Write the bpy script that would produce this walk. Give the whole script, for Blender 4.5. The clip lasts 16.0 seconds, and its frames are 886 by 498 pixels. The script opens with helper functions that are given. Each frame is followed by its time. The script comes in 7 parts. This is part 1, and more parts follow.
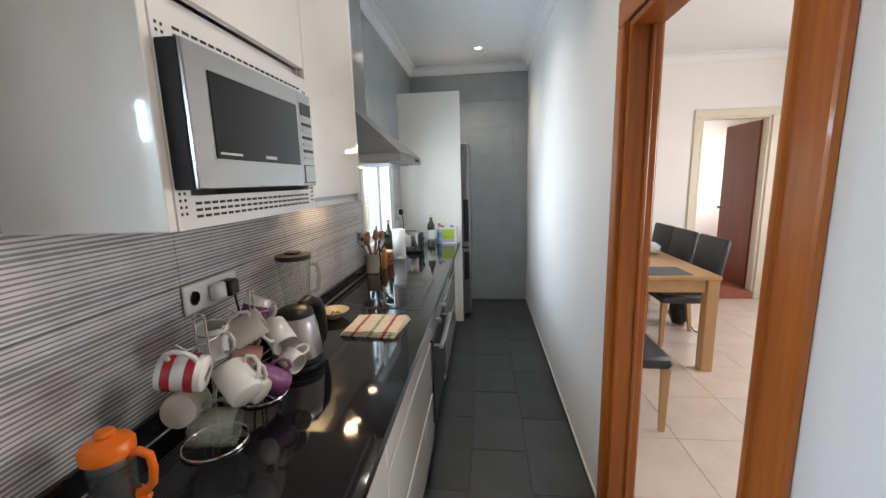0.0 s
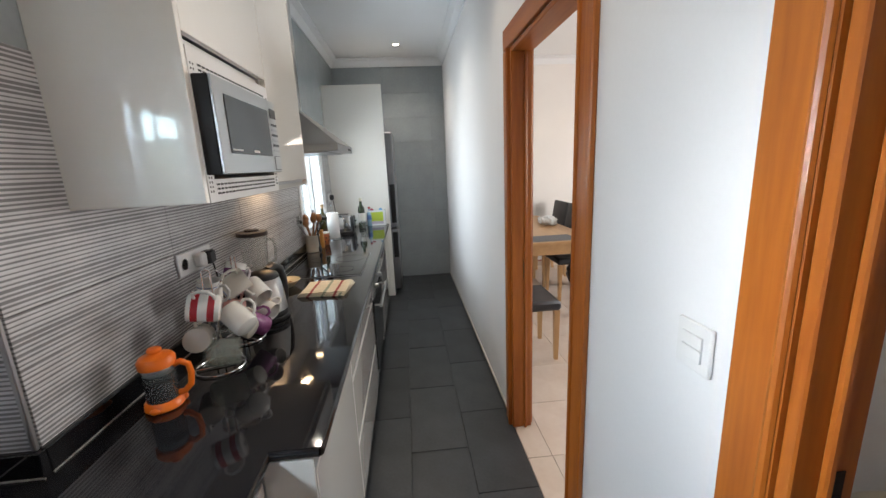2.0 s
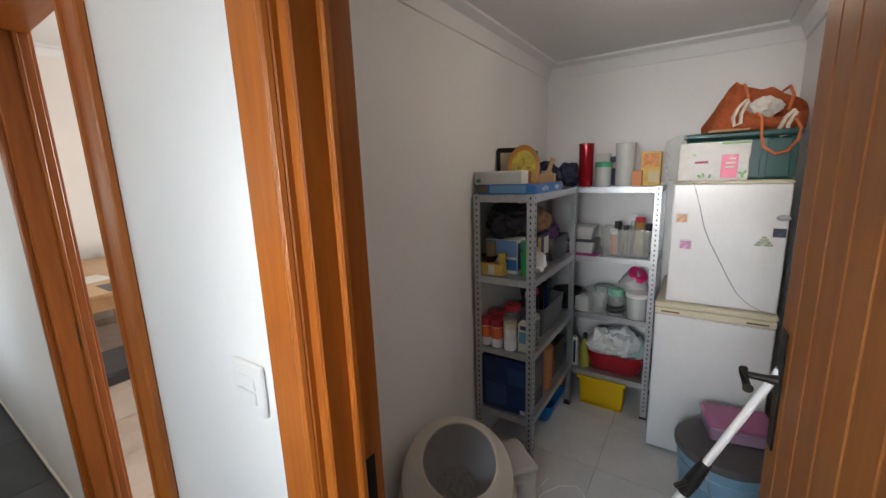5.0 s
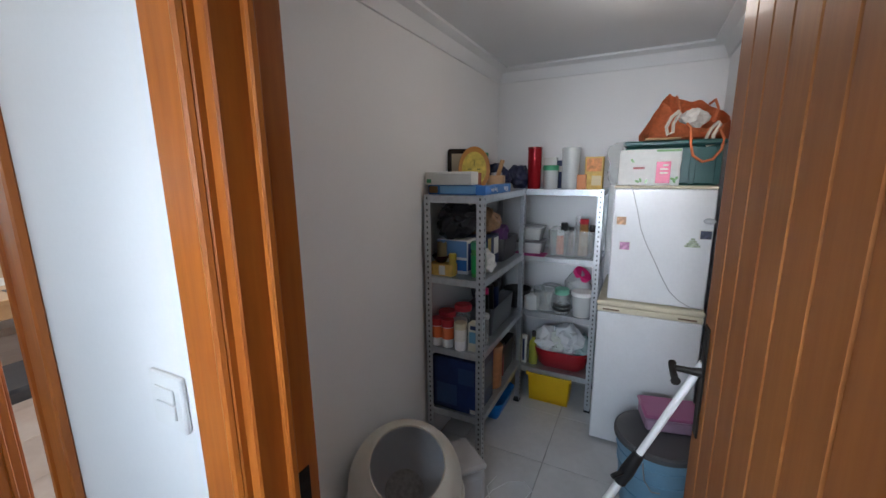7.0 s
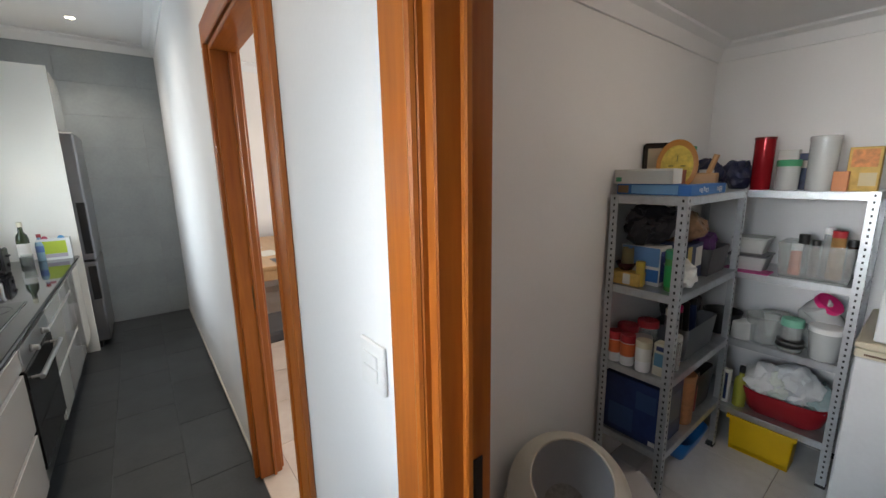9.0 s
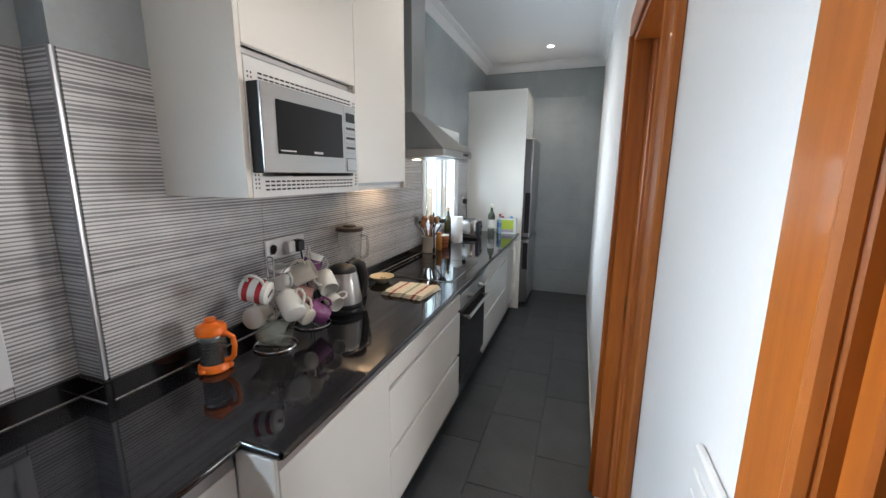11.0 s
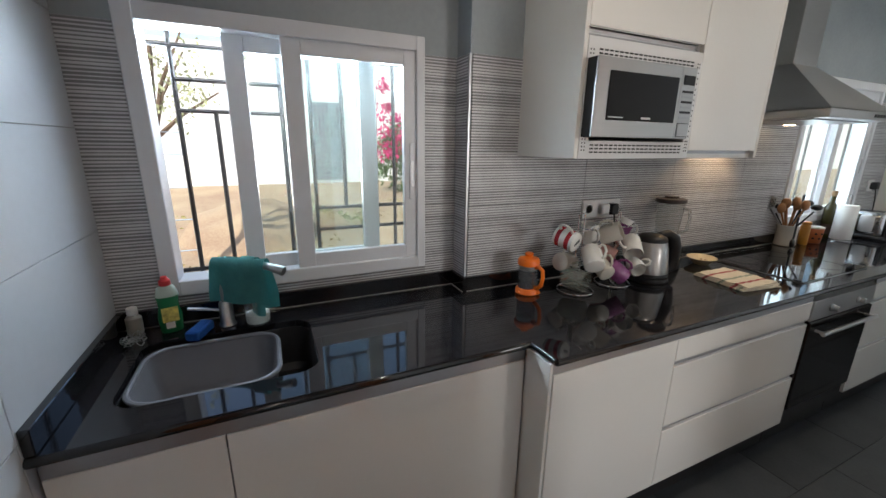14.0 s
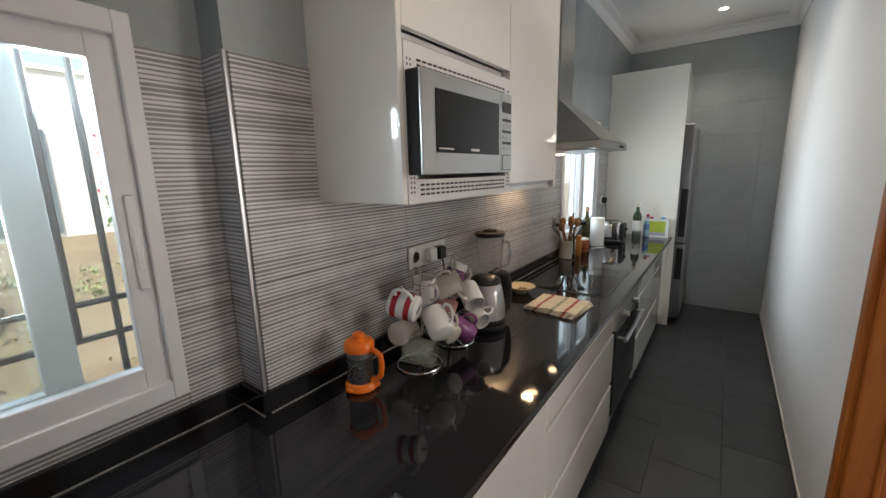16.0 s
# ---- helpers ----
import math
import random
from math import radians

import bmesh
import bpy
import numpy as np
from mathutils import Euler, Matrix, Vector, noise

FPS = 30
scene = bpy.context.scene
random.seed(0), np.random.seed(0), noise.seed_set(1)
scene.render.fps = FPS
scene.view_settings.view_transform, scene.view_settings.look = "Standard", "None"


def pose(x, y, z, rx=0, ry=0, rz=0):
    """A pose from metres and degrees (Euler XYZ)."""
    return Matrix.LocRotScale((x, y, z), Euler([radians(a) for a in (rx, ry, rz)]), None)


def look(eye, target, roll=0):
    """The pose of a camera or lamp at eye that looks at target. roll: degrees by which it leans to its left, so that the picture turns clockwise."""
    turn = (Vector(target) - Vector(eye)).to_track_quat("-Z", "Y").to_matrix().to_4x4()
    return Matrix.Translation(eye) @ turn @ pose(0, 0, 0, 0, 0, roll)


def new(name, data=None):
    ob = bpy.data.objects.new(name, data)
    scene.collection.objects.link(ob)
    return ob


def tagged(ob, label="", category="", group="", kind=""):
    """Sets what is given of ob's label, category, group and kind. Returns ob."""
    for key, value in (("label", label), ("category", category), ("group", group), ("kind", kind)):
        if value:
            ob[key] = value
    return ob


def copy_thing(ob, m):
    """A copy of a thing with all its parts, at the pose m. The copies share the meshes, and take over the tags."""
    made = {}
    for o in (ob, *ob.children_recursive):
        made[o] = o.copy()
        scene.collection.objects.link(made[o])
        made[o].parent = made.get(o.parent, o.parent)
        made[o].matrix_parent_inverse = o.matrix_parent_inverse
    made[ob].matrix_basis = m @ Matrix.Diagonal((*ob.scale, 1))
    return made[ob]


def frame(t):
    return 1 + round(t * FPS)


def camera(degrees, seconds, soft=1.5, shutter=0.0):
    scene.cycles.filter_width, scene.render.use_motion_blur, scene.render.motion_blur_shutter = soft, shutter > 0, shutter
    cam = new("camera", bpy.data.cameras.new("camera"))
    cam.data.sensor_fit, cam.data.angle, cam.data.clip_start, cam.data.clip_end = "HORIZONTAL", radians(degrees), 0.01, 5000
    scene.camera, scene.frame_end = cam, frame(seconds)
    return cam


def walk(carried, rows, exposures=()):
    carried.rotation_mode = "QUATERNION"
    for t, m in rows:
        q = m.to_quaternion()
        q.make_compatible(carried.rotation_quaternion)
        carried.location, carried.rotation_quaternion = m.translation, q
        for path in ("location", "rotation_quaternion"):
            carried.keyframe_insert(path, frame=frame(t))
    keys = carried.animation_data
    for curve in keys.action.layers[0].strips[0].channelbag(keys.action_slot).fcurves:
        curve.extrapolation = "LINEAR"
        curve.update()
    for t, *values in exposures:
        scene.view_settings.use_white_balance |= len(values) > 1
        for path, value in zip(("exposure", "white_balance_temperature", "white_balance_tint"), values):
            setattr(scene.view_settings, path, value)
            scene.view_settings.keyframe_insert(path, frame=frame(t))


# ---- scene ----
cam = camera(97.4, 16.0)
PATH = [
    (0, (-0.512, -0.342, 1.5), (-0.725, 1.617, 1.154), -1.6),
    (0.5, (-0.53, -0.518, 1.501), (-0.684, 1.445, 1.15), -2.0),
    (1, (-0.571, -0.663, 1.506), (-0.663, 1.298, 1.125), -2.1),
    (1.5, (-0.553, -0.752, 1.502), (-0.595, 1.204, 1.086), -2.5),
    (2, (-0.531, -0.787, 1.497), (-0.368, 1.161, 1.072), -2.6),
    (2.5, (-0.492, -0.768, 1.493), (-0.014, 1.132, 1.091), -2.7),
    (3, (-0.441, -0.765, 1.503), (0.404, 1.006, 1.112), -3.3),
    (3.5, (-0.394, -0.771, 1.501), (0.763, 0.814, 1.116), -3.1),
    (4, (-0.364, -0.774, 1.502), (1.016, 0.622, 1.121), -2.8),
    (4.5, (-0.344, -0.779, 1.499), (1.185, 0.453, 1.118), -2.4),
    (5, (-0.334, -0.785, 1.496), (1.297, 0.306, 1.111), -2.0),
    (5.2, (-0.332, -0.784, 1.491), (1.335, 0.254, 1.111), -2.0),
    (7.3, (-0.308, -0.808, 1.494), (1.438, 0.087, 1.104), -0.6),
    (7.5, (-0.312, -0.812, 1.492), (1.403, 0.143, 1.107), -1.0),
    (8, (-0.331, -0.794, 1.49), (1.286, 0.317, 1.102), -0.6),
    (8.2, (-0.342, -0.784, 1.489), (1.223, 0.399, 1.1), -0.5),
    (10.3, (-0.233, -0.674, 1.488), (-0.131, 1.292, 1.136), -0.4),
    (10.5, (-0.224, -0.618, 1.499), (-0.33, 1.347, 1.144), 0.1),
    (11, (-0.161, -0.597, 1.499), (-0.809, 1.256, 1.118), 0.5),
    (11.5, (-0.073, -0.629, 1.498), (-1.194, 0.973, 1.079), 0.7),
    (12, (-0.024, -0.664, 1.493), (-1.471, 0.636, 1.029), 1.0),
    (12.5, (-0.004, -0.686, 1.486), (-1.638, 0.36, 1.001), 1.0),
    (13, (0.008, -0.703, 1.479), (-1.723, 0.164, 0.977), 0.8),
    (13.5, (0.016, -0.7, 1.469), (-1.748, 0.09, 0.954), 0.7),
    (14, (0.012, -0.699, 1.467), (-1.746, 0.101, 0.948), 0.7),
    (14.5, (-0.04, -0.693, 1.473), (-1.751, 0.211, 0.969), 0.4),
    (15, (-0.159, -0.66, 1.483), (-1.769, 0.428, 1.01), -0.0),
    (15.5, (-0.303, -0.613, 1.497), (-1.734, 0.718, 1.076), -0.6),
    (16, (-0.402, -0.461, 1.502), (-1.555, 1.128, 1.115), -1.4),
]
walk(cam, [(t, look(eye, target, roll)) for t, eye, target, roll in PATH],
     exposures=[(0, 1.66, 6650, 11), (1.5, 1.64, 6750, 11), (3.5, 1.63, 6750, 11), (5, 1.64, 6950, 11), (7.4, 1.60, 6000, 10), (8.2, 1.66, 6850, 10), (10.5, 1.70, 6550, 10), (12, 1.55, 6450, 10), (14, 1.25, 6600, 10), (16, 1.25, 6950, 11)])

# ---- world, sun, lamps ----
world = bpy.data.worlds.new("sky")
scene.world = world
world.use_nodes = True
wn = world.node_tree.nodes
sky = wn.new("ShaderNodeTexSky")
sky.sky_type, sky.sun_disc = "NISHITA", False
sky.sun_elevation, sky.sun_rotation = radians(47), radians(131)
world.node_tree.links.new(sky.outputs[0], wn["Background"].inputs[0])
wn["Background"].inputs[1].default_value = 0.15

sun = new("sun", bpy.data.lights.new("sun", "SUN"))
sun.data.energy, sun.data.angle, sun.data.color = 2.4, radians(0.5), (1.0, 0.95, 0.87)
sun.matrix_world = look((7.0, -6.0, 10.0), (0, 0, 0))


def area_light(name, eye, target, w, h, watts, color=(0.93, 0.97, 1.0), spread=155):
    ob = new(name, bpy.data.lights.new(name, "AREA"))
    ob.data.shape, ob.data.size, ob.data.size_y, ob.data.energy, ob.data.color = "RECTANGLE", w, h, watts, color
    ob.data.spread = radians(spread)
    ob.matrix_world = look(eye, target)
    return ob


# area lamps at the openings, standing in for daylight
area_light("daylight_fill", (-1.655, -0.575, 1.74), (0, -0.575, 1.10), 0.90, 0.16, 8.3, (0.70, 0.85, 1.0), spread=132)
# one narrow beam from the sink window, added to brighten the pantry
area_light("daylight_fill", (-1.665, -0.57, 1.42), (2.4, -0.70, 1.15), 0.6, 0.40, 1.3, (0.95, 0.96, 1.0), spread=38)
area_light("daylight_fill", (-1.60, 2.81, 1.42), (0, 2.81, 1.25), 0.85, 0.9, 10.0, (0.78, 0.89, 1.0))
# added lamp in an assumed, unseen opening; lights the dining room
area_light("daylight_fill", (3.82, 2.4, 1.5), (0, 2.4, 1.1), 1.8, 1.4, 20, (1.0, 0.98, 0.97))
# fill lamp for the back room, in an added opening out of view
area_light("daylight_fill", (3.50, 5.4, 1.5), (1.2, 5.4, 1.2), 0.7, 1.1, 10, (1.0, 0.97, 0.94))

# ---- materials ----
def material(name, color, rough=0.5, metal=0.0, vary=0.08, scale=6.0, fine=60.0, bump=0.05, piece=0.0, coat=0.0, trans=0.0, ior=1.45, stretch=(1, 1, 1), second=None):
    """Principled surface with colour drift at two scales, fine relief and, for loose pieces, a drift from piece to piece."""
    m = bpy.data.materials.new(name)
    m.use_nodes = True
    nt = m.node_tree
    bsdf = nt.nodes["Principled BSDF"]
    bsdf.inputs["Roughness"].default_value = rough
    bsdf.inputs["Metallic"].default_value = metal
    bsdf.inputs["IOR"].default_value = ior
    bsdf.inputs["Coat Weight"].default_value = coat
    bsdf.inputs["Coat Roughness"].default_value = 0.04
    bsdf.inputs["Transmission Weight"].default_value = trans
    tc = nt.nodes.new("ShaderNodeTexCoord")
    mp = nt.nodes.new("ShaderNodeMapping")
    mp.inputs["Scale"].default_value = stretch
    nt.links.new(tc.outputs["Object"], mp.inputs[0])
    big, small = nt.nodes.new("ShaderNodeTexNoise"), nt.nodes.new("ShaderNodeTexNoise")
    big.inputs["Scale"].default_value, small.inputs["Scale"].default_value = scale, fine
    big.inputs["Detail"].default_value, small.inputs["Detail"].default_value = 3, 4
    for n in (big, small):
        nt.links.new(mp.outputs[0], n.inputs["Vector"])
    add = nt.nodes.new("ShaderNodeMath")
    add.operation = "MULTIPLY_ADD"
    add.inputs[1].default_value = 0.45
    nt.links.new(small.outputs[0], add.inputs[0])
    nt.links.new(big.outputs[0], add.inputs[2])
    ramp = nt.nodes.new("ShaderNodeMapRange")
    ramp.inputs[1].default_value, ramp.inputs[2].default_value = 0.42, 1.02
    nt.links.new(add.outputs[0], ramp.inputs[0])
    mix = nt.nodes.new("ShaderNodeMix")
    mix.data_type = "RGBA"
    lo = second or tuple(max(0.0, c * (1 - vary)) for c in color)
    hi = color if second else tuple(min(1.0, c * (1 + vary)) for c in color)
    mix.inputs[6].default_value, mix.inputs[7].default_value = (*lo, 1), (*hi, 1)
    nt.links.new(ramp.outputs[0], mix.inputs[0])
    out = mix.outputs[2]
    if piece:
        info, hsv, rng = nt.nodes.new("ShaderNodeObjectInfo"), nt.nodes.new("ShaderNodeHueSaturation"), nt.nodes.new("ShaderNodeMapRange")
        rng.inputs[3].default_value, rng.inputs[4].default_value = 1 - piece, 1 + piece
        nt.links.new(info.outputs["Random"], rng.inputs[0])
        nt.links.new(rng.outputs[0], hsv.inputs["Value"])
        nt.links.new(out, hsv.inputs["Color"])
        out = hsv.outputs[0]
    nt.links.new(out, bsdf.inputs["Base Color"])
    if bump:
        b = nt.nodes.new("ShaderNodeBump")
        b.inputs["Strength"].default_value, b.inputs["Distance"].default_value = bump, 0.01
        nt.links.new(add.outputs[0], b.inputs["Height"])
        nt.links.new(b.outputs[0], bsdf.inputs["Normal"])
    return m


def glow(name, color, strength):
    m = bpy.data.materials.new(name)
    m.use_nodes = True
    b = m.node_tree.nodes["Principled BSDF"]
    b.inputs["Base Color"].default_value = (*color, 1)
    b.inputs["Emission Color"].default_value = (*color, 1)
    b.inputs["Emission Strength"].default_value = strength
    return m


def wood(name, light, dark, rough=0.35, axis=2, coat=0.12, ring=9.0):
    """Grain that runs along one axis."""
    m = material(name, light, rough, coat=coat, second=dark, scale=ring, fine=ring * 7, bump=0.06,
                 stretch=tuple(0.12 if i == axis else 1.6 for i in range(3)))
    return m


def striped_tile(name):
    """Grey tile with narrow uneven horizontal ribs."""
    m = bpy.data.materials.new(name)
    m.use_nodes = True
    nt = m.node_tree
    bsdf = nt.nodes["Principled BSDF"]
    bsdf.inputs["Roughness"].default_value = 0.34
    tc, sep = nt.nodes.new("ShaderNodeTexCoord"), nt.nodes.new("ShaderNodeSeparateXYZ")
    nt.links.new(tc.outputs["Object"], sep.inputs[0])
    def math_node(op, x, y=None):
        n = nt.nodes.new("ShaderNodeMath")
        n.operation = op
        for i, v in enumerate((x, y)):
            if v is None:
                continue
            if isinstance(v, (int, float)):
                n.inputs[i].default_value = v
            else:
                nt.links.new(v, n.inputs[i])
        return n.outputs[0]
    cell = math_node("DIVIDE", sep.outputs[2], 0.0108)
    rnd = nt.nodes.new("ShaderNodeTexWhiteNoise")
    rnd.noise_dimensions = "1D"
    nt.links.new(math_node("FLOOR", cell), rnd.inputs["W"])
    width = math_node("ADD", math_node("MULTIPLY", rnd.outputs[0], 0.42), 0.24)
    dist = math_node("ABSOLUTE", math_node("SUBTRACT", math_node("FRACT", cell), 0.5))
    soft = math_node("MULTIPLY", math_node("SUBTRACT", dist, math_node("MULTIPLY", width, 0.5)), 9.0)
    ramp = nt.nodes.new("ShaderNodeValToRGB")
    ramp.color_ramp.elements[0].position, ramp.color_ramp.elements[1].position = 0.0, 0.55
    ramp.color_ramp.elements[0].color, ramp.color_ramp.elements[1].color = (0.22, 0.215, 0.22, 1), (0.62, 0.615, 0.625, 1)
    nt.links.new(soft, ramp.inputs[0])
    cloud = nt.nodes.new("ShaderNodeTexNoise")
    cloud.inputs["Scale"].default_value = 14.0
    nt.links.new(tc.outputs["Object"], cloud.inputs["Vector"])
    mul = nt.nodes.new("ShaderNodeMix")
    mul.data_type, mul.blend_type = "RGBA", "OVERLAY"
    mul.inputs[0].default_value = 0.25
    nt.links.new(ramp.outputs[0], mul.inputs[6])
    nt.links.new(cloud.outputs[0], mul.inputs[7])
    nt.links.new(mul.outputs[2], bsdf.inputs["Base Color"])
    b = nt.nodes.new("ShaderNodeBump")
    b.inputs["Strength"].default_value, b.inputs["Distance"].default_value = 0.5, 0.004
    nt.links.new(ramp.outputs[0], b.inputs["Height"])
    nt.links.new(b.outputs[0], bsdf.inputs["Normal"])
    return m


WHITE_WALL = material("white_wall_paint", (0.80, 0.80, 0.80), 0.6, vary=0.025, scale=2.2, fine=90, bump=0.06)
PALE_TILE = material("pale_grey_glazed_tile", (0.50, 0.52, 0.55), 0.3, vary=0.05, scale=2.5, fine=40, bump=0.02, piece=0.02)
CREAM_WALL = material("cream_wall_paint", (0.80, 0.77, 0.74), 0.6, vary=0.03, scale=2, fine=90, bump=0.05)
CEIL = material("ceiling_paint", (0.78, 0.79, 0.80), 0.7, vary=0.02, scale=2, bump=0.03)
GREY_PLASTER = material("grey_wall_tile", (0.335, 0.368, 0.382), 0.22, vary=0.10, scale=3.5, fine=45, bump=0.04, piece=0.03)
STRIPE = striped_tile("ribbed_grey_tile")
SLATE = material("slate_floor_tile", (0.043, 0.048, 0.053), 0.40, vary=0.30, scale=5, fine=70, bump=0.10, piece=0.18)
GROUT_DARK = material("dark_grout", (0.070, 0.075, 0.080), 0.8, vary=0.2)
MARBLE = material("beige_floor_tile", (0.72, 0.62, 0.53), 0.22, vary=0.08, scale=4, fine=22, bump=0.01, piece=0.03, second=(0.62, 0.50, 0.41))
GROUT_BEIGE = material("beige_grout", (0.50, 0.42, 0.36), 0.8, vary=0.1)
GREY_TILE = material("pale_grey_floor_tile", (0.62, 0.61, 0.60), 0.25, vary=0.1, scale=5, fine=30, bump=0.02, piece=0.03)
GROUT_GREY = material("grey_grout", (0.33, 0.32, 0.31), 0.8, vary=0.1)
GLOSS_WHITE = material("white_gloss_lacquer", (0.87, 0.85, 0.795), 0.07, vary=0.015, scale=2, bump=0.0, coat=1.0)
WHITE_PLASTIC = material("white_plastic", (0.78, 0.78, 0.77), 0.35, vary=0.02, bump=0.0)
WINDOW_WHITE = material("white_window_aluminium", (0.74, 0.75, 0.77), 0.3, vary=0.03, bump=0.0)
GRANITE = material("black_granite", (0.0032, 0.0032, 0.004), 0.05, vary=0.0, scale=110, fine=420, bump=0.0, ior=1.62, second=(0.013, 0.013, 0.0155))
STEEL = material("brushed_steel", (0.47, 0.47, 0.465), 0.28, 1.0, vary=0.06, scale=3, fine=120, bump=0.02, stretch=(1, 0.05, 1))
CHROME = material("chrome", (0.75, 0.75, 0.76), 0.08, 1.0, vary=0.02, bump=0.0)
ALU = material("grey_aluminium", (0.42, 0.42, 0.43), 0.35, 1.0, vary=0.05, bump=0.0)
GALV = material("galvanised_steel", (0.50, 0.52, 0.54), 0.38, 0.85, vary=0.14, scale=25, fine=120, bump=0.02)
BLACK_GLASS = material("black_glass", (0.006, 0.006, 0.007), 0.05, vary=0.1, bump=0.0, ior=1.38)
BLACK_PLASTIC = material("black_plastic", (0.014, 0.014, 0.015), 0.38, vary=0.2, bump=0.02)
# matte black: painted shade of laid-on holes and slots, also the microwave body
DARK = material("hole_shade_black", (0.012, 0.012, 0.013), 0.7, vary=0.2, bump=0.0)
PINE = wood("varnished_pine", (0.50, 0.155, 0.020), (0.27, 0.062, 0.007), 0.38)
PINE_Y = wood("varnished_pine_across", (0.50, 0.155, 0.020), (0.27, 0.062, 0.007), 0.38, axis=1)
DOOR_WOOD = wood("pine_door_board", (0.40, 0.15, 0.035), (0.28, 0.09, 0.020), 0.55, coat=0.05)
MAHOGANY = wood("mahogany_door", (0.20, 0.050, 0.022), (0.13, 0.030, 0.013), 0.3)
BEECH = wood("light_oak", (0.56, 0.34, 0.16), (0.44, 0.25, 0.11), 0.4, axis=1)
BEECH_Z = wood("light_oak_upright", (0.56, 0.34, 0.16), (0.44, 0.25, 0.11), 0.4)
IRON = material("dark_iron", (0.022, 0.019, 0.017), 0.5, 0.6, vary=0.3, scale=30, bump=0.1)
LEATHER = material("charcoal_leather", (0.036, 0.036, 0.040), 0.5, vary=0.2, scale=12, fine=150, bump=0.08)


def thin_glass(name, tint, film=0.0, film_color=(0.85, 0.86, 0.86), rough=0.02):
    """Clear sheet: see-through with a Fresnel gloss and, for plastic, a milky film."""
    m = bpy.data.materials.new(name)
    m.use_nodes = True
    nt = m.node_tree
    body = nt.nodes["Principled BSDF"]
    body.inputs["Base Color"].default_value, body.inputs["Roughness"].default_value = (*film_color, 1), 0.3
    see, shine, fres, milky, blend = (nt.nodes.new("ShaderNode" + k) for k in ("BsdfTransparent", "BsdfGlossy", "LayerWeight", "MixShader", "MixShader"))
    see.inputs[0].default_value = (*tint, 1)
    shine.inputs["Roughness"].default_value = rough
    milky.inputs[0].default_value = film
    nt.links.new(see.outputs[0], milky.inputs[1])
    nt.links.new(body.outputs[0], milky.inputs[2])
    curve, lift = nt.nodes.new("ShaderNodeMath"), nt.nodes.new("ShaderNodeMath")
    curve.operation, lift.operation = "POWER", "MULTIPLY_ADD"
    curve.inputs[1].default_value, lift.inputs[1].default_value, lift.inputs[2].default_value = 4.5, 0.85, 0.04
    fres.inputs["Blend"].default_value = 0.5
    nt.links.new(fres.outputs["Facing"], curve.inputs[0])
    nt.links.new(curve.outputs[0], lift.inputs[0])
    nt.links.new(lift.outputs[0], blend.inputs[0])
    nt.links.new(milky.outputs[0], blend.inputs[1])
    nt.links.new(shine.outputs[0], blend.inputs[2])
    nt.links.new(blend.outputs[0], nt.nodes["Material Output"].inputs[0])
    return m


PANE = thin_glass("window_pane", (0.90, 0.95, 0.94), 0.05)
GLASS = thin_glass("clear_glass", (0.93, 0.95, 0.94), 0.05)
SPOT_GLOW = glow("lamp_glow", (1.0, 0.86, 0.66), 14.0)
TERRACOTTA = material("terracotta_tile", (0.36, 0.12, 0.075), 0.5, vary=0.15, piece=0.1)


# ---- mesh helpers ----
def link(name, bm, mat, parent=None, label="", smooth=False):
    me = bpy.data.meshes.new(name)
    bm.normal_update()
    bm.to_mesh(me)
    bm.free()
    for m in (mat if isinstance(mat, (list, tuple)) else [mat]):
        me.materials.append(m)
    if smooth:
        for p in me.polygons:
            p.use_smooth = True
        me.set_sharp_from_angle(angle=radians(40))
    ob = new(name, me)
    if parent:
        ob.parent = parent
    if label:
        ob["label"] = label
    return ob


def part(name, bm, mat, parent, label="", smooth=True):
    return link(name, bm, mat, parent, label, smooth)


def thing(name, at, label, category, group="", turn=0.0):
    e = new(name)
    e.empty_display_size = 0.05
    e.location, e.rotation_euler = at, (0, 0, radians(turn))
    return tagged(e, label, category, group)


def box(bm, x0, y0, z0, x1, y1, z1, bevel=0.0, m=None, seg=1):
    r = bmesh.ops.create_cube(bm, size=1.0)["verts"]
    t = Matrix.Translation(((x0 + x1) / 2, (y0 + y1) / 2, (z0 + z1) / 2)) @ Matrix.Diagonal((abs(x1 - x0), abs(y1 - y0), abs(z1 - z0), 1))
    bmesh.ops.transform(bm, matrix=(m @ t if m else t), verts=r)
    if bevel:
        edges = list({e for v in r for e in v.link_edges})
        bmesh.ops.bevel(bm, geom=edges, offset=bevel, segments=seg, affect="EDGES", profile=0.5)
    return bm


def boxes(*rows, bevel=0.0):
    bm = bmesh.new()
    for r in rows:
        box(bm, *r, bevel=bevel)
    return bm


def lathe(bm, rings, seg=28, at=(0, 0, 0), m=None, closed=True):
    """Turn a profile of (radius, height) about z."""
    loops = []
    for r, z in rings:
        loop = []
        for i in range(seg):
            a = 2 * math.pi * i / seg
            p = Vector((at[0] + r * math.cos(a), at[1] + r * math.sin(a), at[2] + z))
            loop.append(bm.verts.new(m @ p if m else p))
        loops.append(loop)
    for a, b in zip(loops, loops[1:]):
        for i in range(seg):
            bm.faces.new((a[i], a[(i + 1) % seg], b[(i + 1) % seg], b[i]))
    if closed:
        bm.faces.new(loops[0][::-1])
        bm.faces.new(loops[-1])
    return bm


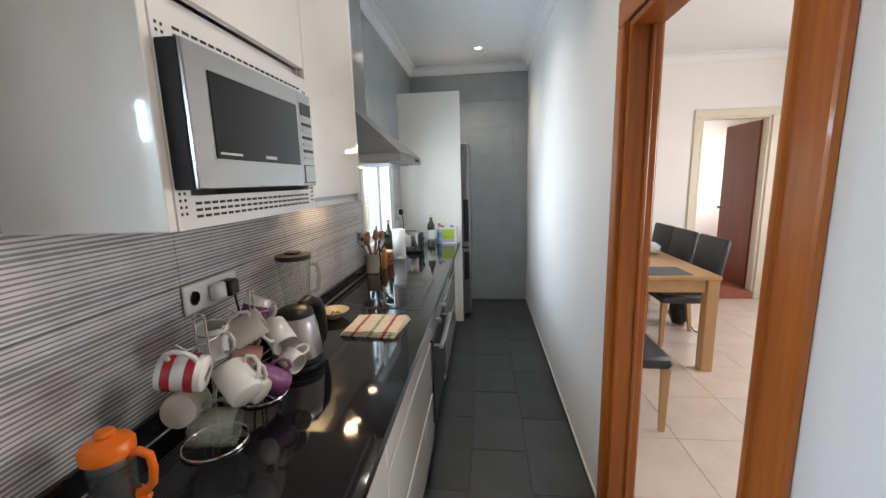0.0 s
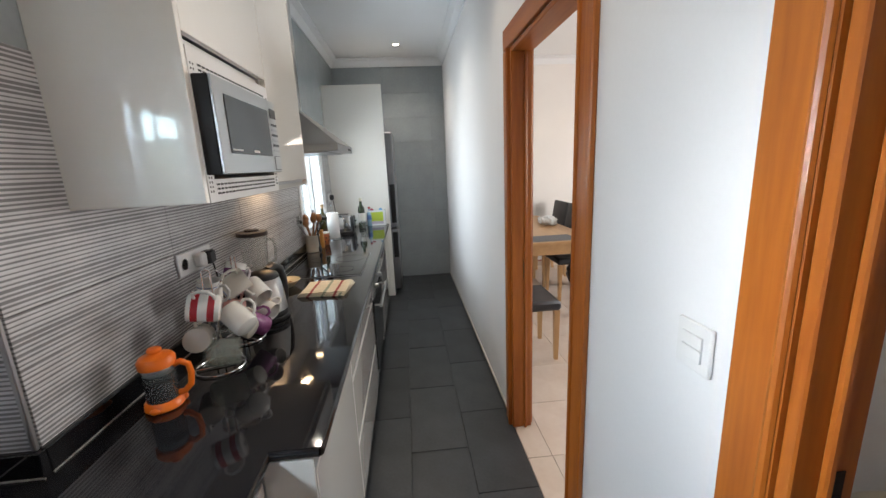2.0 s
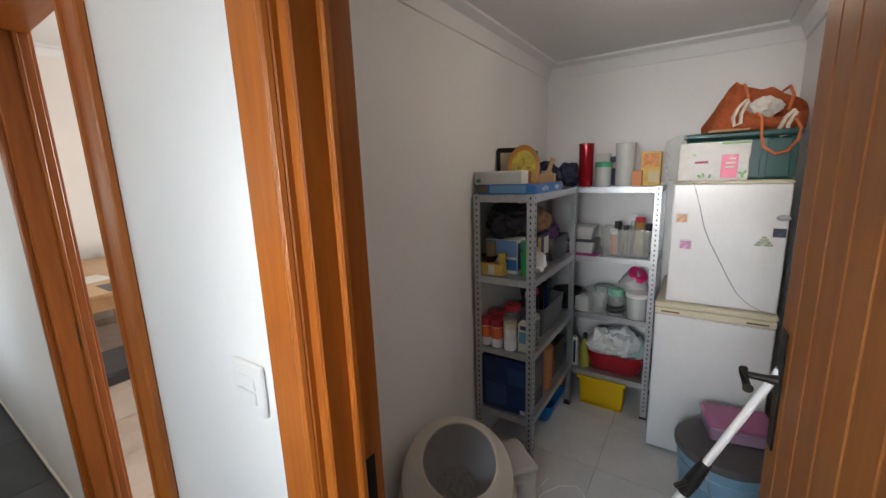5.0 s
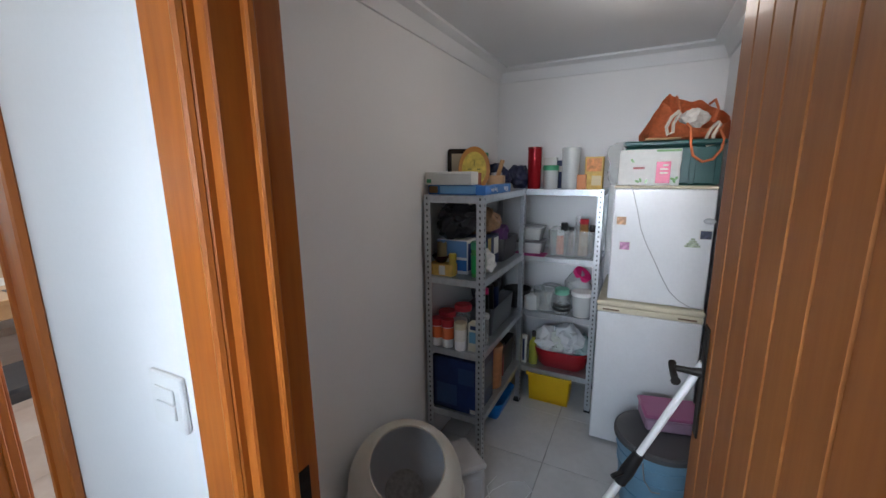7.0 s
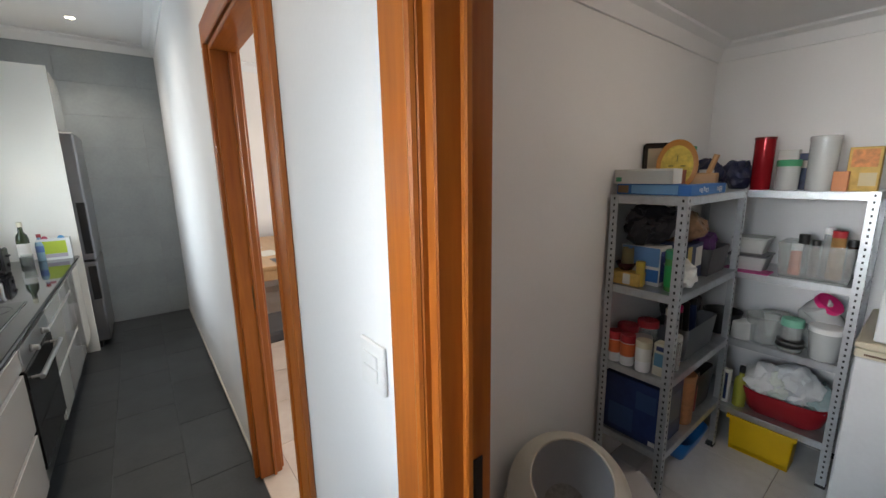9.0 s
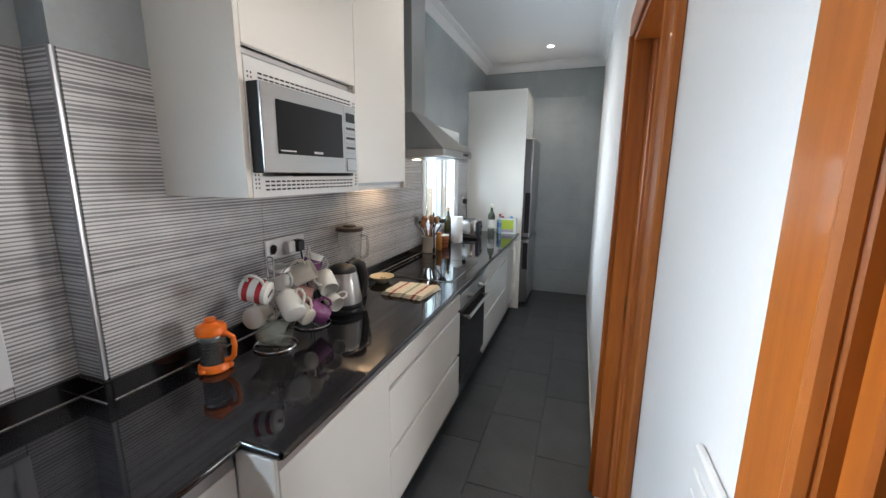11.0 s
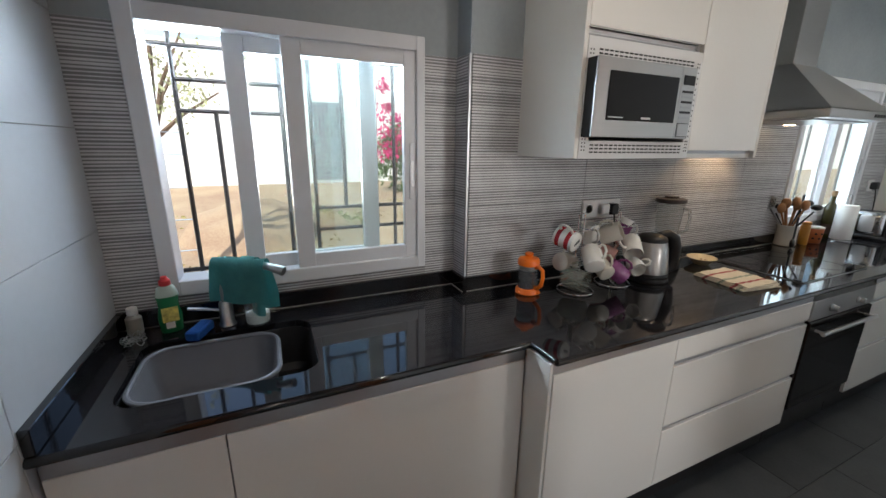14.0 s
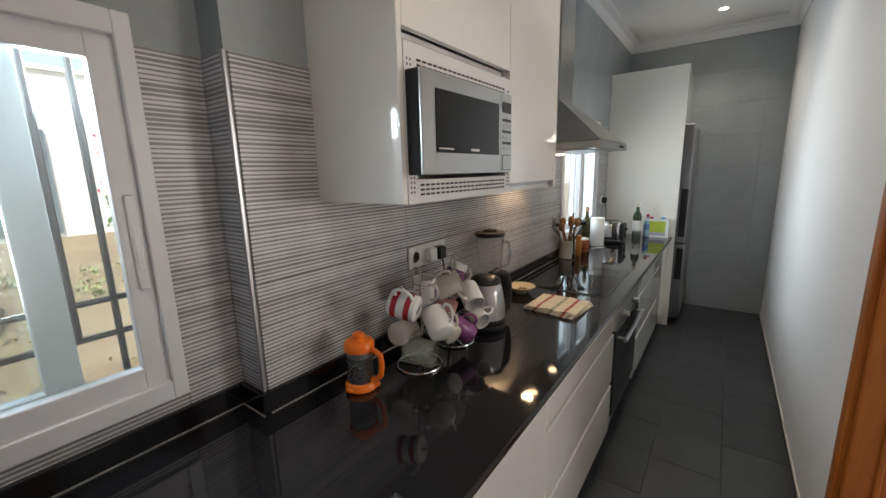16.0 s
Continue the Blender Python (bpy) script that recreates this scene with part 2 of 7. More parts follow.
def tube(bm, pts, r, seg=8, m=None, close=False, taper=None):
    """A round bar along points."""
    pts = [Vector(p) for p in pts]
    n = len(pts)
    loops = []
    prev = None
    for i, p in enumerate(pts):
        a = pts[(i - 1) % n] if (i or close) else p
        b = pts[(i + 1) % n] if (i < n - 1 or close) else p
        d = (b - a).normalized()
        side = d.cross(Vector((0, 0, 1)) if abs(d.z) < 0.9 else Vector((1, 0, 0))).normalized() if prev is None else (prev - d * prev.dot(d)).normalized()
        prev = side
        up = d.cross(side)
        rr = r if taper is None else r * taper[i]
        loop = []
        for k in range(seg):
            t = 2 * math.pi * k / seg
            q = p + (side * math.cos(t) + up * math.sin(t)) * rr
            loop.append(bm.verts.new(m @ q if m else q))
        loops.append(loop)
    pairs = list(zip(loops, loops[1:])) + ([(loops[-1], loops[0])] if close else [])
    for a, b in pairs:
        for k in range(seg):
            bm.faces.new((a[k], a[(k + 1) % seg], b[(k + 1) % seg], b[k]))
    if not close:
        bm.faces.new(loops[0][::-1])
        bm.faces.new(loops[-1])
    return bm


def arc(c, r, a0, a1, n=12, plane="xy"):
    out = []
    for i in range(n + 1):
        a = radians(a0 + (a1 - a0) * i / n)
        u, v = r * math.cos(a), r * math.sin(a)
        out.append({"xy": (c[0] + u, c[1] + v, c[2]), "xz": (c[0] + u, c[1], c[2] + v), "yz": (c[0], c[1] + u, c[2] + v)}[plane])
    return out


def crumple(bm, amount, scale=9.0, seed=0.0):
    for v in bm.verts:
        v.co += Vector(noise.noise_vector(v.co * scale + Vector((seed, seed, seed)))) * amount
    return bm


def blob(bm, c, s, sub=3, m=None):
    r = bmesh.ops.create_icosphere(bm, subdivisions=sub, radius=1.0)["verts"]
    t = Matrix.Translation(c) @ Matrix.Diagonal((*s, 1))
    bmesh.ops.transform(bm, matrix=(m @ t if m else t), verts=r)
    return bm


def structure(name, bm, mat, label, category, smooth=False):
    return tagged(link(name, bm, mat, smooth=smooth), label, category, kind="structure")


# ---- plan ----
WX, WW = -1.375, -1.485          # counter wall, window wall
YS, YN = -1.18, 4.46             # kitchen ends
H, T = 2.80, 0.085               # kitchen height, partition thickness
CT = 0.865                       # worktop
D0, D1, DZ = 0.385, 1.166, 2.02   # dining doorway
P0, P1 = -1.07, -0.337           # pantry doorway
PX, PY0, PY1, PH = 2.42, -1.16, 0.15, 2.17
DX, DY0, DY1 = 3.75, 0.25, 4.53  # dining room


def wall_x(name, x0, x1, ya, yb, h, holes, mat, label):
    """A wall across x with openings (y0, y1, z0, z1)."""
    bm = bmesh.new()
    y = ya
    for h0, h1, z0, z1 in sorted(holes):
        if h0 > y:
            box(bm, x0, y, 0, x1, h0, h)
        if z0 > 0:
            box(bm, x0, h0, 0, x1, h1, z0)
        if z1 < h:
            box(bm, x0, h0, z1, x1, h1, h)
        y = h1
    if yb > y:
        box(bm, x0, y, 0, x1, yb, h)
    return structure(name, bm, mat, label, "wall")


WIN1 = (-1.045, -0.108, 0.962, 1.85)
WIN2 = (2.33, 3.29, 0.98, 1.90)
wall_x("wall_west_window", WW - 0.2, WW, YS - 0.1, 0.035, H, [WIN1], GREY_PLASTER, "smooth grey wall above the sink with a window opening")
wall_x("wall_west_counter", WX - 0.12, WX, 0.035, YN + 0.1, H, [WIN2], GREY_PLASTER, "smooth grey kitchen wall behind the worktop")
wall_x("wall_east", 0, T, YS, YN, H, [(P0, P1, 0, DZ), (D0, D1, 0, DZ)], WHITE_WALL, "white painted partition with two doorways")
structure("wall_south", boxes((WW, YS - 0.1, 0, T, YS - 0.006, H)), GROUT_GREY, "pale grey tiled wall at the end of the worktop", "wall")
structure("wall_north", boxes((WX, YN + 0.008, 0, T, YN + 0.1, H)), GROUT_GREY, "kitchen end wall under grey tiles", "wall")
structure("ceiling_kitchen", boxes((WW - 0.2, YS - 0.1, H, T, YN + 0.1, H + 0.1)), CEIL, "white painted kitchen ceiling", "ceiling")
# unseen slab with overhang, added to keep sun out of the east openings
structure("sun_block_slab", boxes((WW - 0.2, YS - 0.1, H + 0.11, 5.6, 6.4, H + 0.22)), CEIL, "unseen flat slab added over the house to block the sun", "roof")
structure("floor_kitchen", boxes((WW - 0.2, YS - 0.1, -0.1, 0.0, YN + 0.1, -0.006)), GROUT_DARK, "dark grout bed under slate floor tiles", "floor")

# pantry
structure("wall_pantry_north", boxes((T, PY1, 0, PX + 0.1, DY0, H)), WHITE_WALL, "white painted pantry wall", "wall")
structure("wall_pantry_east", boxes((PX, PY0 - 0.1, 0, PX + 0.1, PY1, H)), WHITE_WALL, "white painted pantry back wall", "wall")
structure("wall_pantry_south", boxes((T, PY0 - 0.1, 0, PX, PY0, H)), WHITE_WALL, "white painted pantry side wall", "wall")
structure("ceiling_pantry", boxes((T, PY0, PH, PX, PY1, PH + 0.1)), CEIL, "white painted low pantry ceiling", "ceiling")
structure("floor_pantry", boxes((0.0, PY0, -0.1, PX, PY1, -0.006)), GROUT_GREY, "grey grout bed under pantry tiles", "floor")

# dining room
structure("wall_dining_north", boxes((T, DY1, 0, 1.95, DY1 + 0.12, H), (2.68, DY1, 0, DX, DY1 + 0.12, H), (1.95, DY1, 2.12, 2.68, DY1 + 0.12, H)), CREAM_WALL, "cream white dining room wall with a doorway", "wall")
# opening assumed and out of view, cut for the dining room lamp
wall_x("wall_dining_east", DX, DX + 0.15, DY0, DY1, H, [(1.5, 3.3, 0.8, 2.2)], CREAM_WALL, "cream white dining room wall with an assumed unseen wide opening")
structure("wall_dining_south", boxes((PX + 0.1, DY0 - 0.1, 0, DX, DY0, H)), CREAM_WALL, "cream white dining room wall", "wall")
structure("ceiling_dining", boxes((T, DY0, H, DX, DY1, H + 0.1)), CEIL, "white dining room ceiling", "ceiling")
structure("floor_dining", boxes((0.0, DY0, -0.1, DX, DY1, -0.006)), GROUT_BEIGE, "beige grout bed under dining room tiles", "floor")
# room behind the far doorway
structure("wall_hall", boxes((1.2, 6.1, 0, 3.4, 6.2, H), (1.1, DY1 + 0.12, 0, 1.2, 6.1, H)), CREAM_WALL, "cream wall of the room behind the doorway", "wall")
# unseen east side; its opening is added for the back room lamp
wall_x("wall_hall_east", 3.4, 3.5, DY1 + 0.12, 6.2, H, [(5.05, 5.75, 0.95, 2.05)], CREAM_WALL, "cream wall of the back room with an added unseen opening")
structure("ceiling_hall", boxes((1.1, DY1 + 0.12, H, 3.5, 6.2, H + 0.1)), CEIL, "white ceiling of the back room", "ceiling")
structure("floor_hall", boxes((1.1, DY1, -0.1, 3.5, 6.2, 0.09)), TERRACOTTA, "raised terracotta floor of the back room", "floor")


def cornice(name, runs, z, mat, size=0.09):
    """Stepped cove along straight runs (x0, y0, x1, y1, nx, ny) with the inward normal."""
    e = tagged(new(name), "white moulded plaster cornice", "cornice", kind="structure")
    prof = [(0.0, -size), (0.012, -size), (0.018, -size * 0.75), (size * 0.45, -size * 0.3), (size * 0.8, -0.018), (size, -0.012), (size, 0.0)]
    for x0, y0, x1, y1, nx, ny in runs:
        bm = bmesh.new()
        a = [bm.verts.new((x0 + nx * d, y0 + ny * d, z + h)) for d, h in prof]
        b = [bm.verts.new((x1 + nx * d, y1 + ny * d, z + h)) for d, h in prof]
        for i in range(len(prof) - 1):
            bm.faces.new((a[i], b[i], b[i + 1], a[i + 1]))
        part("moulding", bm, mat, e)
    return e


cornice("cornice_kitchen", [(WX, 0.035, WX, YN, 1, 0), (WX, YN, 0, YN, 0, -1), (0, YN, 0, YS, -1, 0), (0, YS, WW, YS, 0, 1), (WW, YS, WW, 0.035, 1, 0)], H - 0.001, CEIL)
cornice("cornice_pantry", [(T, PY1, PX, PY1, 0, -1), (PX, PY1, PX, PY0, -1, 0), (PX, PY0, T, PY0, 0, 1)], PH - 0.001, CEIL, 0.085)
cornice("cornice_dining", [(T, DY1, DX, DY1, 0, -1)], H - 0.001, CEIL)


def door_lining(name, y0, y1, z, label, stop):
    """Pine casing both sides, lining and stop of a doorway in the east partition."""
    e = tagged(new(name), label, "door frame", kind="structure")
    w = 0.095
    for face, x0, x1 in (("kitchen", -0.020, 0.0), ("inside", T, T + 0.017)):
        for ya, yb in ((y0 - w, y0 - 0.002), (y1 + 0.002, y1 + w)):
            bm = boxes((x0, ya, 0, x1, yb, z + 0.002), bevel=0.004)
            edge = ya if ya < y0 - 0.01 and yb < y1 else yb
            part("casing", bm, PINE, e, smooth=False)
        for y in (y0 - 0.012, y1 + 0.012):
            part("bead", tube(bmesh.new(), [(x0 if face == "kitchen" else x1, y, 0.001), (x0 if face == "kitchen" else x1, y, z + 0.002)], 0.0085, 8), PINE, e)
        part("head_casing", boxes((x0, y0 - w, z + 0.004, x1, y1 + w, z + 0.004 + w), bevel=0.004), PINE_Y, e, smooth=False)
    lin = 0.022
    part("jamb", boxes((-0.010, y0 - 0.001, 0, T + 0.010, y0 + lin, z), bevel=0.003), PINE, e, smooth=False)
    part("jamb", boxes((-0.010, y1 - lin, 0, T + 0.010, y1 + 0.001, z), bevel=0.003), PINE, e, smooth=False)
    part("head_jamb", boxes((-0.010, y0 + lin + 0.001, z - lin, T + 0.010, y1 - lin - 0.001, z), bevel=0.003), PINE_Y, e, smooth=False)
    s0, s1 = stop
    part("door_stop", boxes((s0, y1 - lin - 0.014, 0, s1, y1 - lin - 0.001, z - lin - 0.001), bevel=0.003), PINE, e, smooth=False)
    part("door_stop", boxes((s0, y0 + lin + 0.001, 0, s1, y0 + lin + 0.014, z - lin - 0.001), bevel=0.003), PINE, e, smooth=False)
    return e

door_lining("door_frame_dining", D0, D1, DZ, "varnished orange pine door frame of the dining doorway", (0.052, 0.066))
door_lining("door_frame_pantry", P0, P1, DZ, "varnished orange pine door frame of the pantry", (0.030, 0.044))
strike = thing("strike_plate", (0.058, D1 - 0.0225, 0.94), "small worn brass strike plate on the pine jamb", "strike plate")
part("plate", boxes((-0.011, -0.0025, -0.055, 0.011, 0.0, 0.055), bevel=0.001), material("worn_brass", (0.20, 0.13, 0.06), 0.4, 0.8, vary=0.3), strike)
part("latch_hole", boxes((-0.006, -0.0035, -0.018, 0.006, -0.002, 0.018)), DARK, strike)
strike2 = thing("strike_plate", (0.062, P1 - 0.0225, 0.98), "small dark strike plate on the pantry jamb", "strike plate")
part("plate", boxes((-0.011, -0.0025, -0.06, 0.011, 0.0, 0.06), bevel=0.001), IRON, strike2)
part("latch_hole", boxes((-0.006, -0.0035, -0.02, 0.006, -0.002, 0.02)), DARK, strike2)

# ---- kitchen units ----
FX, SX = -0.787, -0.907          # fronts by the hob, fronts by the sink
EX, ESX = -0.770, -0.890         # worktop edges
FB, FT = 0.155, 0.800

top = thing("worktop", (0, 0, CT), "polished black granite worktop with a stepped front edge", "worktop")
SKX0, SKX1, SKY0, SKY1 = -1.345, -0.995, -1.083, -0.605
bm = bmesh.new()
for r in ((WW, YS, ESX, SKY0), (WW, SKY0, SKX0, SKY1), (SKX1, SKY0, ESX, SKY1), (WW, SKY1, ESX, 0.03)):
    box(bm, r[0], r[1], -0.024, r[2], r[3], 0)
box(bm, WX, 0.030, -0.024, EX, 3.66, 0)
bmesh.ops.remove_doubles(bm, verts=bm.verts, dist=0.0005)
part("slab", bm, GRANITE, top, smooth=False)
for cx, cy, sx, sy in ((SKX0, SKY0, 1, 1), (SKX1, SKY0, -1, 1), (SKX0, SKY1, 1, -1), (SKX1, SKY1, -1, -1)):
    rad = 0.06
    pts = [(cx, cy)] + [(cx + sx * rad * (1 - math.sin(radians(k * 15))), cy + sy * rad * (1 - math.cos(radians(k * 15)))) for k in range(7)]
    bc = bmesh.new()
    lo_, hi_ = [bc.verts.new((x, y, -0.024)) for x, y in pts], [bc.verts.new((x, y, -0.0002)) for x, y in pts]
    flip = -1 if sx * sy > 0 else 1
    bc.faces.new(hi_[::flip]), bc.faces.new(lo_[::-flip])
    for k in range(len(pts)):
        j = (k + 1) % len(pts)
        bc.faces.new((lo_[k], lo_[j], hi_[j], hi_[k]) if flip > 0 else (lo_[j], lo_[k], hi_[k], hi_[j]))
    part("cutout_corner", bc, GRANITE, top, smooth=False)
part("nosing", tube(bmesh.new(), [(EX - 0.004, 0.03, -0.012), (EX - 0.004, 3.66, -0.012)], 0.0118, 10), GRANITE, top)
part("nosing", tube(bmesh.new(), [(ESX - 0.004, YS, -0.012), (ESX - 0.004, 0.03, -0.012)], 0.0118, 10), GRANITE, top)
part("nosing", tube(bmesh.new(), [(ESX - 0.004, 0.030, -0.012), (EX - 0.004, 0.030, -0.012)], 0.0118, 10), GRANITE, top)
UP = 0.062
for nm, b in (("upstand", (WW, YS + 0.02, 0.001, WW + 0.02, 0.015, UP)), ("upstand", (WW, 0.016, 0.001, WX + 0.02, 0.035, UP)),
              ("upstand", (WX, 0.036, 0.001, WX + 0.02, 3.66, UP)), ("upstand", (WW, YS, 0.001, ESX, YS + 0.02, UP))):
    part(nm, boxes(b, bevel=0.002), GRANITE, top, smooth=False)
SEAL = material("pale_silicone", (0.28, 0.27, 0.25), 0.5, vary=0.3, scale=30)
for a, b in (((WX + 0.021, 0.036), (WX + 0.021, 3.66)), ((WW + 0.021, YS + 0.02), (WW + 0.021, 0.015)), ((WW + 0.02, 0.0150), (WX + 0.021, 0.0150))):
    part("sealant", tube(bmesh.new(), [(*a, 0.002), (*b, 0.002)], 0.0022, 6), SEAL, top, "thin pale silicone joint")


def front(name, parent, x, y0, y1, z0, z1):
    return part(name, boxes((x - 0.018, y0 + 0.0015, z0, x, y1 - 0.0015, z1), bevel=0.0015), GLOSS_WHITE, parent, smooth=False)


def unit(label, x, y0, y1, fronts, kind="base_cabinet", top=0.79):
    """Handleless floor unit: carcass, toe board, grip rails and fronts (name, y0, y1, z0, z1)."""
    e = thing(kind, (x, (y0 + y1) / 2, 0), label, "cabinet")
    ym = (y0 + y1) / 2
    part("carcass", boxes((-0.50, y0 - ym + 0.001, 0.14, -0.022, y1 - ym - 0.001, top)), WHITE_PLASTIC, e, smooth=False)
    part("toe_board", boxes((-0.075, y0 - ym, 0.0, -0.06, y1 - ym, 0.139)), BLACK_PLASTIC, e, "dark toe board", smooth=False)
    part("top_rail", boxes((-0.03, y0 - ym, 0.7925, -0.004, y1 - ym, 0.840)), ALU, e, "grey aluminium grip rail", smooth=False)
    for i, (nm, a, b, z0, z1) in enumerate(fronts):
        front(nm, e, 0, a - ym, b - ym, z0, z1)
        if nm == "drawer" and z1 < 0.75:
            part("grip_rail", boxes((-0.021, a - ym + 0.002, z1 + 0.0005, -0.012, b - ym - 0.002, z1 + 0.0215)), ALU, e, "grey aluminium grip rail", smooth=False)
    return e


unit("white gloss cabinet with a plain door beside the step", FX, 0.034, 0.597, [("door", 0.034, 0.597, FB, FT)])
unit("white gloss cabinet with three handleless drawers", FX, 0.597, 1.508, [("drawer", 0.597, 1.508, FB, 0.410), ("drawer", 0.597, 1.508, 0.432, 0.690), ("drawer", 0.597, 1.508, 0.712, FT)])
unit("white gloss cabinet with three handleless drawers by the fridge", FX, 2.122, 3.05, [("drawer", 2.122, 3.05, FB, 0.410), ("drawer", 2.122, 3.05, 0.432, 0.690), ("drawer", 2.122, 3.05, 0.712, FT)])
unit("narrow white gloss cabinet beside the tall unit", FX, 3.05, 3.64, [("door", 3.05, 3.64, FB, FT)])
unit("white gloss under-sink cabinet with a plain door", SX, -0.842, 0.02, [("door", -0.842, 0.02, FB, 0.792)], top=0.66)
unit("white gloss corner cabinet with a plain door", SX, YS + 0.004, -0.842, [("door", YS + 0.004, -0.842, FB, 0.792)], top=0.66)
sp = thing("end_panel", (SX, 0.0265, 0), "white gloss end panel at the worktop step", "panel")
part("panel", boxes((0.001, -0.006, 0.0, FX - SX - 0.001, 0.006, 0.840), bevel=0.0015), GLOSS_WHITE, sp, smooth=False)

# oven
ov = thing("oven", (FX, 1.815, 0), "built-in stainless steel oven with a black glass door", "oven")
part("casing", boxes((-0.5, -0.295, 0.22, -0.02, 0.295, 0.80)), BLACK_PLASTIC, ov, smooth=False)
part("control_panel", boxes((-0.02, -0.300, 0.700, 0.003, 0.300, 0.800), bevel=0.002), STEEL, ov, smooth=False)
for i in range(5):
    part("vent_slat", boxes((-0.02, -0.29, 0.803 + i * 0.0055, -0.002 - i * 0.001, 0.29, 0.8055 + i * 0.0055)), STEEL, ov, smooth=False)
dr = part("oven_door", boxes((-0.02, -0.300, 0.228, 0.006, 0.300, 0.694), bevel=0.004), BLACK_GLASS, ov, "black glass oven door", smooth=False)
part("door_trim", boxes((0.006, -0.298, 0.612, 0.0085, 0.298, 0.692), bevel=0.001), BLACK_GLASS, dr)
part("oven_handle", tube(bmesh.new(), [(0.045, -0.26, 0.648), (0.045, 0.26, 0.648)], 0.0105, 14), STEEL, dr, "steel bar handle")
for y in (-0.24, 0.24):
    part("handle_post", tube(bmesh.new(), [(0.006, y, 0.648), (0.045, y, 0.648)], 0.007, 10), STEEL, dr)
for y in (-0.13, 0.13):
    part("knob", lathe(bmesh.new(), [(0.019, 0), (0.019, 0.008), (0.015, 0.012), (0.014, 0.028), (0.011, 0.031)], 20, m=pose(0.003, y, 0.745, 0, 90, 0)), STEEL, ov, "steel control knob")
part("lower_panel", boxes((-0.05, -0.300, 0.14, -0.012, 0.300, 0.226)), BLACK_PLASTIC, ov, smooth=False)
part("toe_board", boxes((-0.075, -0.302, 0.0, -0.06, 0.302, 0.139)), BLACK_PLASTIC, ov, smooth=False)

# hob
hb = thing("ceramic_hob", (-1.050, 1.822, CT), "black glass ceramic hob set into the granite worktop", "hob")
part("glass_plate", boxes((-0.255, -0.30, 0.0005, 0.205, 0.30, 0.006), bevel=0.002), BLACK_GLASS, hb, smooth=False)
RING = material("grey_print", (0.05, 0.05, 0.055), 0.25, vary=0.1, bump=0)
for x, y, r in ((-0.13, -0.15, 0.09), (-0.13, 0.15, 0.07), (0.08, -0.15, 0.07), (0.08, 0.15, 0.10)):
    part("cooking_zone", tube(bmesh.new(), arc((x, y, 0.0062), r, 0, 345, 40), 0.0007, 4), RING, hb)
part("hob_frame", boxes((-0.259, -0.304, 0.0005, -0.256, 0.304, 0.004), (0.206, -0.304, 0.0005, 0.209, 0.304, 0.004), (-0.2555, -0.304, 0.0005, 0.2055, -0.301, 0.004), (-0.2555, 0.301, 0.0005, 0.2055, 0.304, 0.004)), STEEL, hb, smooth=False)

# hood
hd = thing("cooker_hood", (WX, 1.82, 1.60), "stainless steel pyramid cooker hood with a chimney", "cooker hood")
bm = bmesh.new()
lo = [bm.verts.new(p) for p in ((0.002, -0.30, 0.04), (0.47, -0.30, 0.04), (0.47, 0.30, 0.04), (0.002, 0.30, 0.04))]
hi = [bm.verts.new(p) for p in ((0.002, -0.11, 0.27), (0.20, -0.11, 0.27), (0.20, 0.11, 0.27), (0.002, 0.11, 0.27))]
for i in range(4):
    bm.faces.new((lo[i], lo[(i + 1) % 4], hi[(i + 1) % 4], hi[i]))
bm.faces.new(hi)
part("canopy", bm, STEEL, hd, smooth=False)
part("rim", boxes((0.002, -0.30, 0.0, 0.47, 0.30, 0.039), bevel=0.003), STEEL, hd, smooth=False)
part("chimney", boxes((0.002, -0.108, 0.268, 0.198, 0.108, H - 1.60 - 0.001), bevel=0.002), STEEL, hd, smooth=False)
part("grease_filter", boxes((0.06, -0.26, -0.006, 0.40, 0.26, 0.0)), ALU, hd, smooth=False)
for i in range(4):
    part("button", boxes((0.470, 0.10 + i * 0.03, 0.012, 0.473, 0.12 + i * 0.03, 0.026), bevel=0.001), BLACK_PLASTIC, hd, smooth=False)
for y in (-0.17, 0.17):
    part("hood_lamp", lathe(bmesh.new(), [(0.026, -0.009), (0.026, -0.0065)], 18, at=(0.11, y, 0)), glow("hood_lamp_glow", (1.0, 0.72, 0.42), 9.0), hd)
hl = new("hood_lamp_light", bpy.data.lights.new("hood_lamp_light", "SPOT"))
hl.data.energy, hl.data.color, hl.data.spot_size, hl.data.spot_blend, hl.data.shadow_soft_size = 2.6, (1.0, 0.66, 0.36), radians(130), 0.5, 0.03
hl.matrix_world = look((WX + 0.11, 1.56, 1.585), (WX + 0.05, 1.40, 1.0))

# wall cabinet with microwave
CX, CB, CTP = -1.043, 1.425, 2.37
wc = thing("wall_cabinet", (WX, 0.785, CB), "tall white gloss wall cabinet housing a microwave", "cabinet")
d, y0, ym, y1, hh = CX - WX, 0.262 - 0.785, 0.842 - 0.785, 1.312 - 0.785, CTP - CB
part("side_panel", boxes((0.001, y0, 0, d, y0 + 0.018, hh), bevel=0.0015), GLOSS_WHITE, wc, smooth=False)
part("side_panel", boxes((0.001, y1 - 0.018, 0, d, y1, hh), bevel=0.0015), GLOSS_WHITE, wc, smooth=False)
part("bottom_panel", boxes((0.001, y0 + 0.019, 0.0, d - 0.02, y1 - 0.019, 0.018)), GLOSS_WHITE, wc, smooth=False)
part("top_panel", boxes((0.001, y0 + 0.019, hh - 0.018, d - 0.02, y1 - 0.019, hh)), GLOSS_WHITE, wc, smooth=False)
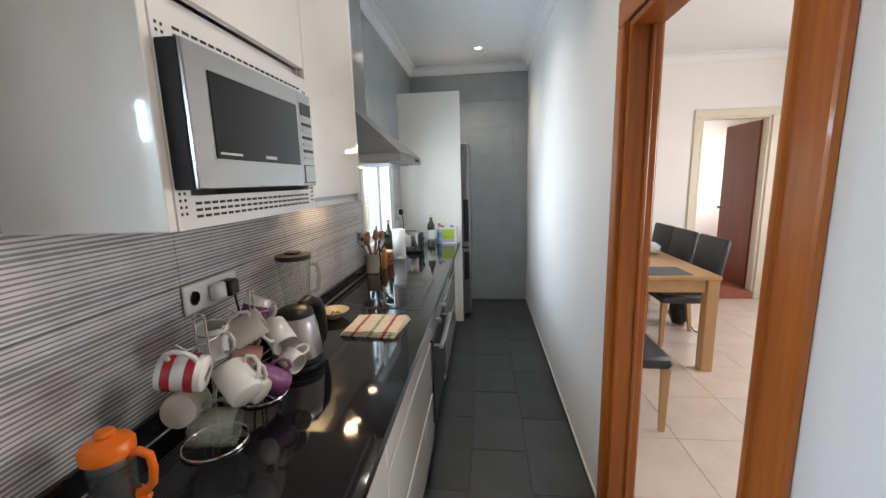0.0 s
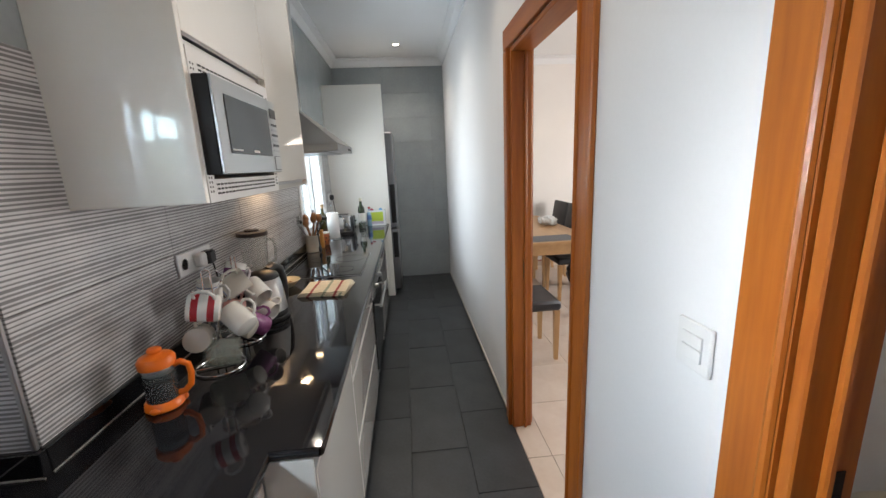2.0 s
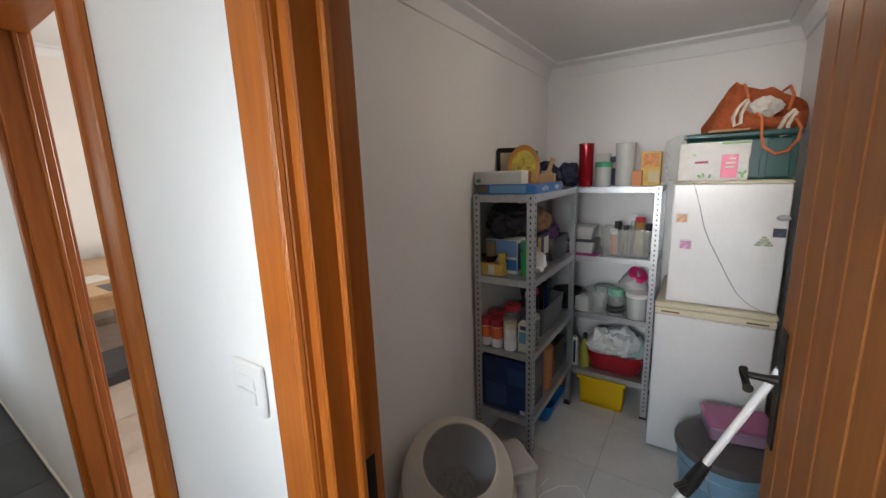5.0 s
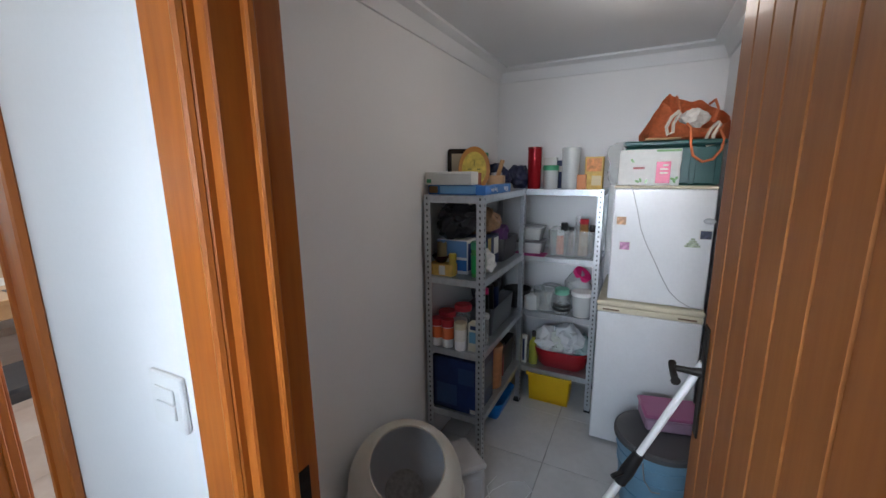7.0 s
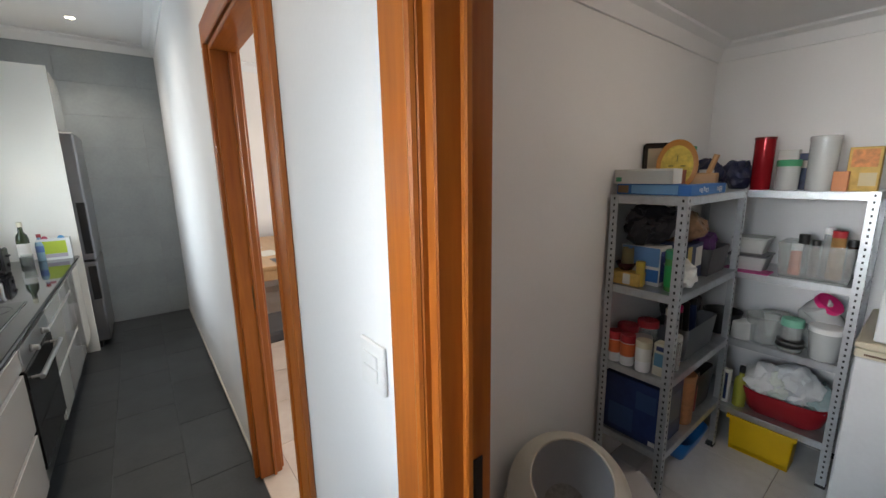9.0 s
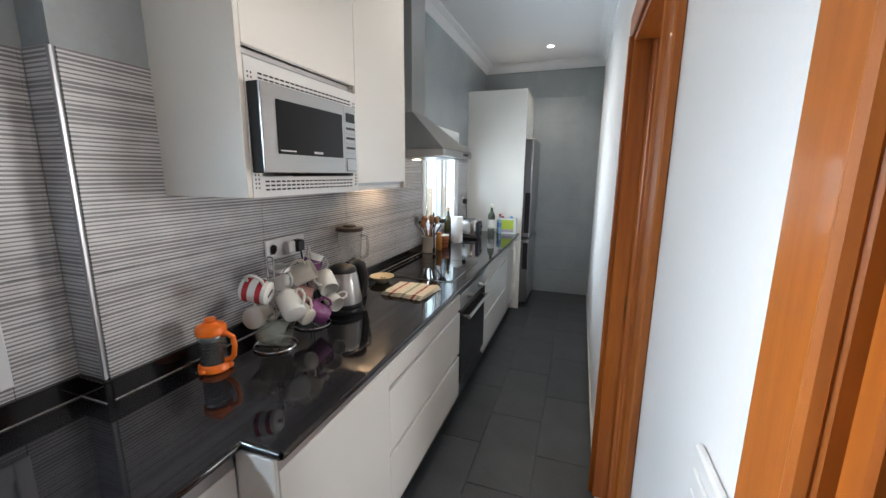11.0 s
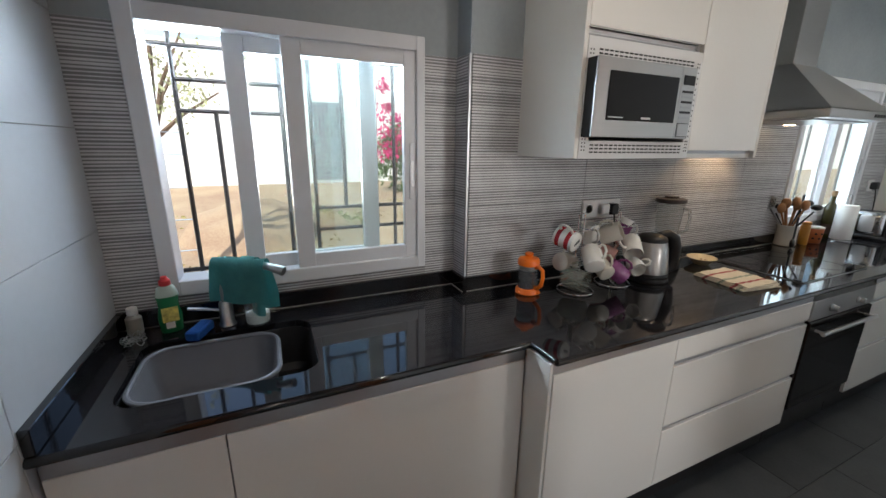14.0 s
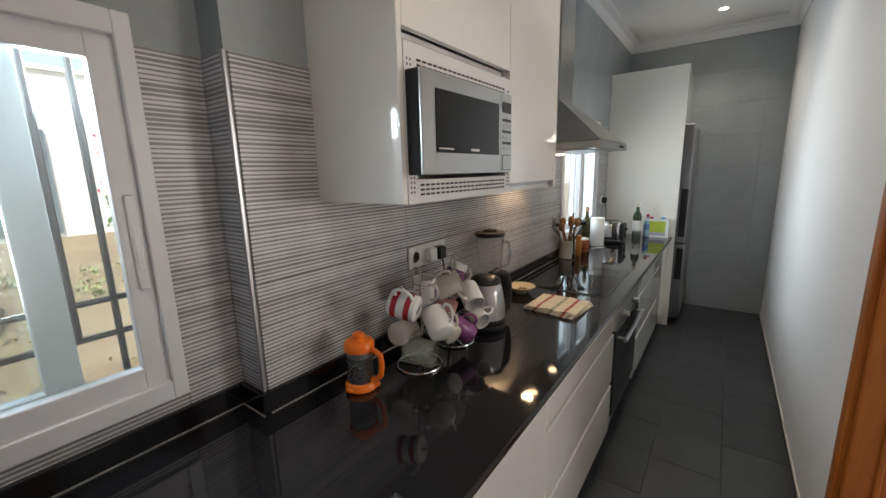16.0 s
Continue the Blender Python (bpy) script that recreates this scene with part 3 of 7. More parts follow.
part("back_panel", boxes((0.002, y0 + 0.019, 0.019, 0.01, y1 - 0.019, hh - 0.019)), WHITE_PLASTIC, wc, smooth=False)
part("divider", boxes((0.011, ym - 0.009, 0.019, d - 0.02, ym + 0.009, hh - 0.019)), WHITE_PLASTIC, wc, smooth=False)
part("shelf", boxes((0.011, y0 + 0.019, 0.395, d - 0.03, ym - 0.01, 0.411)), WHITE_PLASTIC, wc, smooth=False)
part("upper_door", boxes((d - 0.018, y0 + 0.0195, 0.412, d, ym - 0.0015, hh), bevel=0.0015), GLOSS_WHITE, wc, smooth=False)
part("door", boxes((d - 0.018, ym + 0.0015, 0.030, d, y1 - 0.0195, hh), bevel=0.0015), GLOSS_WHITE, wc, smooth=False)
part("grip_rail", boxes((d - 0.05, ym + 0.001, 0.0185, d - 0.019, y1 - 0.0195, 0.0295)), ALU, wc, "grey aluminium grip rail", smooth=False)
part("grip_rail", boxes((d - 0.05, y0 + 0.02, 0.384, d - 0.019, ym - 0.0015, 0.394)), ALU, wc, smooth=False)
# perforated frame round the microwave
fr = part("microwave_frame", boxes((d - 0.016, y0 + 0.0195, 0.0, d + 0.002, ym - 0.0015, 0.060), (d - 0.016, y0 + 0.0195, 0.310, d + 0.002, ym - 0.0015, 0.382),
                                   (d - 0.016, y0 + 0.0195, 0.0605, d + 0.002, y0 + 0.058, 0.3095), (d - 0.016, ym - 0.038, 0.0605, d + 0.002, ym - 0.0015, 0.3095)), WHITE_PLASTIC, wc, "white perforated microwave frame", smooth=False)
SLOT = material("slot_shadow", (0.03, 0.03, 0.03), 0.8, vary=0.1, bump=0)
for z in (0.046, 0.034, 0.022, 0.322, 0.334, 0.346):
    bm = bmesh.new()
    off = 0.011 if int(z * 1000) % 8 else 0.0
    y = y0 + 0.055 + off
    while y < ym - 0.055:
        box(bm, d + 0.0018, y, z - 0.0025, d + 0.0030, y + 0.016, z + 0.0025)
        y += 0.0225
    part("perforation", bm, SLOT, fr, smooth=False)
for y in (y0 + 0.030, y0 + 0.042, ym - 0.024, ym - 0.014):
    bm = bmesh.new()
    z = 0.026
    while z < 0.35:
        box(bm, d + 0.0018, y - 0.002, z, d + 0.0030, y + 0.002, z + 0.005)
        z += 0.012 if z < 0.06 or z > 0.31 else 0.019
    part("perforation", bm, SLOT, fr, smooth=False)

mw = thing("microwave", (CX - 0.010, 0.518, CB + 0.071), "stainless steel microwave with a black window", "microwave")
part("body", boxes((-0.28, -0.234, 0.0, 0.0510, 0.238, 0.246), bevel=0.003), DARK, mw, "black microwave body", smooth=False)
dd = part("microwave_door", boxes((0.0512, -0.235, 0.001, 0.0590, 0.161, 0.245), bevel=0.0015), STEEL, mw, "brushed steel door", smooth=False)
part("window", boxes((0.0592, -0.181, 0.055, 0.0610, 0.148, 0.207), bevel=0.001), BLACK_GLASS, dd, "black glass window", smooth=False)
pn = part("control_panel", boxes((0.0512, 0.163, 0.001, 0.0580, 0.239, 0.245), bevel=0.0015), STEEL, mw, smooth=False)
part("display", boxes((0.0582, 0.174, 0.186, 0.060, 0.232, 0.218), bevel=0.0005), BLACK_GLASS, pn, smooth=False)
for i in range(6):
    part("button", boxes((0.0582, 0.174, 0.072 + i * 0.0175, 0.060, 0.232, 0.080 + i * 0.0175), bevel=0.0005), BLACK_PLASTIC if i % 2 else ALU, pn, smooth=False)
part("open_button", boxes((0.0582, 0.173, 0.010, 0.061, 0.233, 0.054), bevel=0.001), STEEL, pn, smooth=False)
part("button_gap", boxes((0.0581, 0.171, 0.008, 0.0586, 0.235, 0.056)), BLACK_PLASTIC, pn, smooth=False)
PRINT = material("pale_print", (0.5, 0.5, 0.5), 0.5, vary=0.05, bump=0)
part("maker_mark", boxes((0.0611, -0.020, 0.062, 0.0614, 0.026, 0.069)), PRINT, dd, smooth=False)
part("small_print", boxes((0.0611, -0.172, 0.063, 0.0614, -0.105, 0.067)), PRINT, dd, smooth=False)

# tall unit and fridge freezer
tl = thing("tall_unit", (WX, 4.05, 0), "tall white gloss unit round the fridge freezer", "cabinet")
part("side_panel", boxes((0.001, -0.39, 0, -0.745 - WX, -0.365, 2.36), bevel=0.002), GLOSS_WHITE, tl, smooth=False)
part("top_door", boxes((0.52, -0.362, 1.90, -0.760 - WX, 0.395, 2.36), bevel=0.002), GLOSS_WHITE, tl, smooth=False)
part("top_box", boxes((0.001, -0.364, 1.90, 0.515, 0.395, 2.36)), WHITE_PLASTIC, tl, smooth=False)
fg = thing("fridge_freezer", (WX + 0.045, 4.06, 0), "stainless steel fridge freezer inside the tall unit", "fridge freezer")
part("body", boxes((0.0, -0.33, 0.02, 0.56, 0.33, 1.87), bevel=0.004), ALU, fg, smooth=False)
STEEL_DARK = material("satin_grey_steel", (0.30, 0.30, 0.31), 0.3, 0.9, vary=0.05, bump=0.0)
part("fridge_door", boxes((0.562, -0.335, 0.80, 0.665, 0.335, 1.875), bevel=0.012), STEEL_DARK, fg, smooth=False)
part("freezer_door", boxes((0.562, -0.335, 0.06, 0.665, 0.335, 0.785), bevel=0.012), STEEL_DARK, fg, smooth=False)
part("fridge_handle", boxes((0.6, -0.338, 0.86, 0.655, -0.334, 1.30), bevel=0.001), BLACK_PLASTIC, fg, smooth=False)
part("freezer_handle", boxes((0.6, -0.338, 0.45, 0.655, -0.334, 0.75), bevel=0.001), BLACK_PLASTIC, fg, smooth=False)
part("plinth", boxes((0.05, -0.32, 0.0, 0.60, 0.32, 0.058)), BLACK_PLASTIC, fg, smooth=False)

# sink with washing-up bowl
SINK = material("graphite_sink", (0.055, 0.055, 0.058), 0.3, 0.5, vary=0.15, bump=0.02)


def basin(bm, x0, y0, x1, y1, z0, z1, r, wall, flare=0.0, seg=7):
    """Open rounded tub with wall thickness."""
    def ring(inset, z):
        out = []
        for cx, cy, a in ((x1 - r, y1 - r, 0), (x0 + r, y1 - r, 90), (x0 + r, y0 + r, 180), (x1 - r, y0 + r, 270)):
            for i in range(seg):
                t = radians(a + 90 * i / (seg - 1))
                rr = max(r - inset, 0.004)
                out.append(bm.verts.new((cx + rr * math.cos(t), cy + rr * math.sin(t), z)))
        return out
    rings = [ring(flare + 0.02, z0), ring(flare, z0 + 0.02), ring(0, z1 - 0.004), ring(0.001, z1), ring(wall - 0.001, z1), ring(wall, z1 - 0.004), ring(flare + wall, z0 + 0.03), ring(flare + wall + 0.02, z0 + 0.012)]
    n = len(rings[0])
    for a, b in zip(rings, rings[1:]):
        for i in range(n):
            bm.faces.new((a[i], a[(i + 1) % n], b[(i + 1) % n], b[i]))
    bm.faces.new(rings[0][::-1])
    bm.faces.new(rings[-1])
    return bm


sk = thing("sink", (-1.170, -0.844, CT - 0.19), "dark undermounted kitchen sink in the granite", "sink")
part("basin", basin(bmesh.new(), -0.177, -0.241, 0.177, 0.241, 0, 0.167, 0.065, 0.004), SINK, sk)
part("drain", lathe(bmesh.new(), [(0.036, 0.0125), (0.038, 0.0145), (0.030, 0.0150), (0.012, 0.0130)], 24, at=(0.02, 0.165, 0)), STEEL, sk, "steel drain ring")
wb = thing("washing_up_bowl", (-1.170, -0.890, CT - 0.176), "grey plastic washing-up bowl inside the sink", "bowl")
GREYPL = material("grey_plastic", (0.15, 0.155, 0.175), 0.35, vary=0.06, bump=0.01)
part("bowl", basin(bmesh.new(), -0.148, -0.178, 0.148, 0.178, 0, 0.158, 0.075, 0.004, 0.022, 9), GREYPL, wb)
rim = []
for cx, cy, a0 in ((0.073, 0.103, 0), (-0.073, 0.103, 90), (-0.073, -0.103, 180), (0.073, -0.103, 270)):
    rim += arc((cx, cy, 0.158), 0.077, a0, a0 + 84, 7)
part("bowl_rim", tube(bmesh.new(), rim, 0.0075, 8, close=True), GREYPL, wb, "rolled grey rim")

# ---- windows ----
def sash(parent, x, y0, y1, z0, z1, w=0.062, depth=0.03, handle=None):
    s = part("sash", boxes((x - depth, y0, z0, x, y0 + w, z1), (x - depth, y1 - w, z0, x, y1, z1), (x - depth, y0 + w, z0, x, y1 - w, z0 + w), (x - depth, y0 + w, z1 - w, x, y1 - w, z1), bevel=0.002), WINDOW_WHITE, parent, "white sliding sash", smooth=False)
    g = part("pane", boxes((x - depth / 2 - 0.003, y0 + w - 0.006, z0 + w - 0.006, x - depth / 2 + 0.003, y1 - w + 0.006, z1 - w + 0.006)), PANE, s, "clear glass pane", smooth=False)
    g.visible_shadow = False
    if handle:
        part("latch_plate", boxes((x + 0.0005, handle - 0.012, 1.25, x + 0.006, handle + 0.012, 1.47), bevel=0.003), WINDOW_WHITE, s)
        part("finger_pull", boxes((x + 0.006, handle - 0.006, 1.30, x + 0.007, handle + 0.006, 1.40), bevel=0.0005), ALU, s)
    return s


def window(name, wall, y0, y1, z0, z1, front_sash, rear_sash, label, handle, deep=0.199):
    e = tagged(new(name), label, "window", kind="structure")
    f, x0, x1 = 0.05, wall - 0.09, wall + 0.016
    for nm, b in (("frame_side", (x0, y0, z0, x1, y0 + f, z1)), ("frame_side", (x0, y1 - f + 0.016, z0, x1, y1, z1)), ("frame_head", (x0, y0 + f, z1 - f, x1, y1 - f + 0.016, z1)), ("frame_sill", (x0, y0 + f, z0, x1, y1 - f + 0.016, z0 + f))):
        part(nm, boxes(b, bevel=0.003), WINDOW_WHITE, e, smooth=False)
    sash(e, wall + 0.002, *front_sash, z0 + f - 0.012, z1 - f + 0.012, handle=handle)
    sash(e, wall - 0.040, *rear_sash, z0 + f - 0.012, z1 - f + 0.012)
    for nm, b in (("reveal_lining", (wall - deep, y0 + 0.001, z0 + 0.011, x0 - 0.001, y0 + 0.010, z1 - 0.011)), ("reveal_lining", (wall - deep, y1 - 0.010, z0 + 0.011, x0 - 0.001, y1 - 0.001, z1 - 0.011)),
                  ("reveal_head", (wall - deep, y0 + 0.001, z1 - 0.010, x0 - 0.001, y1 - 0.001, z1 - 0.001)), ("reveal_sill", (wall - deep, y0 + 0.001, z0 + 0.001, x0 - 0.001, y1 - 0.001, z0 + 0.010))):
        part(nm, boxes(b), WINDOW_WHITE, e, smooth=False)
    return e


window("window_1", WW, *WIN1, (-0.612, -0.128), (-0.785, -0.288), "white aluminium sliding window above the sink, half open", -0.160)
window("window_2", WX, *WIN2, (2.80, 3.265), (2.37, 2.84), "white aluminium sliding window behind the worktop", 3.24, 0.119)

GRILLE = material("grey_painted_iron", (0.06, 0.052, 0.048), 0.5, 0.3, vary=0.15, scale=20)
def bar(parent, a, b):
    return part("bar", tube(bmesh.new(), [a, b], 0.0078, 6), GRILLE, parent)


g1 = thing("window_grille", (-1.635, -0.57, WIN1[2]), "grey iron security grille with squared pattern outside the window", "window grille")
yy = lambda y: y + 0.57
zz = lambda z: z - WIN1[2]
for y, a, b in ((-0.945, 0.97, 1.84), (-0.833, 0.97, 1.568), (-0.617, 0.97, 1.84), (-0.515, 0.97, 1.84), (-0.397, 1.211, 1.84), (-0.265, 1.12, 1.84), (-0.186, 0.97, 1.84)):
    bar(g1, (0, yy(y), zz(a)), (0, yy(y), zz(b)))
for z, a, b in ((1.772, -1.044, -0.617), (1.668, -0.945, -0.617), (1.568, -0.945, -0.617), (1.005, -1.044, -0.12), (1.211, -0.515, -0.12), (1.122, -0.515, -0.12)):
    bar(g1, (0, yy(a), zz(z)), (0, yy(b), zz(z)))
g2 = thing("window_grille", (-1.486, 2.81, WIN2[2]), "grey iron security grille outside the window behind the worktop", "window grille")
for i in range(6):
    bar(g2, (0, -0.45 + i * 0.18, 0), (0, -0.45 + i * 0.18, 0.92))
for z in (0.05, 0.87):
    bar(g2, (0, -0.475, z), (0, 0.475, z))

# ---- ceiling spots ----
for x, y in ((-0.56, 3.86), (-0.56, 2.56), (-0.56, 1.26), (-0.56, -0.04)):
    s = thing("ceiling_spot", (x, y, H), "small round recessed ceiling spotlight, lit", "spotlight", "ceiling spots")
    part("ring", lathe(bmesh.new(), [(0.040, -0.001), (0.043, -0.006), (0.036, -0.008), (0.030, -0.002)], 24), WHITE_PLASTIC, s)
    part("bulb", lathe(bmesh.new(), [(0.029, -0.0035), (0.024, -0.005)], 20), SPOT_GLOW, s, "warm glowing bulb")
    lp = new("spot_light", bpy.data.lights.new("spot_light", "SPOT"))
    lp.data.energy, lp.data.color, lp.data.spot_size, lp.data.spot_blend, lp.data.shadow_soft_size = 8.0, (1.0, 0.90, 0.79), radians(125), 0.8, 0.02
    lp.matrix_world = look((x, y, H - 0.012), (x, y, 0))

# ---- baseboards ----
SKIRT = material("cream_skirting_edge", (0.62, 0.60, 0.55), 0.5, vary=0.05)
for ya, yb in ((D1 + 0.098, YN - 0.001), (P1 + 0.098, D0 - 0.098)):
    e = tagged(new("baseboard"), "low dark tile skirting with a pale top edge", "skirting", kind="structure")
    part("board", boxes((-0.009, ya, 0, -0.0005, yb, 0.020), bevel=0.001), SLATE, e, smooth=False)
    part("top_edge", boxes((-0.010, ya, 0.0205, -0.0005, yb, 0.032), bevel=0.001), SKIRT, e, smooth=False)

# ---- pantry door ----
pd = thing("pantry_door", (T + 0.018, P0 + 0.024, 0.008), "open brown pine board door with a black iron handle", "door", turn=3.6)
LW, LT, LH = 0.70, 0.038, 1.985
part("leaf", boxes((0, -0.002, 0, LW, LT - 0.006, LH), bevel=0.002), DOOR_WOOD, pd, smooth=False)
nb = 7
for i in range(nb):
    a = 0.004 + i * (LW - 0.008) / nb
    part("board", boxes((a + 0.002, LT - 0.0058, 0.002, a + (LW - 0.008) / nb - 0.002, LT + 0.003, LH - 0.002), bevel=0.003), DOOR_WOOD, pd, smooth=False)
GROOVE = wood("pine_groove", (0.55, 0.25, 0.09), (0.42, 0.18, 0.06), 0.4)
for i in range(1, nb):
    a = 0.004 + i * (LW - 0.008) / nb
    part("groove", boxes((a - 0.0018, LT - 0.0055, 0.002, a + 0.0018, LT - 0.001, LH - 0.002)), GROOVE, pd, "paler groove between boards", smooth=False)
hx, hz = LW - 0.05, 1.0
part("handle_plate", boxes((hx - 0.02, LT + 0.0032, hz - 0.17, hx + 0.02, LT + 0.008, hz + 0.12), bevel=0.003), IRON, pd, "black iron handle plate", smooth=False)
lv = part("lever", tube(bmesh.new(), [(hx, LT + 0.006, hz), (hx, LT + 0.030, hz), (hx, LT + 0.066, hz + 0.002)], 0.0085, 10, taper=(1.5, 1.0, 0.9)), IRON, pd, "forged iron lever")
part("lever_grip", tube(bmesh.new(), [(hx + 0.016, LT + 0.068, hz + 0.008), (hx, LT + 0.070, hz + 0.002), (hx - 0.045, LT + 0.068, hz - 0.006), (hx - 0.055, LT + 0.068, hz - 0.006)], 0.0085, 10, taper=(1.1, 0.9, 1.0, 1.3)), IRON, lv)
part("knot", lathe(bmesh.new(), [(0.008, 0.0), (0.007, 0.0006)], 12, m=pose(0.30, LT + 0.003, 0.75, -90, 0, 0)), IRON, pd)
for z in (0.25, 1.75):
    part("hinge", tube(bmesh.new(), [(-0.006, 0.004, z - 0.05), (-0.006, 0.004, z + 0.05)], 0.007, 8), IRON, pd)

# ---- things on the worktop ----
def plain(name, color, rough=0.4, **k):
    return material(name, color, rough, vary=k.pop("vary", 0.05), bump=k.pop("bump", 0.0), **k)


CERAMIC = plain("white_glazed_ceramic", (0.74, 0.73, 0.69), 0.15, coat=0.4)
CREAM_CER = plain("cream_glazed_ceramic", (0.62, 0.58, 0.50), 0.2, coat=0.3)
RED_GLAZE = plain("red_glaze", (0.42, 0.03, 0.04), 0.2, coat=0.3)
PURPLE = plain("purple_print", (0.30, 0.10, 0.26), 0.25, scale=28, second=(0.13, 0.035, 0.10))
BLUEGREY = plain("blue_grey_glaze", (0.24, 0.27, 0.36), 0.25)
PINK_CER = plain("pink_glaze", (0.52, 0.27, 0.24), 0.25)
ORANGE = plain("orange_plastic", (0.85, 0.17, 0.012), 0.32)
COFFEE = plain("dark_coffee", (0.018, 0.008, 0.004), 0.1)


FROSTED = thin_glass("frosted_glass", (0.90, 0.92, 0.89), 0.13, (0.75, 0.77, 0.70))


def mug_parts(parent, m, r, h, mat, name="mug", handle_mat=None, bands=(), inner=None, flare=1.0, mark=False):
    """A mug as one part of its parent, with handle, bands and printed base as its pieces; m places the base."""
    bm = bmesh.new()
    lathe(bm, [(r * 0.80, 0.0), (r * 0.95, 0.004), (r, 0.015), (r * flare, h - 0.002), (r * flare - 0.0015, h), (r * flare - 0.0035, h - 0.002), (r - 0.004, 0.012), (r * 0.6, 0.008)], 26, m=m)
    tube(bm, [(r - 0.002, 0, h * 0.80), (r + 0.016, 0, h * 0.84), (r + 0.028, 0, h * 0.66), (r + 0.027, 0, h * 0.42), (r + 0.012, 0, h * 0.22), (r - 0.002, 0, h * 0.20)], 0.0052, 8, m=m)
    b = part(name, bm, mat, parent) if parent else link(name, bm, mat, smooth=True)
    for z0, z1, bmat in bands:
        part("band", lathe(bmesh.new(), [(r + 0.0007, z0), (r + 0.0009, (z0 + z1) / 2), (r + 0.0007, z1)], 26, m=m, closed=False), bmat, b, "coloured printed band")
    if mark:
        part("base_mark", boxes((-0.006, -0.017, -0.0012, 0.006, 0.017, -0.0004)), BLACK_PLASTIC, b).matrix_local = m
    return b


def hang(x, y, z, az, tip):
    """Pose of a mug that hangs by its handle: az turns it round the stand, tip lays it over."""
    return pose(x, y, z, 0, 0, az) @ pose(0, 0, 0, 0, tip, 0)


def mug_stand(at, turn, label):
    e = thing("mug_stand", at, label, "mug stand", "mug stands", turn)
    part("base_ring", tube(bmesh.new(), arc((0, 0, 0.004), 0.075, 0, 352, 36), 0.003, 8, close=True), CHROME, e)
    part("foot_bar", tube(bmesh.new(), [(-0.074, 0, 0.004), (0.074, 0, 0.004)], 0.0025, 6), CHROME, e)
    loop = [(-0.012, 0, 0.004), (-0.012, 0, 0.325)] + arc((0, 0, 0.325), 0.012, 180, 0, 8, "xz") + [(0.012, 0, 0.325), (0.012, 0, 0.004)]
    part("stem", tube(bmesh.new(), loop, 0.0028, 8), CHROME, e)
    for z in (0.10, 0.19, 0.26):
        for a in (0, 180):
            c, s = math.cos(radians(a + z * 900)), math.sin(radians(a + z * 900))
            part("hook", tube(bmesh.new(), [(0, 0, z), (c * 0.04, s * 0.04, z + 0.004), (c * 0.06, s * 0.06, z + 0.022)], 0.0025, 6), CHROME, e)
            part("hook_tip", blob(bmesh.new(), (c * 0.06, s * 0.06, z + 0.024), (0.0045,) * 3, 2), CHROME, e)
    return e


mug_stand((-1.19, 0.475, CT + 0.001), 20, "chrome wire mug stand hung with mugs")
mug_stand((-1.20, 0.700, CT + 0.001), -30, "chrome wire mug stand hung with patterned mugs")


def hung_mug(label, base, axis, r, h, mat, roll=0.0, **k):
    """A mug whose base sits at one place and whose mouth points along axis; roll turns the handle."""
    q = Vector(axis).to_track_quat("Z", "Y").to_matrix().to_4x4()
    e = thing("mug", base, label, "mug", "hanging mugs")
    mug_parts(e, q @ pose(0, 0, 0, 0, 0, roll), r, h, mat, "mug_body", **k)
    return e


hung_mug("white mug with two red bands, hanging mouth away", (-1.115, 0.388, CT + 0.236), (-0.82, -0.28, 0.18), 0.041, 0.088, CERAMIC, 60, bands=((0.016, 0.034, RED_GLAZE), (0.058, 0.076, RED_GLAZE)), mark=True)
hung_mug("plain white mug hanging mouth away", (-1.078, 0.462, CT + 0.138), (-0.62, 0.30, 0.48), 0.041, 0.092, CERAMIC, 120, mark=False)
hung_mug("plain pale mug hanging at the back", (-1.21, 0.395, CT + 0.133), (-0.2, 0.75, -0.15), 0.040, 0.085, CREAM_CER, 90)
hung_mug("clear glass mug hanging low on the stand", (-1.205, 0.425, CT + 0.076), (0.75, 0.22, -0.10), 0.044, 0.100, FROSTED, 90, flare=1.0)
hung_mug("cream mug hanging low on the stand", (-1.105, 0.565, CT + 0.086), (-0.7, 0.1, 0.35), 0.036, 0.075, CREAM_CER, 100)
hung_mug("white mug with small blue flowers", (-1.23, 0.560, CT + 0.193), (0.1, -0.08, 1.0), 0.038, 0.090, CERAMIC, -60, bands=((0.072, 0.076, BLUEGREY),))
hung_mug("cream mug with a blue grey rim lying over", (-1.21, 0.600, CT + 0.223), (0.60, 0.38, 0.34), 0.040, 0.095, CREAM_CER, 120, bands=((0.004, 0.008, BLUEGREY),))
hung_mug("white and purple mug hung high on the stand", (-1.235, 0.742, CT + 0.212), (0.2, 0.3, 0.9), 0.038, 0.085, CERAMIC, -90, bands=((0.02, 0.06, PURPLE),))
hung_mug("white mug hanging mouth down", (-1.175, 0.752, CT + 0.208), (0.62, -0.42, -0.50), 0.040, 0.092, CERAMIC, 150)
hung_mug("purple printed mug hanging on its side", (-1.150, 0.612, CT + 0.112), (0.45, 0.55, -0.55), 0.038, 0.088, PURPLE, 100)
hung_mug("pink mug behind the others", (-1.245, 0.640, CT + 0.153), (0.5, 0.3, -0.2), 0.038, 0.080, PINK_CER, 80)
hung_mug("small white cup hanging low", (-1.135, 0.738, CT + 0.112), (0.75, -0.30, -0.25), 0.033, 0.060, CERAMIC, 30)

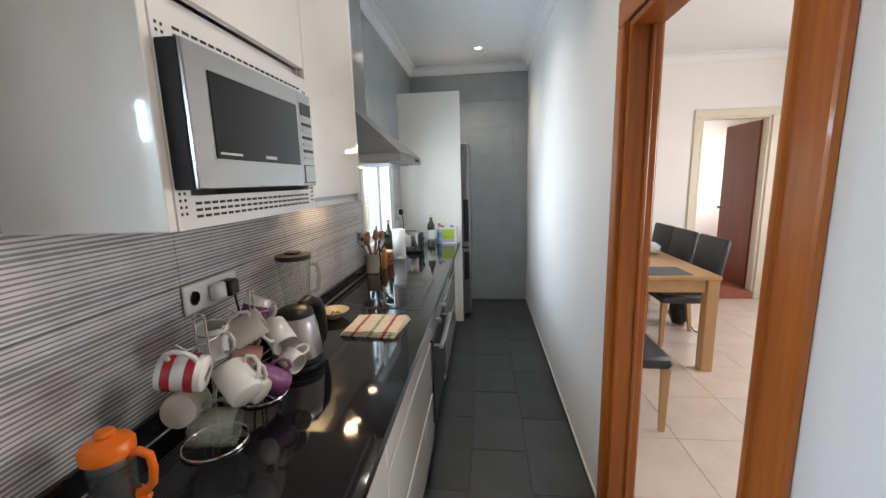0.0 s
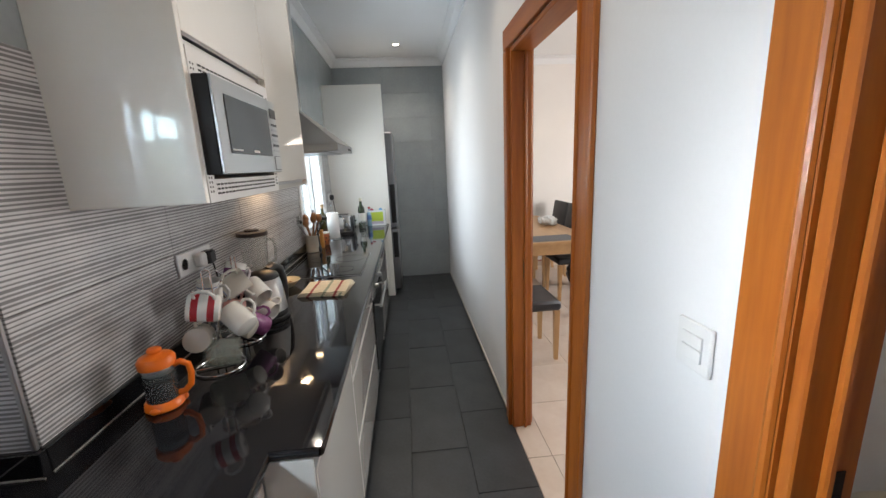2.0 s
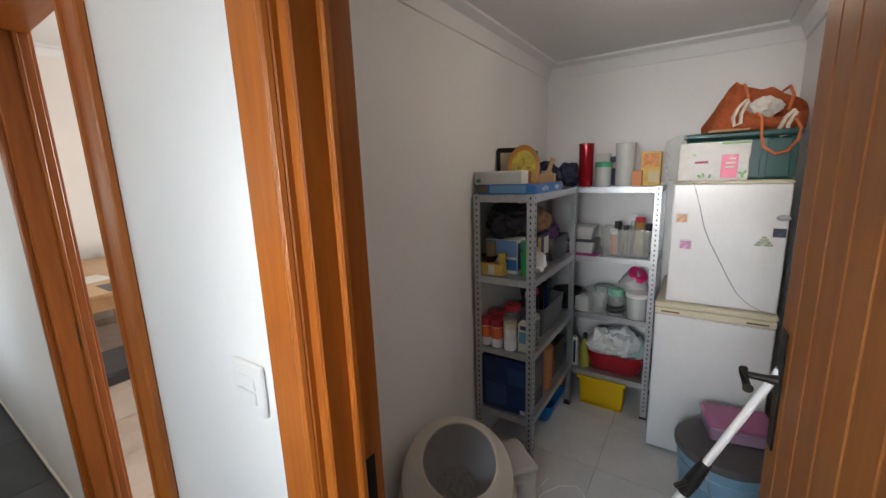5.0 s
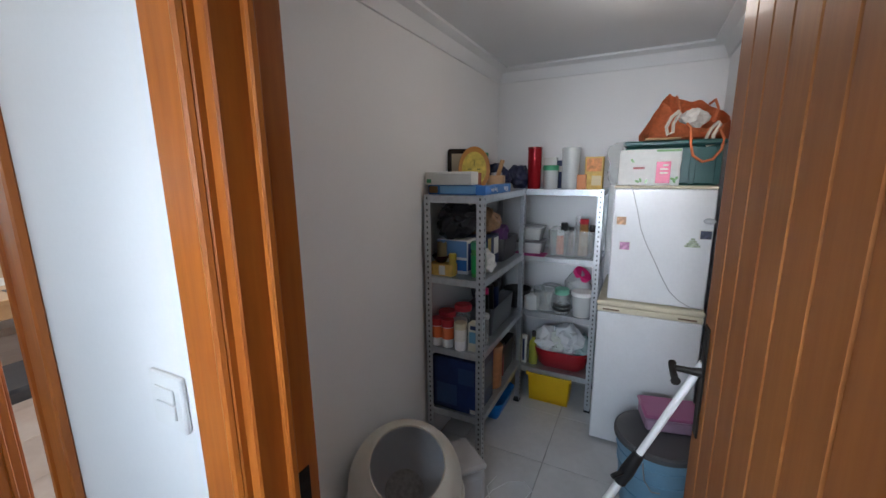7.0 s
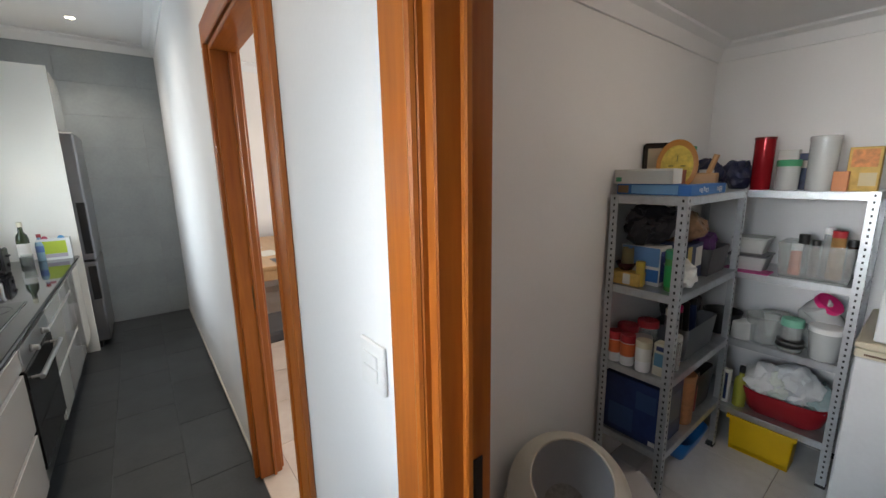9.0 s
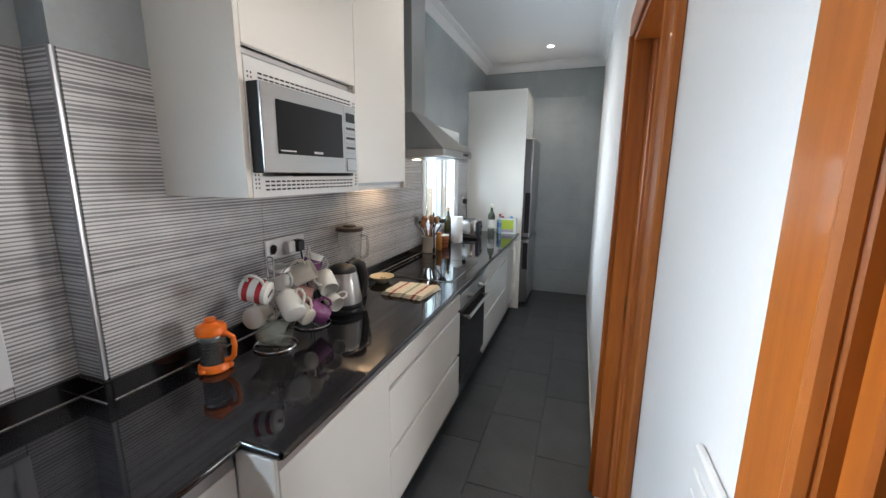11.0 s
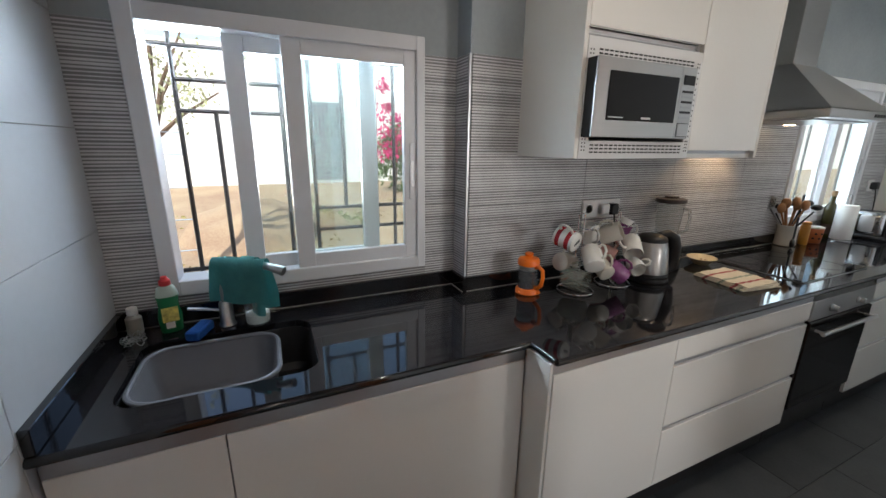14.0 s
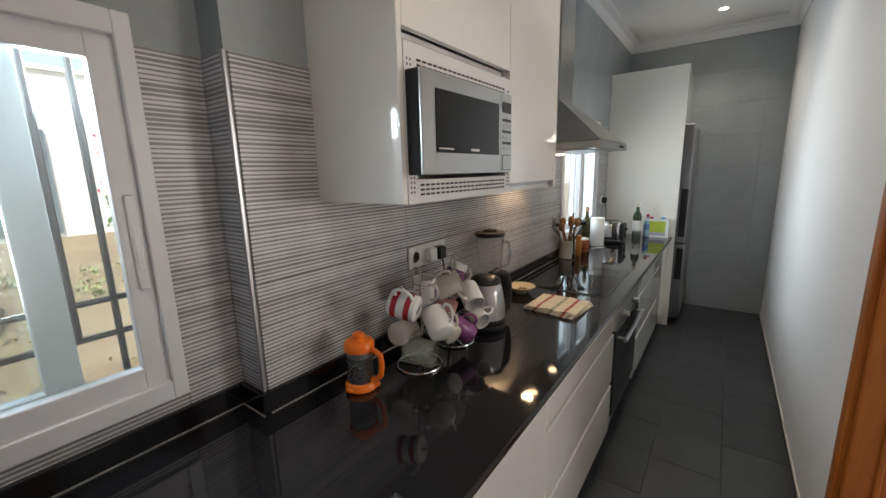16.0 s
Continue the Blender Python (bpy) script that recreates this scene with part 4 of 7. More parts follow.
# cafetiere
fp = thing("cafetiere", (-1.250, 0.268, CT + 0.001), "orange plastic and glass coffee press, part full", "coffee press", turn=12)
fp.scale = (0.88, 0.88, 0.95)
part("base", lathe(bmesh.new(), [(0.052, 0), (0.056, 0.004), (0.054, 0.020), (0.047, 0.028), (0.047, 0.024), (0.040, 0.012)], 28), ORANGE, fp, "orange base")
for a in (20, 140, 260):
    part("foot", blob(bmesh.new(), (0.050 * math.cos(radians(a)), 0.050 * math.sin(radians(a)), 0.010), (0.016, 0.016, 0.010), 2), ORANGE, fp)
part("beaker", lathe(bmesh.new(), [(0.040, 0.018), (0.045, 0.022), (0.045, 0.142), (0.0435, 0.142), (0.0435, 0.024), (0.039, 0.0205)], 30), GLASS, fp, "clear glass beaker")
part("coffee", lathe(bmesh.new(), [(0.038, 0.025), (0.0425, 0.027), (0.0425, 0.085), (0.0424, 0.0855)], 28), COFFEE, fp, "dark coffee inside")
part("plunger_disc", lathe(bmesh.new(), [(0.041, 0.108), (0.042, 0.111), (0.042, 0.122), (0.041, 0.125)], 24), STEEL, fp)
part("lid", lathe(bmesh.new(), [(0.047, 0.128), (0.051, 0.131), (0.052, 0.150), (0.045, 0.160), (0.022, 0.166), (0.018, 0.170), (0.021, 0.178), (0.017, 0.184), (0.004, 0.186)], 30), ORANGE, fp, "orange lid with knob")
part("handle", tube(bmesh.new(), [(0.044, 0, 0.125), (0.062, 0, 0.132), (0.084, 0, 0.120), (0.088, 0, 0.090), (0.082, 0, 0.055), (0.062, 0, 0.036), (0.046, 0, 0.034)], 0.0095, 10), ORANGE, fp, "orange handle")

# wall sockets
def socket(at, wide, plugs, label):
    e = thing("wall_socket", at, label, "socket")
    part("cover_plate", boxes((0.0, -wide / 2, -0.042, 0.010, wide / 2, 0.042), bevel=0.003), WHITE_PLASTIC, e)
    n = max(1, round(wide / 0.078))
    for i in range(n):
        y = -wide / 2 + (i + 0.5) * wide / n
        part("socket_rim", lathe(bmesh.new(), [(0.024, 0.0), (0.0235, 0.0015), (0.021, 0.002), (0.0195, -0.0015)], 24, m=pose(0.010, y, 0, 0, 90, 0)), WHITE_PLASTIC, e)
        for dz in (-0.009, 0.009):
            part("pin_hole", lathe(bmesh.new(), [(0.0028, 0), (0.0028, 0.0008)], 8, m=pose(0.0105, y + dz, 0, 0, 90, 0)), DARK, e)
    for y, mat_, depth in plugs:
        pl = part("plug", boxes((0.012, y - 0.024, -0.026, 0.012 + depth, y + 0.024, 0.026), bevel=0.006), mat_, e)
    return e


socket((WX + 0.0065, 0.755, 1.180), 0.236, ((0.0, WHITE_PLASTIC, 0.03), (0.045, BLACK_PLASTIC, 0.042)), "white triple wall socket with a white adaptor and a black plug")
socket((WX + 0.0065, 3.47, 1.205), 0.084, ((0.0, BLACK_PLASTIC, 0.04),), "white wall socket with a black plug by the tall unit")
CABLE = plain("black_cable", (0.012, 0.012, 0.012), 0.45)
cb = thing("power_cable", (WX + 0.06, 0.800, 1.16), "black power cable hanging from the plug to the kettle", "cable")
part("cord", tube(bmesh.new(), [(-0.005, 0, -0.006), (0.0, 0.004, -0.06), (0.004, 0.012, -0.14), (0.012, 0.03, -0.22), (0.03, 0.06, -0.285), (0.06, 0.12, -0.288)], 0.0035, 8), CABLE, cb)
cb = thing("power_cable", (WX + 0.052, 3.47, 1.19), "black power cable hanging to the toaster", "cable")
part("cord", tube(bmesh.new(), [(-0.005, 0, -0.006), (0.0, 0.01, -0.06), (0.006, 0.015, -0.14), (0.012, 0.0, -0.22), (0.03, -0.04, -0.31), (0.06, -0.06, -0.3125)], 0.0035, 8), CABLE, cb)

# kettle
kt = thing("kettle", (-1.178, 0.900, CT + 0.001), "brushed steel cordless kettle with black lid and handle", "kettle", turn=72)
kt.scale = (1.10, 1.10, 0.98)
part("power_base", lathe(bmesh.new(), [(0.080, 0), (0.083, 0.006), (0.080, 0.020), (0.070, 0.024)], 32), BLACK_PLASTIC, kt)
part("body", lathe(bmesh.new(), [(0.074, 0.026), (0.078, 0.030), (0.077, 0.060), (0.068, 0.150), (0.060, 0.188), (0.058, 0.190)], 40), STEEL, kt, "brushed steel body")
part("lower_band", lathe(bmesh.new(), [(0.0785, 0.027), (0.0790, 0.036), (0.0782, 0.044)], 40, closed=False), BLACK_PLASTIC, kt)
part("lid", lathe(bmesh.new(), [(0.060, 0.189), (0.061, 0.194), (0.055, 0.208), (0.036, 0.220), (0.010, 0.224)], 32), BLACK_PLASTIC, kt, "black domed lid")
part("handle", tube(bmesh.new(), [(0.030, 0, 0.212), (0.065, 0, 0.218), (0.095, 0, 0.200), (0.108, 0, 0.160), (0.112, 0, 0.105), (0.104, 0, 0.055), (0.076, 0, 0.040)], 0.022, 14, taper=(0.8, 1.1, 1.2, 1.15, 1.1, 1.1, 0.9)), BLACK_PLASTIC, kt, "black plastic handle")
part("spout", boxes((-0.082, -0.022, 0.150, -0.050, 0.022, 0.196), bevel=0.010), STEEL, kt)
# blender
JUGGLASS = thin_glass("jug_glass", (0.88, 0.90, 0.90), 0.12)
bl = thing("blender", (-1.295, 1.155, CT + 0.001), "glass jug blender with a black lid", "blender", turn=15)
part("motor_base", lathe(bmesh.new(), [(0.082, 0), (0.085, 0.008), (0.075, 0.06), (0.058, 0.105), (0.054, 0.110)], 32), BLACK_PLASTIC, bl)
part("collar", lathe(bmesh.new(), [(0.052, 0.111), (0.054, 0.118), (0.052, 0.142), (0.048, 0.146)], 28), CHROME, bl)
part("jug", lathe(bmesh.new(), [(0.046, 0.140), (0.050, 0.146), (0.066, 0.330), (0.068, 0.332)], 30, closed=False), JUGGLASS, bl, "clear glass jug")
part("jug_handle", tube(bmesh.new(), [(0.060, 0, 0.310), (0.090, 0, 0.305), (0.096, 0, 0.260), (0.088, 0, 0.200), (0.055, 0, 0.185)], 0.008, 10), JUGGLASS, bl)
part("lid", lathe(bmesh.new(), [(0.069, 0.333), (0.072, 0.337), (0.070, 0.352), (0.035, 0.356), (0.032, 0.364), (0.010, 0.366)], 30), plain("dark_brown_plastic", (0.03, 0.02, 0.016), 0.35), bl, "black lid")
# shallow dish
ds = thing("dish", (-1.235, 1.385, CT + 0.001), "small cream dish holding a few crumbs", "dish")
part("bowl", lathe(bmesh.new(), [(0.034, 0), (0.038, 0.004), (0.066, 0.030), (0.073, 0.036), (0.071, 0.039), (0.060, 0.031), (0.032, 0.010)], 32), plain("pale_yellow_glaze", (0.62, 0.54, 0.36), 0.25), ds)
bm = bmesh.new()
for i in range(14):
    blob(bm, (random.uniform(-0.03, 0.03), random.uniform(-0.03, 0.03), 0.014 + random.uniform(0, 0.006)), (0.006, 0.005, 0.004), 1)
part("crumbs", bm, plain("brown_crumbs", (0.22, 0.10, 0.04), 0.8), ds)

# folded tea towel
tw = thing("tea_towel", (-0.990, 1.262, CT + 0.001), "folded cream tea towel with red and green stripes", "towel", turn=-4)
CLOTH = material("cream_cotton", (0.66, 0.60, 0.48), 0.9, vary=0.1, scale=30, fine=300, bump=0.15)
RED_CLOTH = material("red_cotton", (0.33, 0.085, 0.085), 0.9, vary=0.15, scale=40, fine=300, bump=0.15)
GREEN_CLOTH = material("sage_cotton", (0.28, 0.32, 0.25), 0.9, vary=0.1, scale=40, fine=300, bump=0.15)


def cloth(w, l, t, z, nx=16, ny=24, amp=0.004, seed=0.0):
    bm = bmesh.new()
    grid = [[[bm.verts.new((w * (i / nx - 0.5), l * (j / ny - 0.5), z + k * t + amp * noise.noise(Vector((i * 0.35, j * 0.3, seed))) * (0.3 + k))) for j in range(ny + 1)] for i in range(nx + 1)] for k in (0, 1)]
    for i in range(nx):
        for j in range(ny):
            bm.faces.new((grid[1][i][j], grid[1][i + 1][j], grid[1][i + 1][j + 1], grid[1][i][j + 1]))
            bm.faces.new((grid[0][i][j], grid[0][i][j + 1], grid[0][i + 1][j + 1], grid[0][i + 1][j]))
    for i in range(nx):
        bm.faces.new((grid[0][i][0], grid[0][i + 1][0], grid[1][i + 1][0], grid[1][i][0]))
        bm.faces.new((grid[0][i][ny], grid[1][i][ny], grid[1][i + 1][ny], grid[0][i + 1][ny]))
    for j in range(ny):
        bm.faces.new((grid[0][0][j], grid[1][0][j], grid[1][0][j + 1], grid[0][0][j + 1]))
        bm.faces.new((grid[0][nx][j], grid[0][nx][j + 1], grid[1][nx][j + 1], grid[1][nx][j]))
    return bm


for k in range(3):
    bm = cloth(0.240 - 0.006 * k, 0.235 - 0.012 * k, 0.006, 0.001 + 0.007 * k, seed=3.0 * k)
    o = part("fold", bm, [CLOTH, RED_CLOTH, GREEN_CLOTH], tw, smooth=True)
    for p in o.data.polygons:
        x = p.center.x
        if abs(x + 0.065) < 0.009 or abs(x - 0.062) < 0.009:
            p.material_index = 1
        elif abs(x - 0.005) < 0.006 or abs(x - 0.10) < 0.006:
            p.material_index = 2
    o.rotation_euler = (0, 0, radians((k - 1) * 3))

# utensil pot
up = thing("utensil_pot", (-1.300, 2.315, CT + 0.001), "cream ceramic pot full of wooden and black utensils", "utensil pot")
part("pot", lathe(bmesh.new(), [(0.050, 0), (0.056, 0.004), (0.058, 0.014), (0.055, 0.020), (0.055, 0.120), (0.060, 0.128), (0.058, 0.134), (0.051, 0.130), (0.050, 0.010)], 30), CREAM_CER, up)
WOODEN = wood("wooden_spoon", (0.42, 0.20, 0.085), (0.30, 0.12, 0.04), 0.6)
for i, (ax, ay, ln, kind) in enumerate(((-0.35, -0.55, 0.27, "slice"), (-0.10, -0.25, 0.28, "spoon"), (0.22, -0.35, 0.30, "spoon"), (0.30, 0.10, 0.29, "ladle"), (-0.25, 0.20, 0.27, "spoon"), (0.05, 0.42, 0.28, "blade"), (0.42, 0.38, 0.26, "ladle"), (-0.42, -0.15, 0.25, "ladle"), (0.12, -0.05, 0.27, "spoon"), (-0.05, -0.50, 0.25, "spoon"), (0.35, -0.12, 0.28, "spoon"))):
    dx, dy = ax * 0.19, ay * 0.19
    m_ = WOODEN if kind == "spoon" else (STEEL if kind == "slice" else BLACK_PLASTIC)
    p0, p1 = (-ax * 0.05, -ay * 0.05, 0.02), (dx * 1.0, dy * 1.0, ln * 0.86)
    u = part("utensil", tube(bmesh.new(), [p0, p1], 0.0055, 8), m_, up)
    if kind == "blade":
        part("head", boxes((dx - 0.003, dy - 0.016, ln * 0.85, dx + 0.003, dy + 0.014, ln * 0.85 + 0.085), bevel=0.003), m_, u)
    elif kind == "slice":
        part("head", boxes((dx - 0.002, dy - 0.034, ln * 0.85, dx + 0.002, dy + 0.042, ln * 0.85 + 0.080), bevel=0.0015), m_, u)
        for j in range(4):
            part("slot", boxes((dx - 0.0026, dy - 0.024 + j * 0.016, ln * 0.85 + 0.012, dx + 0.0026, dy - 0.018 + j * 0.016, ln * 0.85 + 0.068)), DARK, u)
    else:
        part("head", blob(bmesh.new(), (dx * 1.08, dy * 1.08, ln * 0.86 + 0.028), (0.022, 0.024, 0.034) if kind == "spoon" else (0.030, 0.032, 0.020), 2), m_, u)
sp2 = thing("serving_spoon", (-1.235, 2.27, CT + 0.001), "black plastic spoon leaning against the utensil pot", "spoon")
part("bowl", blob(bmesh.new(), (0, -0.010, 0.030), (0.012, 0.022, 0.030), 2), BLACK_PLASTIC, sp2)
part("stem", tube(bmesh.new(), [(0, -0.008, 0.055), (-0.012, 0.02, 0.16), (-0.02, 0.04, 0.23)], 0.006, 8), BLACK_PLASTIC, sp2)
# orange tealight pot, jar, bottles, kitchen roll
op = thing("terracotta_pot", (-1.270, 2.58, CT + 0.001), "orange pierced ceramic pot with a white rim", "pot")
part("pot", lathe(bmesh.new(), [(0.040, 0), (0.043, 0.004), (0.050, 0.100), (0.048, 0.104), (0.040, 0.010)], 26), plain("orange_clay", (0.42, 0.11, 0.03), 0.5), op)
part("rim", lathe(bmesh.new(), [(0.0495, 0.098), (0.0515, 0.101), (0.050, 0.108), (0.046, 0.106)], 26), CREAM_CER, op)
for z in (0.035, 0.065):
    for a in range(0, 360, 40):
        part("hole", lathe(bmesh.new(), [(0.007, 0.0), (0.007, 0.002)], 10, m=pose(0, 0, z, 0, 0, a + z * 400) @ pose(0.0435 + z * 0.07, 0, 0, 0, 90, 0)), DARK, op)
bottle_glass = plain("green_bottle_glass", (0.02, 0.035, 0.012), 0.05, coat=0.3)


def bottle(name, at, r, h, mat, cap, label, category, tag=None, neck=0.34, cap_h=0.03):
    e = thing(name, at, label, category)
    hb_ = h * (1 - neck)
    part("body", lathe(bmesh.new(), [(r * 0.9, 0), (r, 0.005), (r, hb_ * 0.92), (r * 0.85, hb_ + 0.012), (r * 0.42, hb_ + (h - hb_) * 0.35), (r * 0.36, h - 0.014), (r * 0.42, h - 0.010), (r * 0.42, h)], 24), mat, e)
    if cap:
        part("cap", lathe(bmesh.new(), [(r * 0.44, h - cap_h), (r * 0.45, h - cap_h + 0.002), (r * 0.45, h + 0.003), (r * 0.40, h + 0.006)], 20), cap, e)
    if tag:
        z0, z1, tm = tag
        part("paper_label", lathe(bmesh.new(), [(r + 0.0006, z0), (r + 0.0006, z1)], 24, closed=False), tm, e)
    return e


LABEL = plain("white_paper", (0.72, 0.70, 0.64), 0.7)
CORK = plain("cork", (0.36, 0.22, 0.12), 0.8)
bottle("oil_bottle", (-1.318, 2.85, CT + 0.001), 0.036, 0.32, plain("olive_glass", (0.045, 0.04, 0.012), 0.06, coat=0.3), CORK, "olive green oil bottle with a cork", "bottle", (0.03, 0.10, plain("dark_label", (0.06, 0.03, 0.02), 0.6)))
bottle("wine_bottle", (-1.045, 3.50, CT + 0.001), 0.037, 0.31, bottle_glass, plain("white_foil", (0.6, 0.55, 0.42), 0.4), "dark wine bottle with a cream label", "bottle", (0.055, 0.155, LABEL))
bottle("water_bottle", (-0.965, 3.56, CT + 0.001), 0.030, 0.205, plain("blue_tinted_plastic", (0.30, 0.48, 0.62), 0.1), plain("red_cap", (0.4, 0.05, 0.06), 0.4), "small blue plastic water bottle", "bottle", (0.07, 0.12, plain("blue_label", (0.12, 0.22, 0.5), 0.5)), cap_h=0.02)
jarb = thing("spice_jar", (-1.265, 2.45, CT + 0.001), "small jar of orange spice", "jar")
part("jar", lathe(bmesh.new(), [(0.024, 0), (0.026, 0.004), (0.026, 0.120), (0.020, 0.130)], 22), plain("amber_spice", (0.50, 0.20, 0.03), 0.3), jarb)
part("lid", lathe(bmesh.new(), [(0.024, 0.1305), (0.025, 0.132), (0.025, 0.148), (0.022, 0.150)], 22), plain("orange_lid", (0.55, 0.22, 0.04), 0.4), jarb)
kr = thing("kitchen_roll", (-1.235, 2.86, CT + 0.001), "white kitchen roll on a chrome wire holder", "kitchen roll")
part("holder_base", tube(bmesh.new(), arc((0, 0, 0.003), 0.075, 0, 350, 30), 0.003, 6, close=True), CHROME, kr)
part("roll", lathe(bmesh.new(), [(0.054, 0.008), (0.0555, 0.010), (0.0555, 0.238), (0.054, 0.240), (0.020, 0.240)], 32), material("soft_paper", (0.80, 0.79, 0.77), 0.9, vary=0.03, scale=40, fine=200, bump=0.1), kr, "white paper roll")
part("rod", tube(bmesh.new(), [(-0.008, 0, 0.003), (-0.008, 0, 0.30)] + arc((0, 0, 0.30), 0.008, 180, 0, 6, "xz") + [(0.008, 0, 0.24)], 0.0025, 6), CHROME, kr)
# toaster
to = thing("toaster", (-1.215, 3.13, CT + 0.001), "chrome four-slice toaster with black ends", "toaster")
bm = bmesh.new()
box(bm, -0.12, -0.085, 0.014, 0.12, 0.085, 0.19, bevel=0.035, seg=4)
part("body", bm, CHROME, to, "polished chrome body")
part("base", boxes((-0.135, -0.088, 0.0, 0.135, 0.088, 0.030), bevel=0.008), BLACK_PLASTIC, to)
part("end_cap", boxes((0.118, -0.080, 0.02, 0.140, 0.080, 0.175), bevel=0.012), BLACK_PLASTIC, to)
for y in (-0.032, 0.032):
    part("slot", boxes((-0.085, y - 0.012, 0.1895, 0.085, y + 0.012, 0.1915)), DARK, to, smooth=False)
part("lever", boxes((0.140, -0.02, 0.115, 0.160, 0.02, 0.130), bevel=0.004), BLACK_PLASTIC, to)
part("dial", lathe(bmesh.new(), [(0.014, 0), (0.013, 0.012)], 16, m=pose(0.140, 0, 0.06, 0, 90, 0)), BLACK_PLASTIC, to)
# small glass and folder box
gl = thing("drinking_glass", (-1.015, 3.36, CT + 0.001), "small clear drinking glass", "glass")
part("tumbler", lathe(bmesh.new(), [(0.026, 0), (0.029, 0.003), (0.034, 0.085), (0.0325, 0.085), (0.027, 0.008)], 24), GLASS, gl)
mb = thing("magazine_box", (-0.885, 3.575, CT + 0.001), "translucent plastic file box holding papers", "file box")
FROST = plain("frosted_plastic", (0.74, 0.76, 0.76), 0.25)
part("box", boxes((-0.095, -0.035, 0, 0.095, -0.032, 0.17), (-0.095, 0.032, 0, 0.095, 0.035, 0.17), (-0.095, -0.0315, 0, -0.092, 0.0315, 0.17), (0.092, -0.0315, 0, 0.095, 0.0315, 0.17), (-0.0915, -0.0315, 0, 0.0915, 0.0315, 0.003)), FROST, mb, smooth=False)
part("printed_panel", boxes((-0.07, -0.0365, 0.05, 0.07, -0.0352, 0.15)), plain("lime_card", (0.42, 0.52, 0.06), 0.5), mb, "lime green card", smooth=False)
part("printed_panel", boxes((-0.07, -0.0365, 0.02, 0.07, -0.0352, 0.049)), plain("mauve_card", (0.42, 0.38, 0.46), 0.5), mb, "mauve card", smooth=False)
part("papers", boxes((-0.085, -0.02, 0.004, 0.08, 0.02, 0.175)), LABEL, mb, smooth=False)
for x, c in ((-0.05, (0.45, 0.08, 0.12)), (0.045, (0.10, 0.35, 0.62))):
    part("round_tab", lathe(bmesh.new(), [(0.020, 0), (0.020, 0.002)], 20, m=pose(x, -0.022, 0.172, 90, 0, 0)), plain("tab_colour", c, 0.5), mb)

# ---- things at the sink ----
tp = thing("kitchen_tap", (-1.395, -0.860, CT + 0.001), "brushed steel single lever mixer tap with a cloth over it", "tap")
part("body", lathe(bmesh.new(), [(0.026, 0), (0.027, 0.004), (0.022, 0.012), (0.021, 0.075), (0.017, 0.085)], 24), STEEL, tp)
part("lever", tube(bmesh.new(), [(0, -0.018, 0.055), (0.012, -0.06, 0.070), (0.02, -0.105, 0.082)], 0.005, 8), STEEL, tp)
part("spout", tube(bmesh.new(), [(0, 0, 0.07), (0, 0, 0.150), (0.01, 0.02, 0.205), (0.035, 0.06, 0.222), (0.07, 0.115, 0.220), (0.10, 0.16, 0.212), (0.112, 0.178, 0.206)], 0.0125, 12), STEEL, tp, "steel spout")
part("spout_tip", tube(bmesh.new(), [(0.10, 0.16, 0.212), (0.118, 0.188, 0.202)], 0.0150, 14), STEEL, tp)
dc = thing("dish_cloth", (-1.355, -0.800, CT + 0.222), "damp teal dishcloth draped over the tap", "cloth")
TEAL = material("teal_cloth", (0.10, 0.34, 0.33), 0.9, vary=0.14, scale=25, fine=220, bump=0.25)


def drape(w, front, back, r, seed, nx=18, ny=26, t=0.003):
    """Cloth hung over a bar along x: width w, drops front (+y) and back (-y)."""
    bm = bmesh.new()
    rows = []
    total = front + back + math.pi * r
    for i in range(nx + 1):
        x, row = w * (i / nx - 0.5), []
        for j in range(ny + 1):
            s_ = total * j / ny
            if s_ < back:
                y, z = -r, -(back - s_)
            elif s_ < back + math.pi * r:
                a = (s_ - back) / r
                y, z = -r * math.cos(a), r * math.sin(a)
            else:
                y, z = r, -(s_ - back - math.pi * r)
            k = min(1.0, max(0.0, -z) / 0.10)
            wave = k * (0.016 * math.sin(x * 55 + seed) + 0.012 * noise.noise(Vector((x * 14, s_ * 9, seed))))
            row.append(bm.verts.new((x * (1 + 0.18 * k), y + wave * (1 if y >= 0 else -0.6), z + 0.006 * noise.noise(Vector((x * 20, s_ * 20, seed))))))
        rows.append(row)
    for a, b in zip(rows, rows[1:]):
        for j in range(ny):
            bm.faces.new((a[j], b[j], b[j + 1], a[j + 1]))
    bmesh.ops.solidify(bm, geom=bm.faces[:], thickness=t)
    return bm


o = part("cloth", drape(0.185, 0.150, 0.13, 0.020, 1.7), TEAL, dc)
o.rotation_euler = (0, 0, radians(58))
o = part("cloth_fold", drape(0.050, 0.185, 0.05, 0.024, 4.1, 8, 24), TEAL, dc)
o.rotation_euler, o.location = (0, 0, radians(58)), (0.025, 0.030, 0.004)
bo = thing("washing_up_liquid", (-1.415, -1.022, CT + 0.001), "green washing-up liquid bottle with a red cap", "bottle", turn=104)
bo.scale = (0.86, 0.86, 0.88)
GREENLIQ = plain("green_detergent", (0.015, 0.16, 0.06), 0.15, coat=0.3)
bm = bmesh.new()
lathe(bm, [(0.034, 0), (0.038, 0.006), (0.040, 0.06), (0.033, 0.10), (0.036, 0.14), (0.028, 0.170), (0.014, 0.180)], 26, m=Matrix.Diagonal((1, 0.62, 1, 1)))
part("body", bm, GREENLIQ, bo)
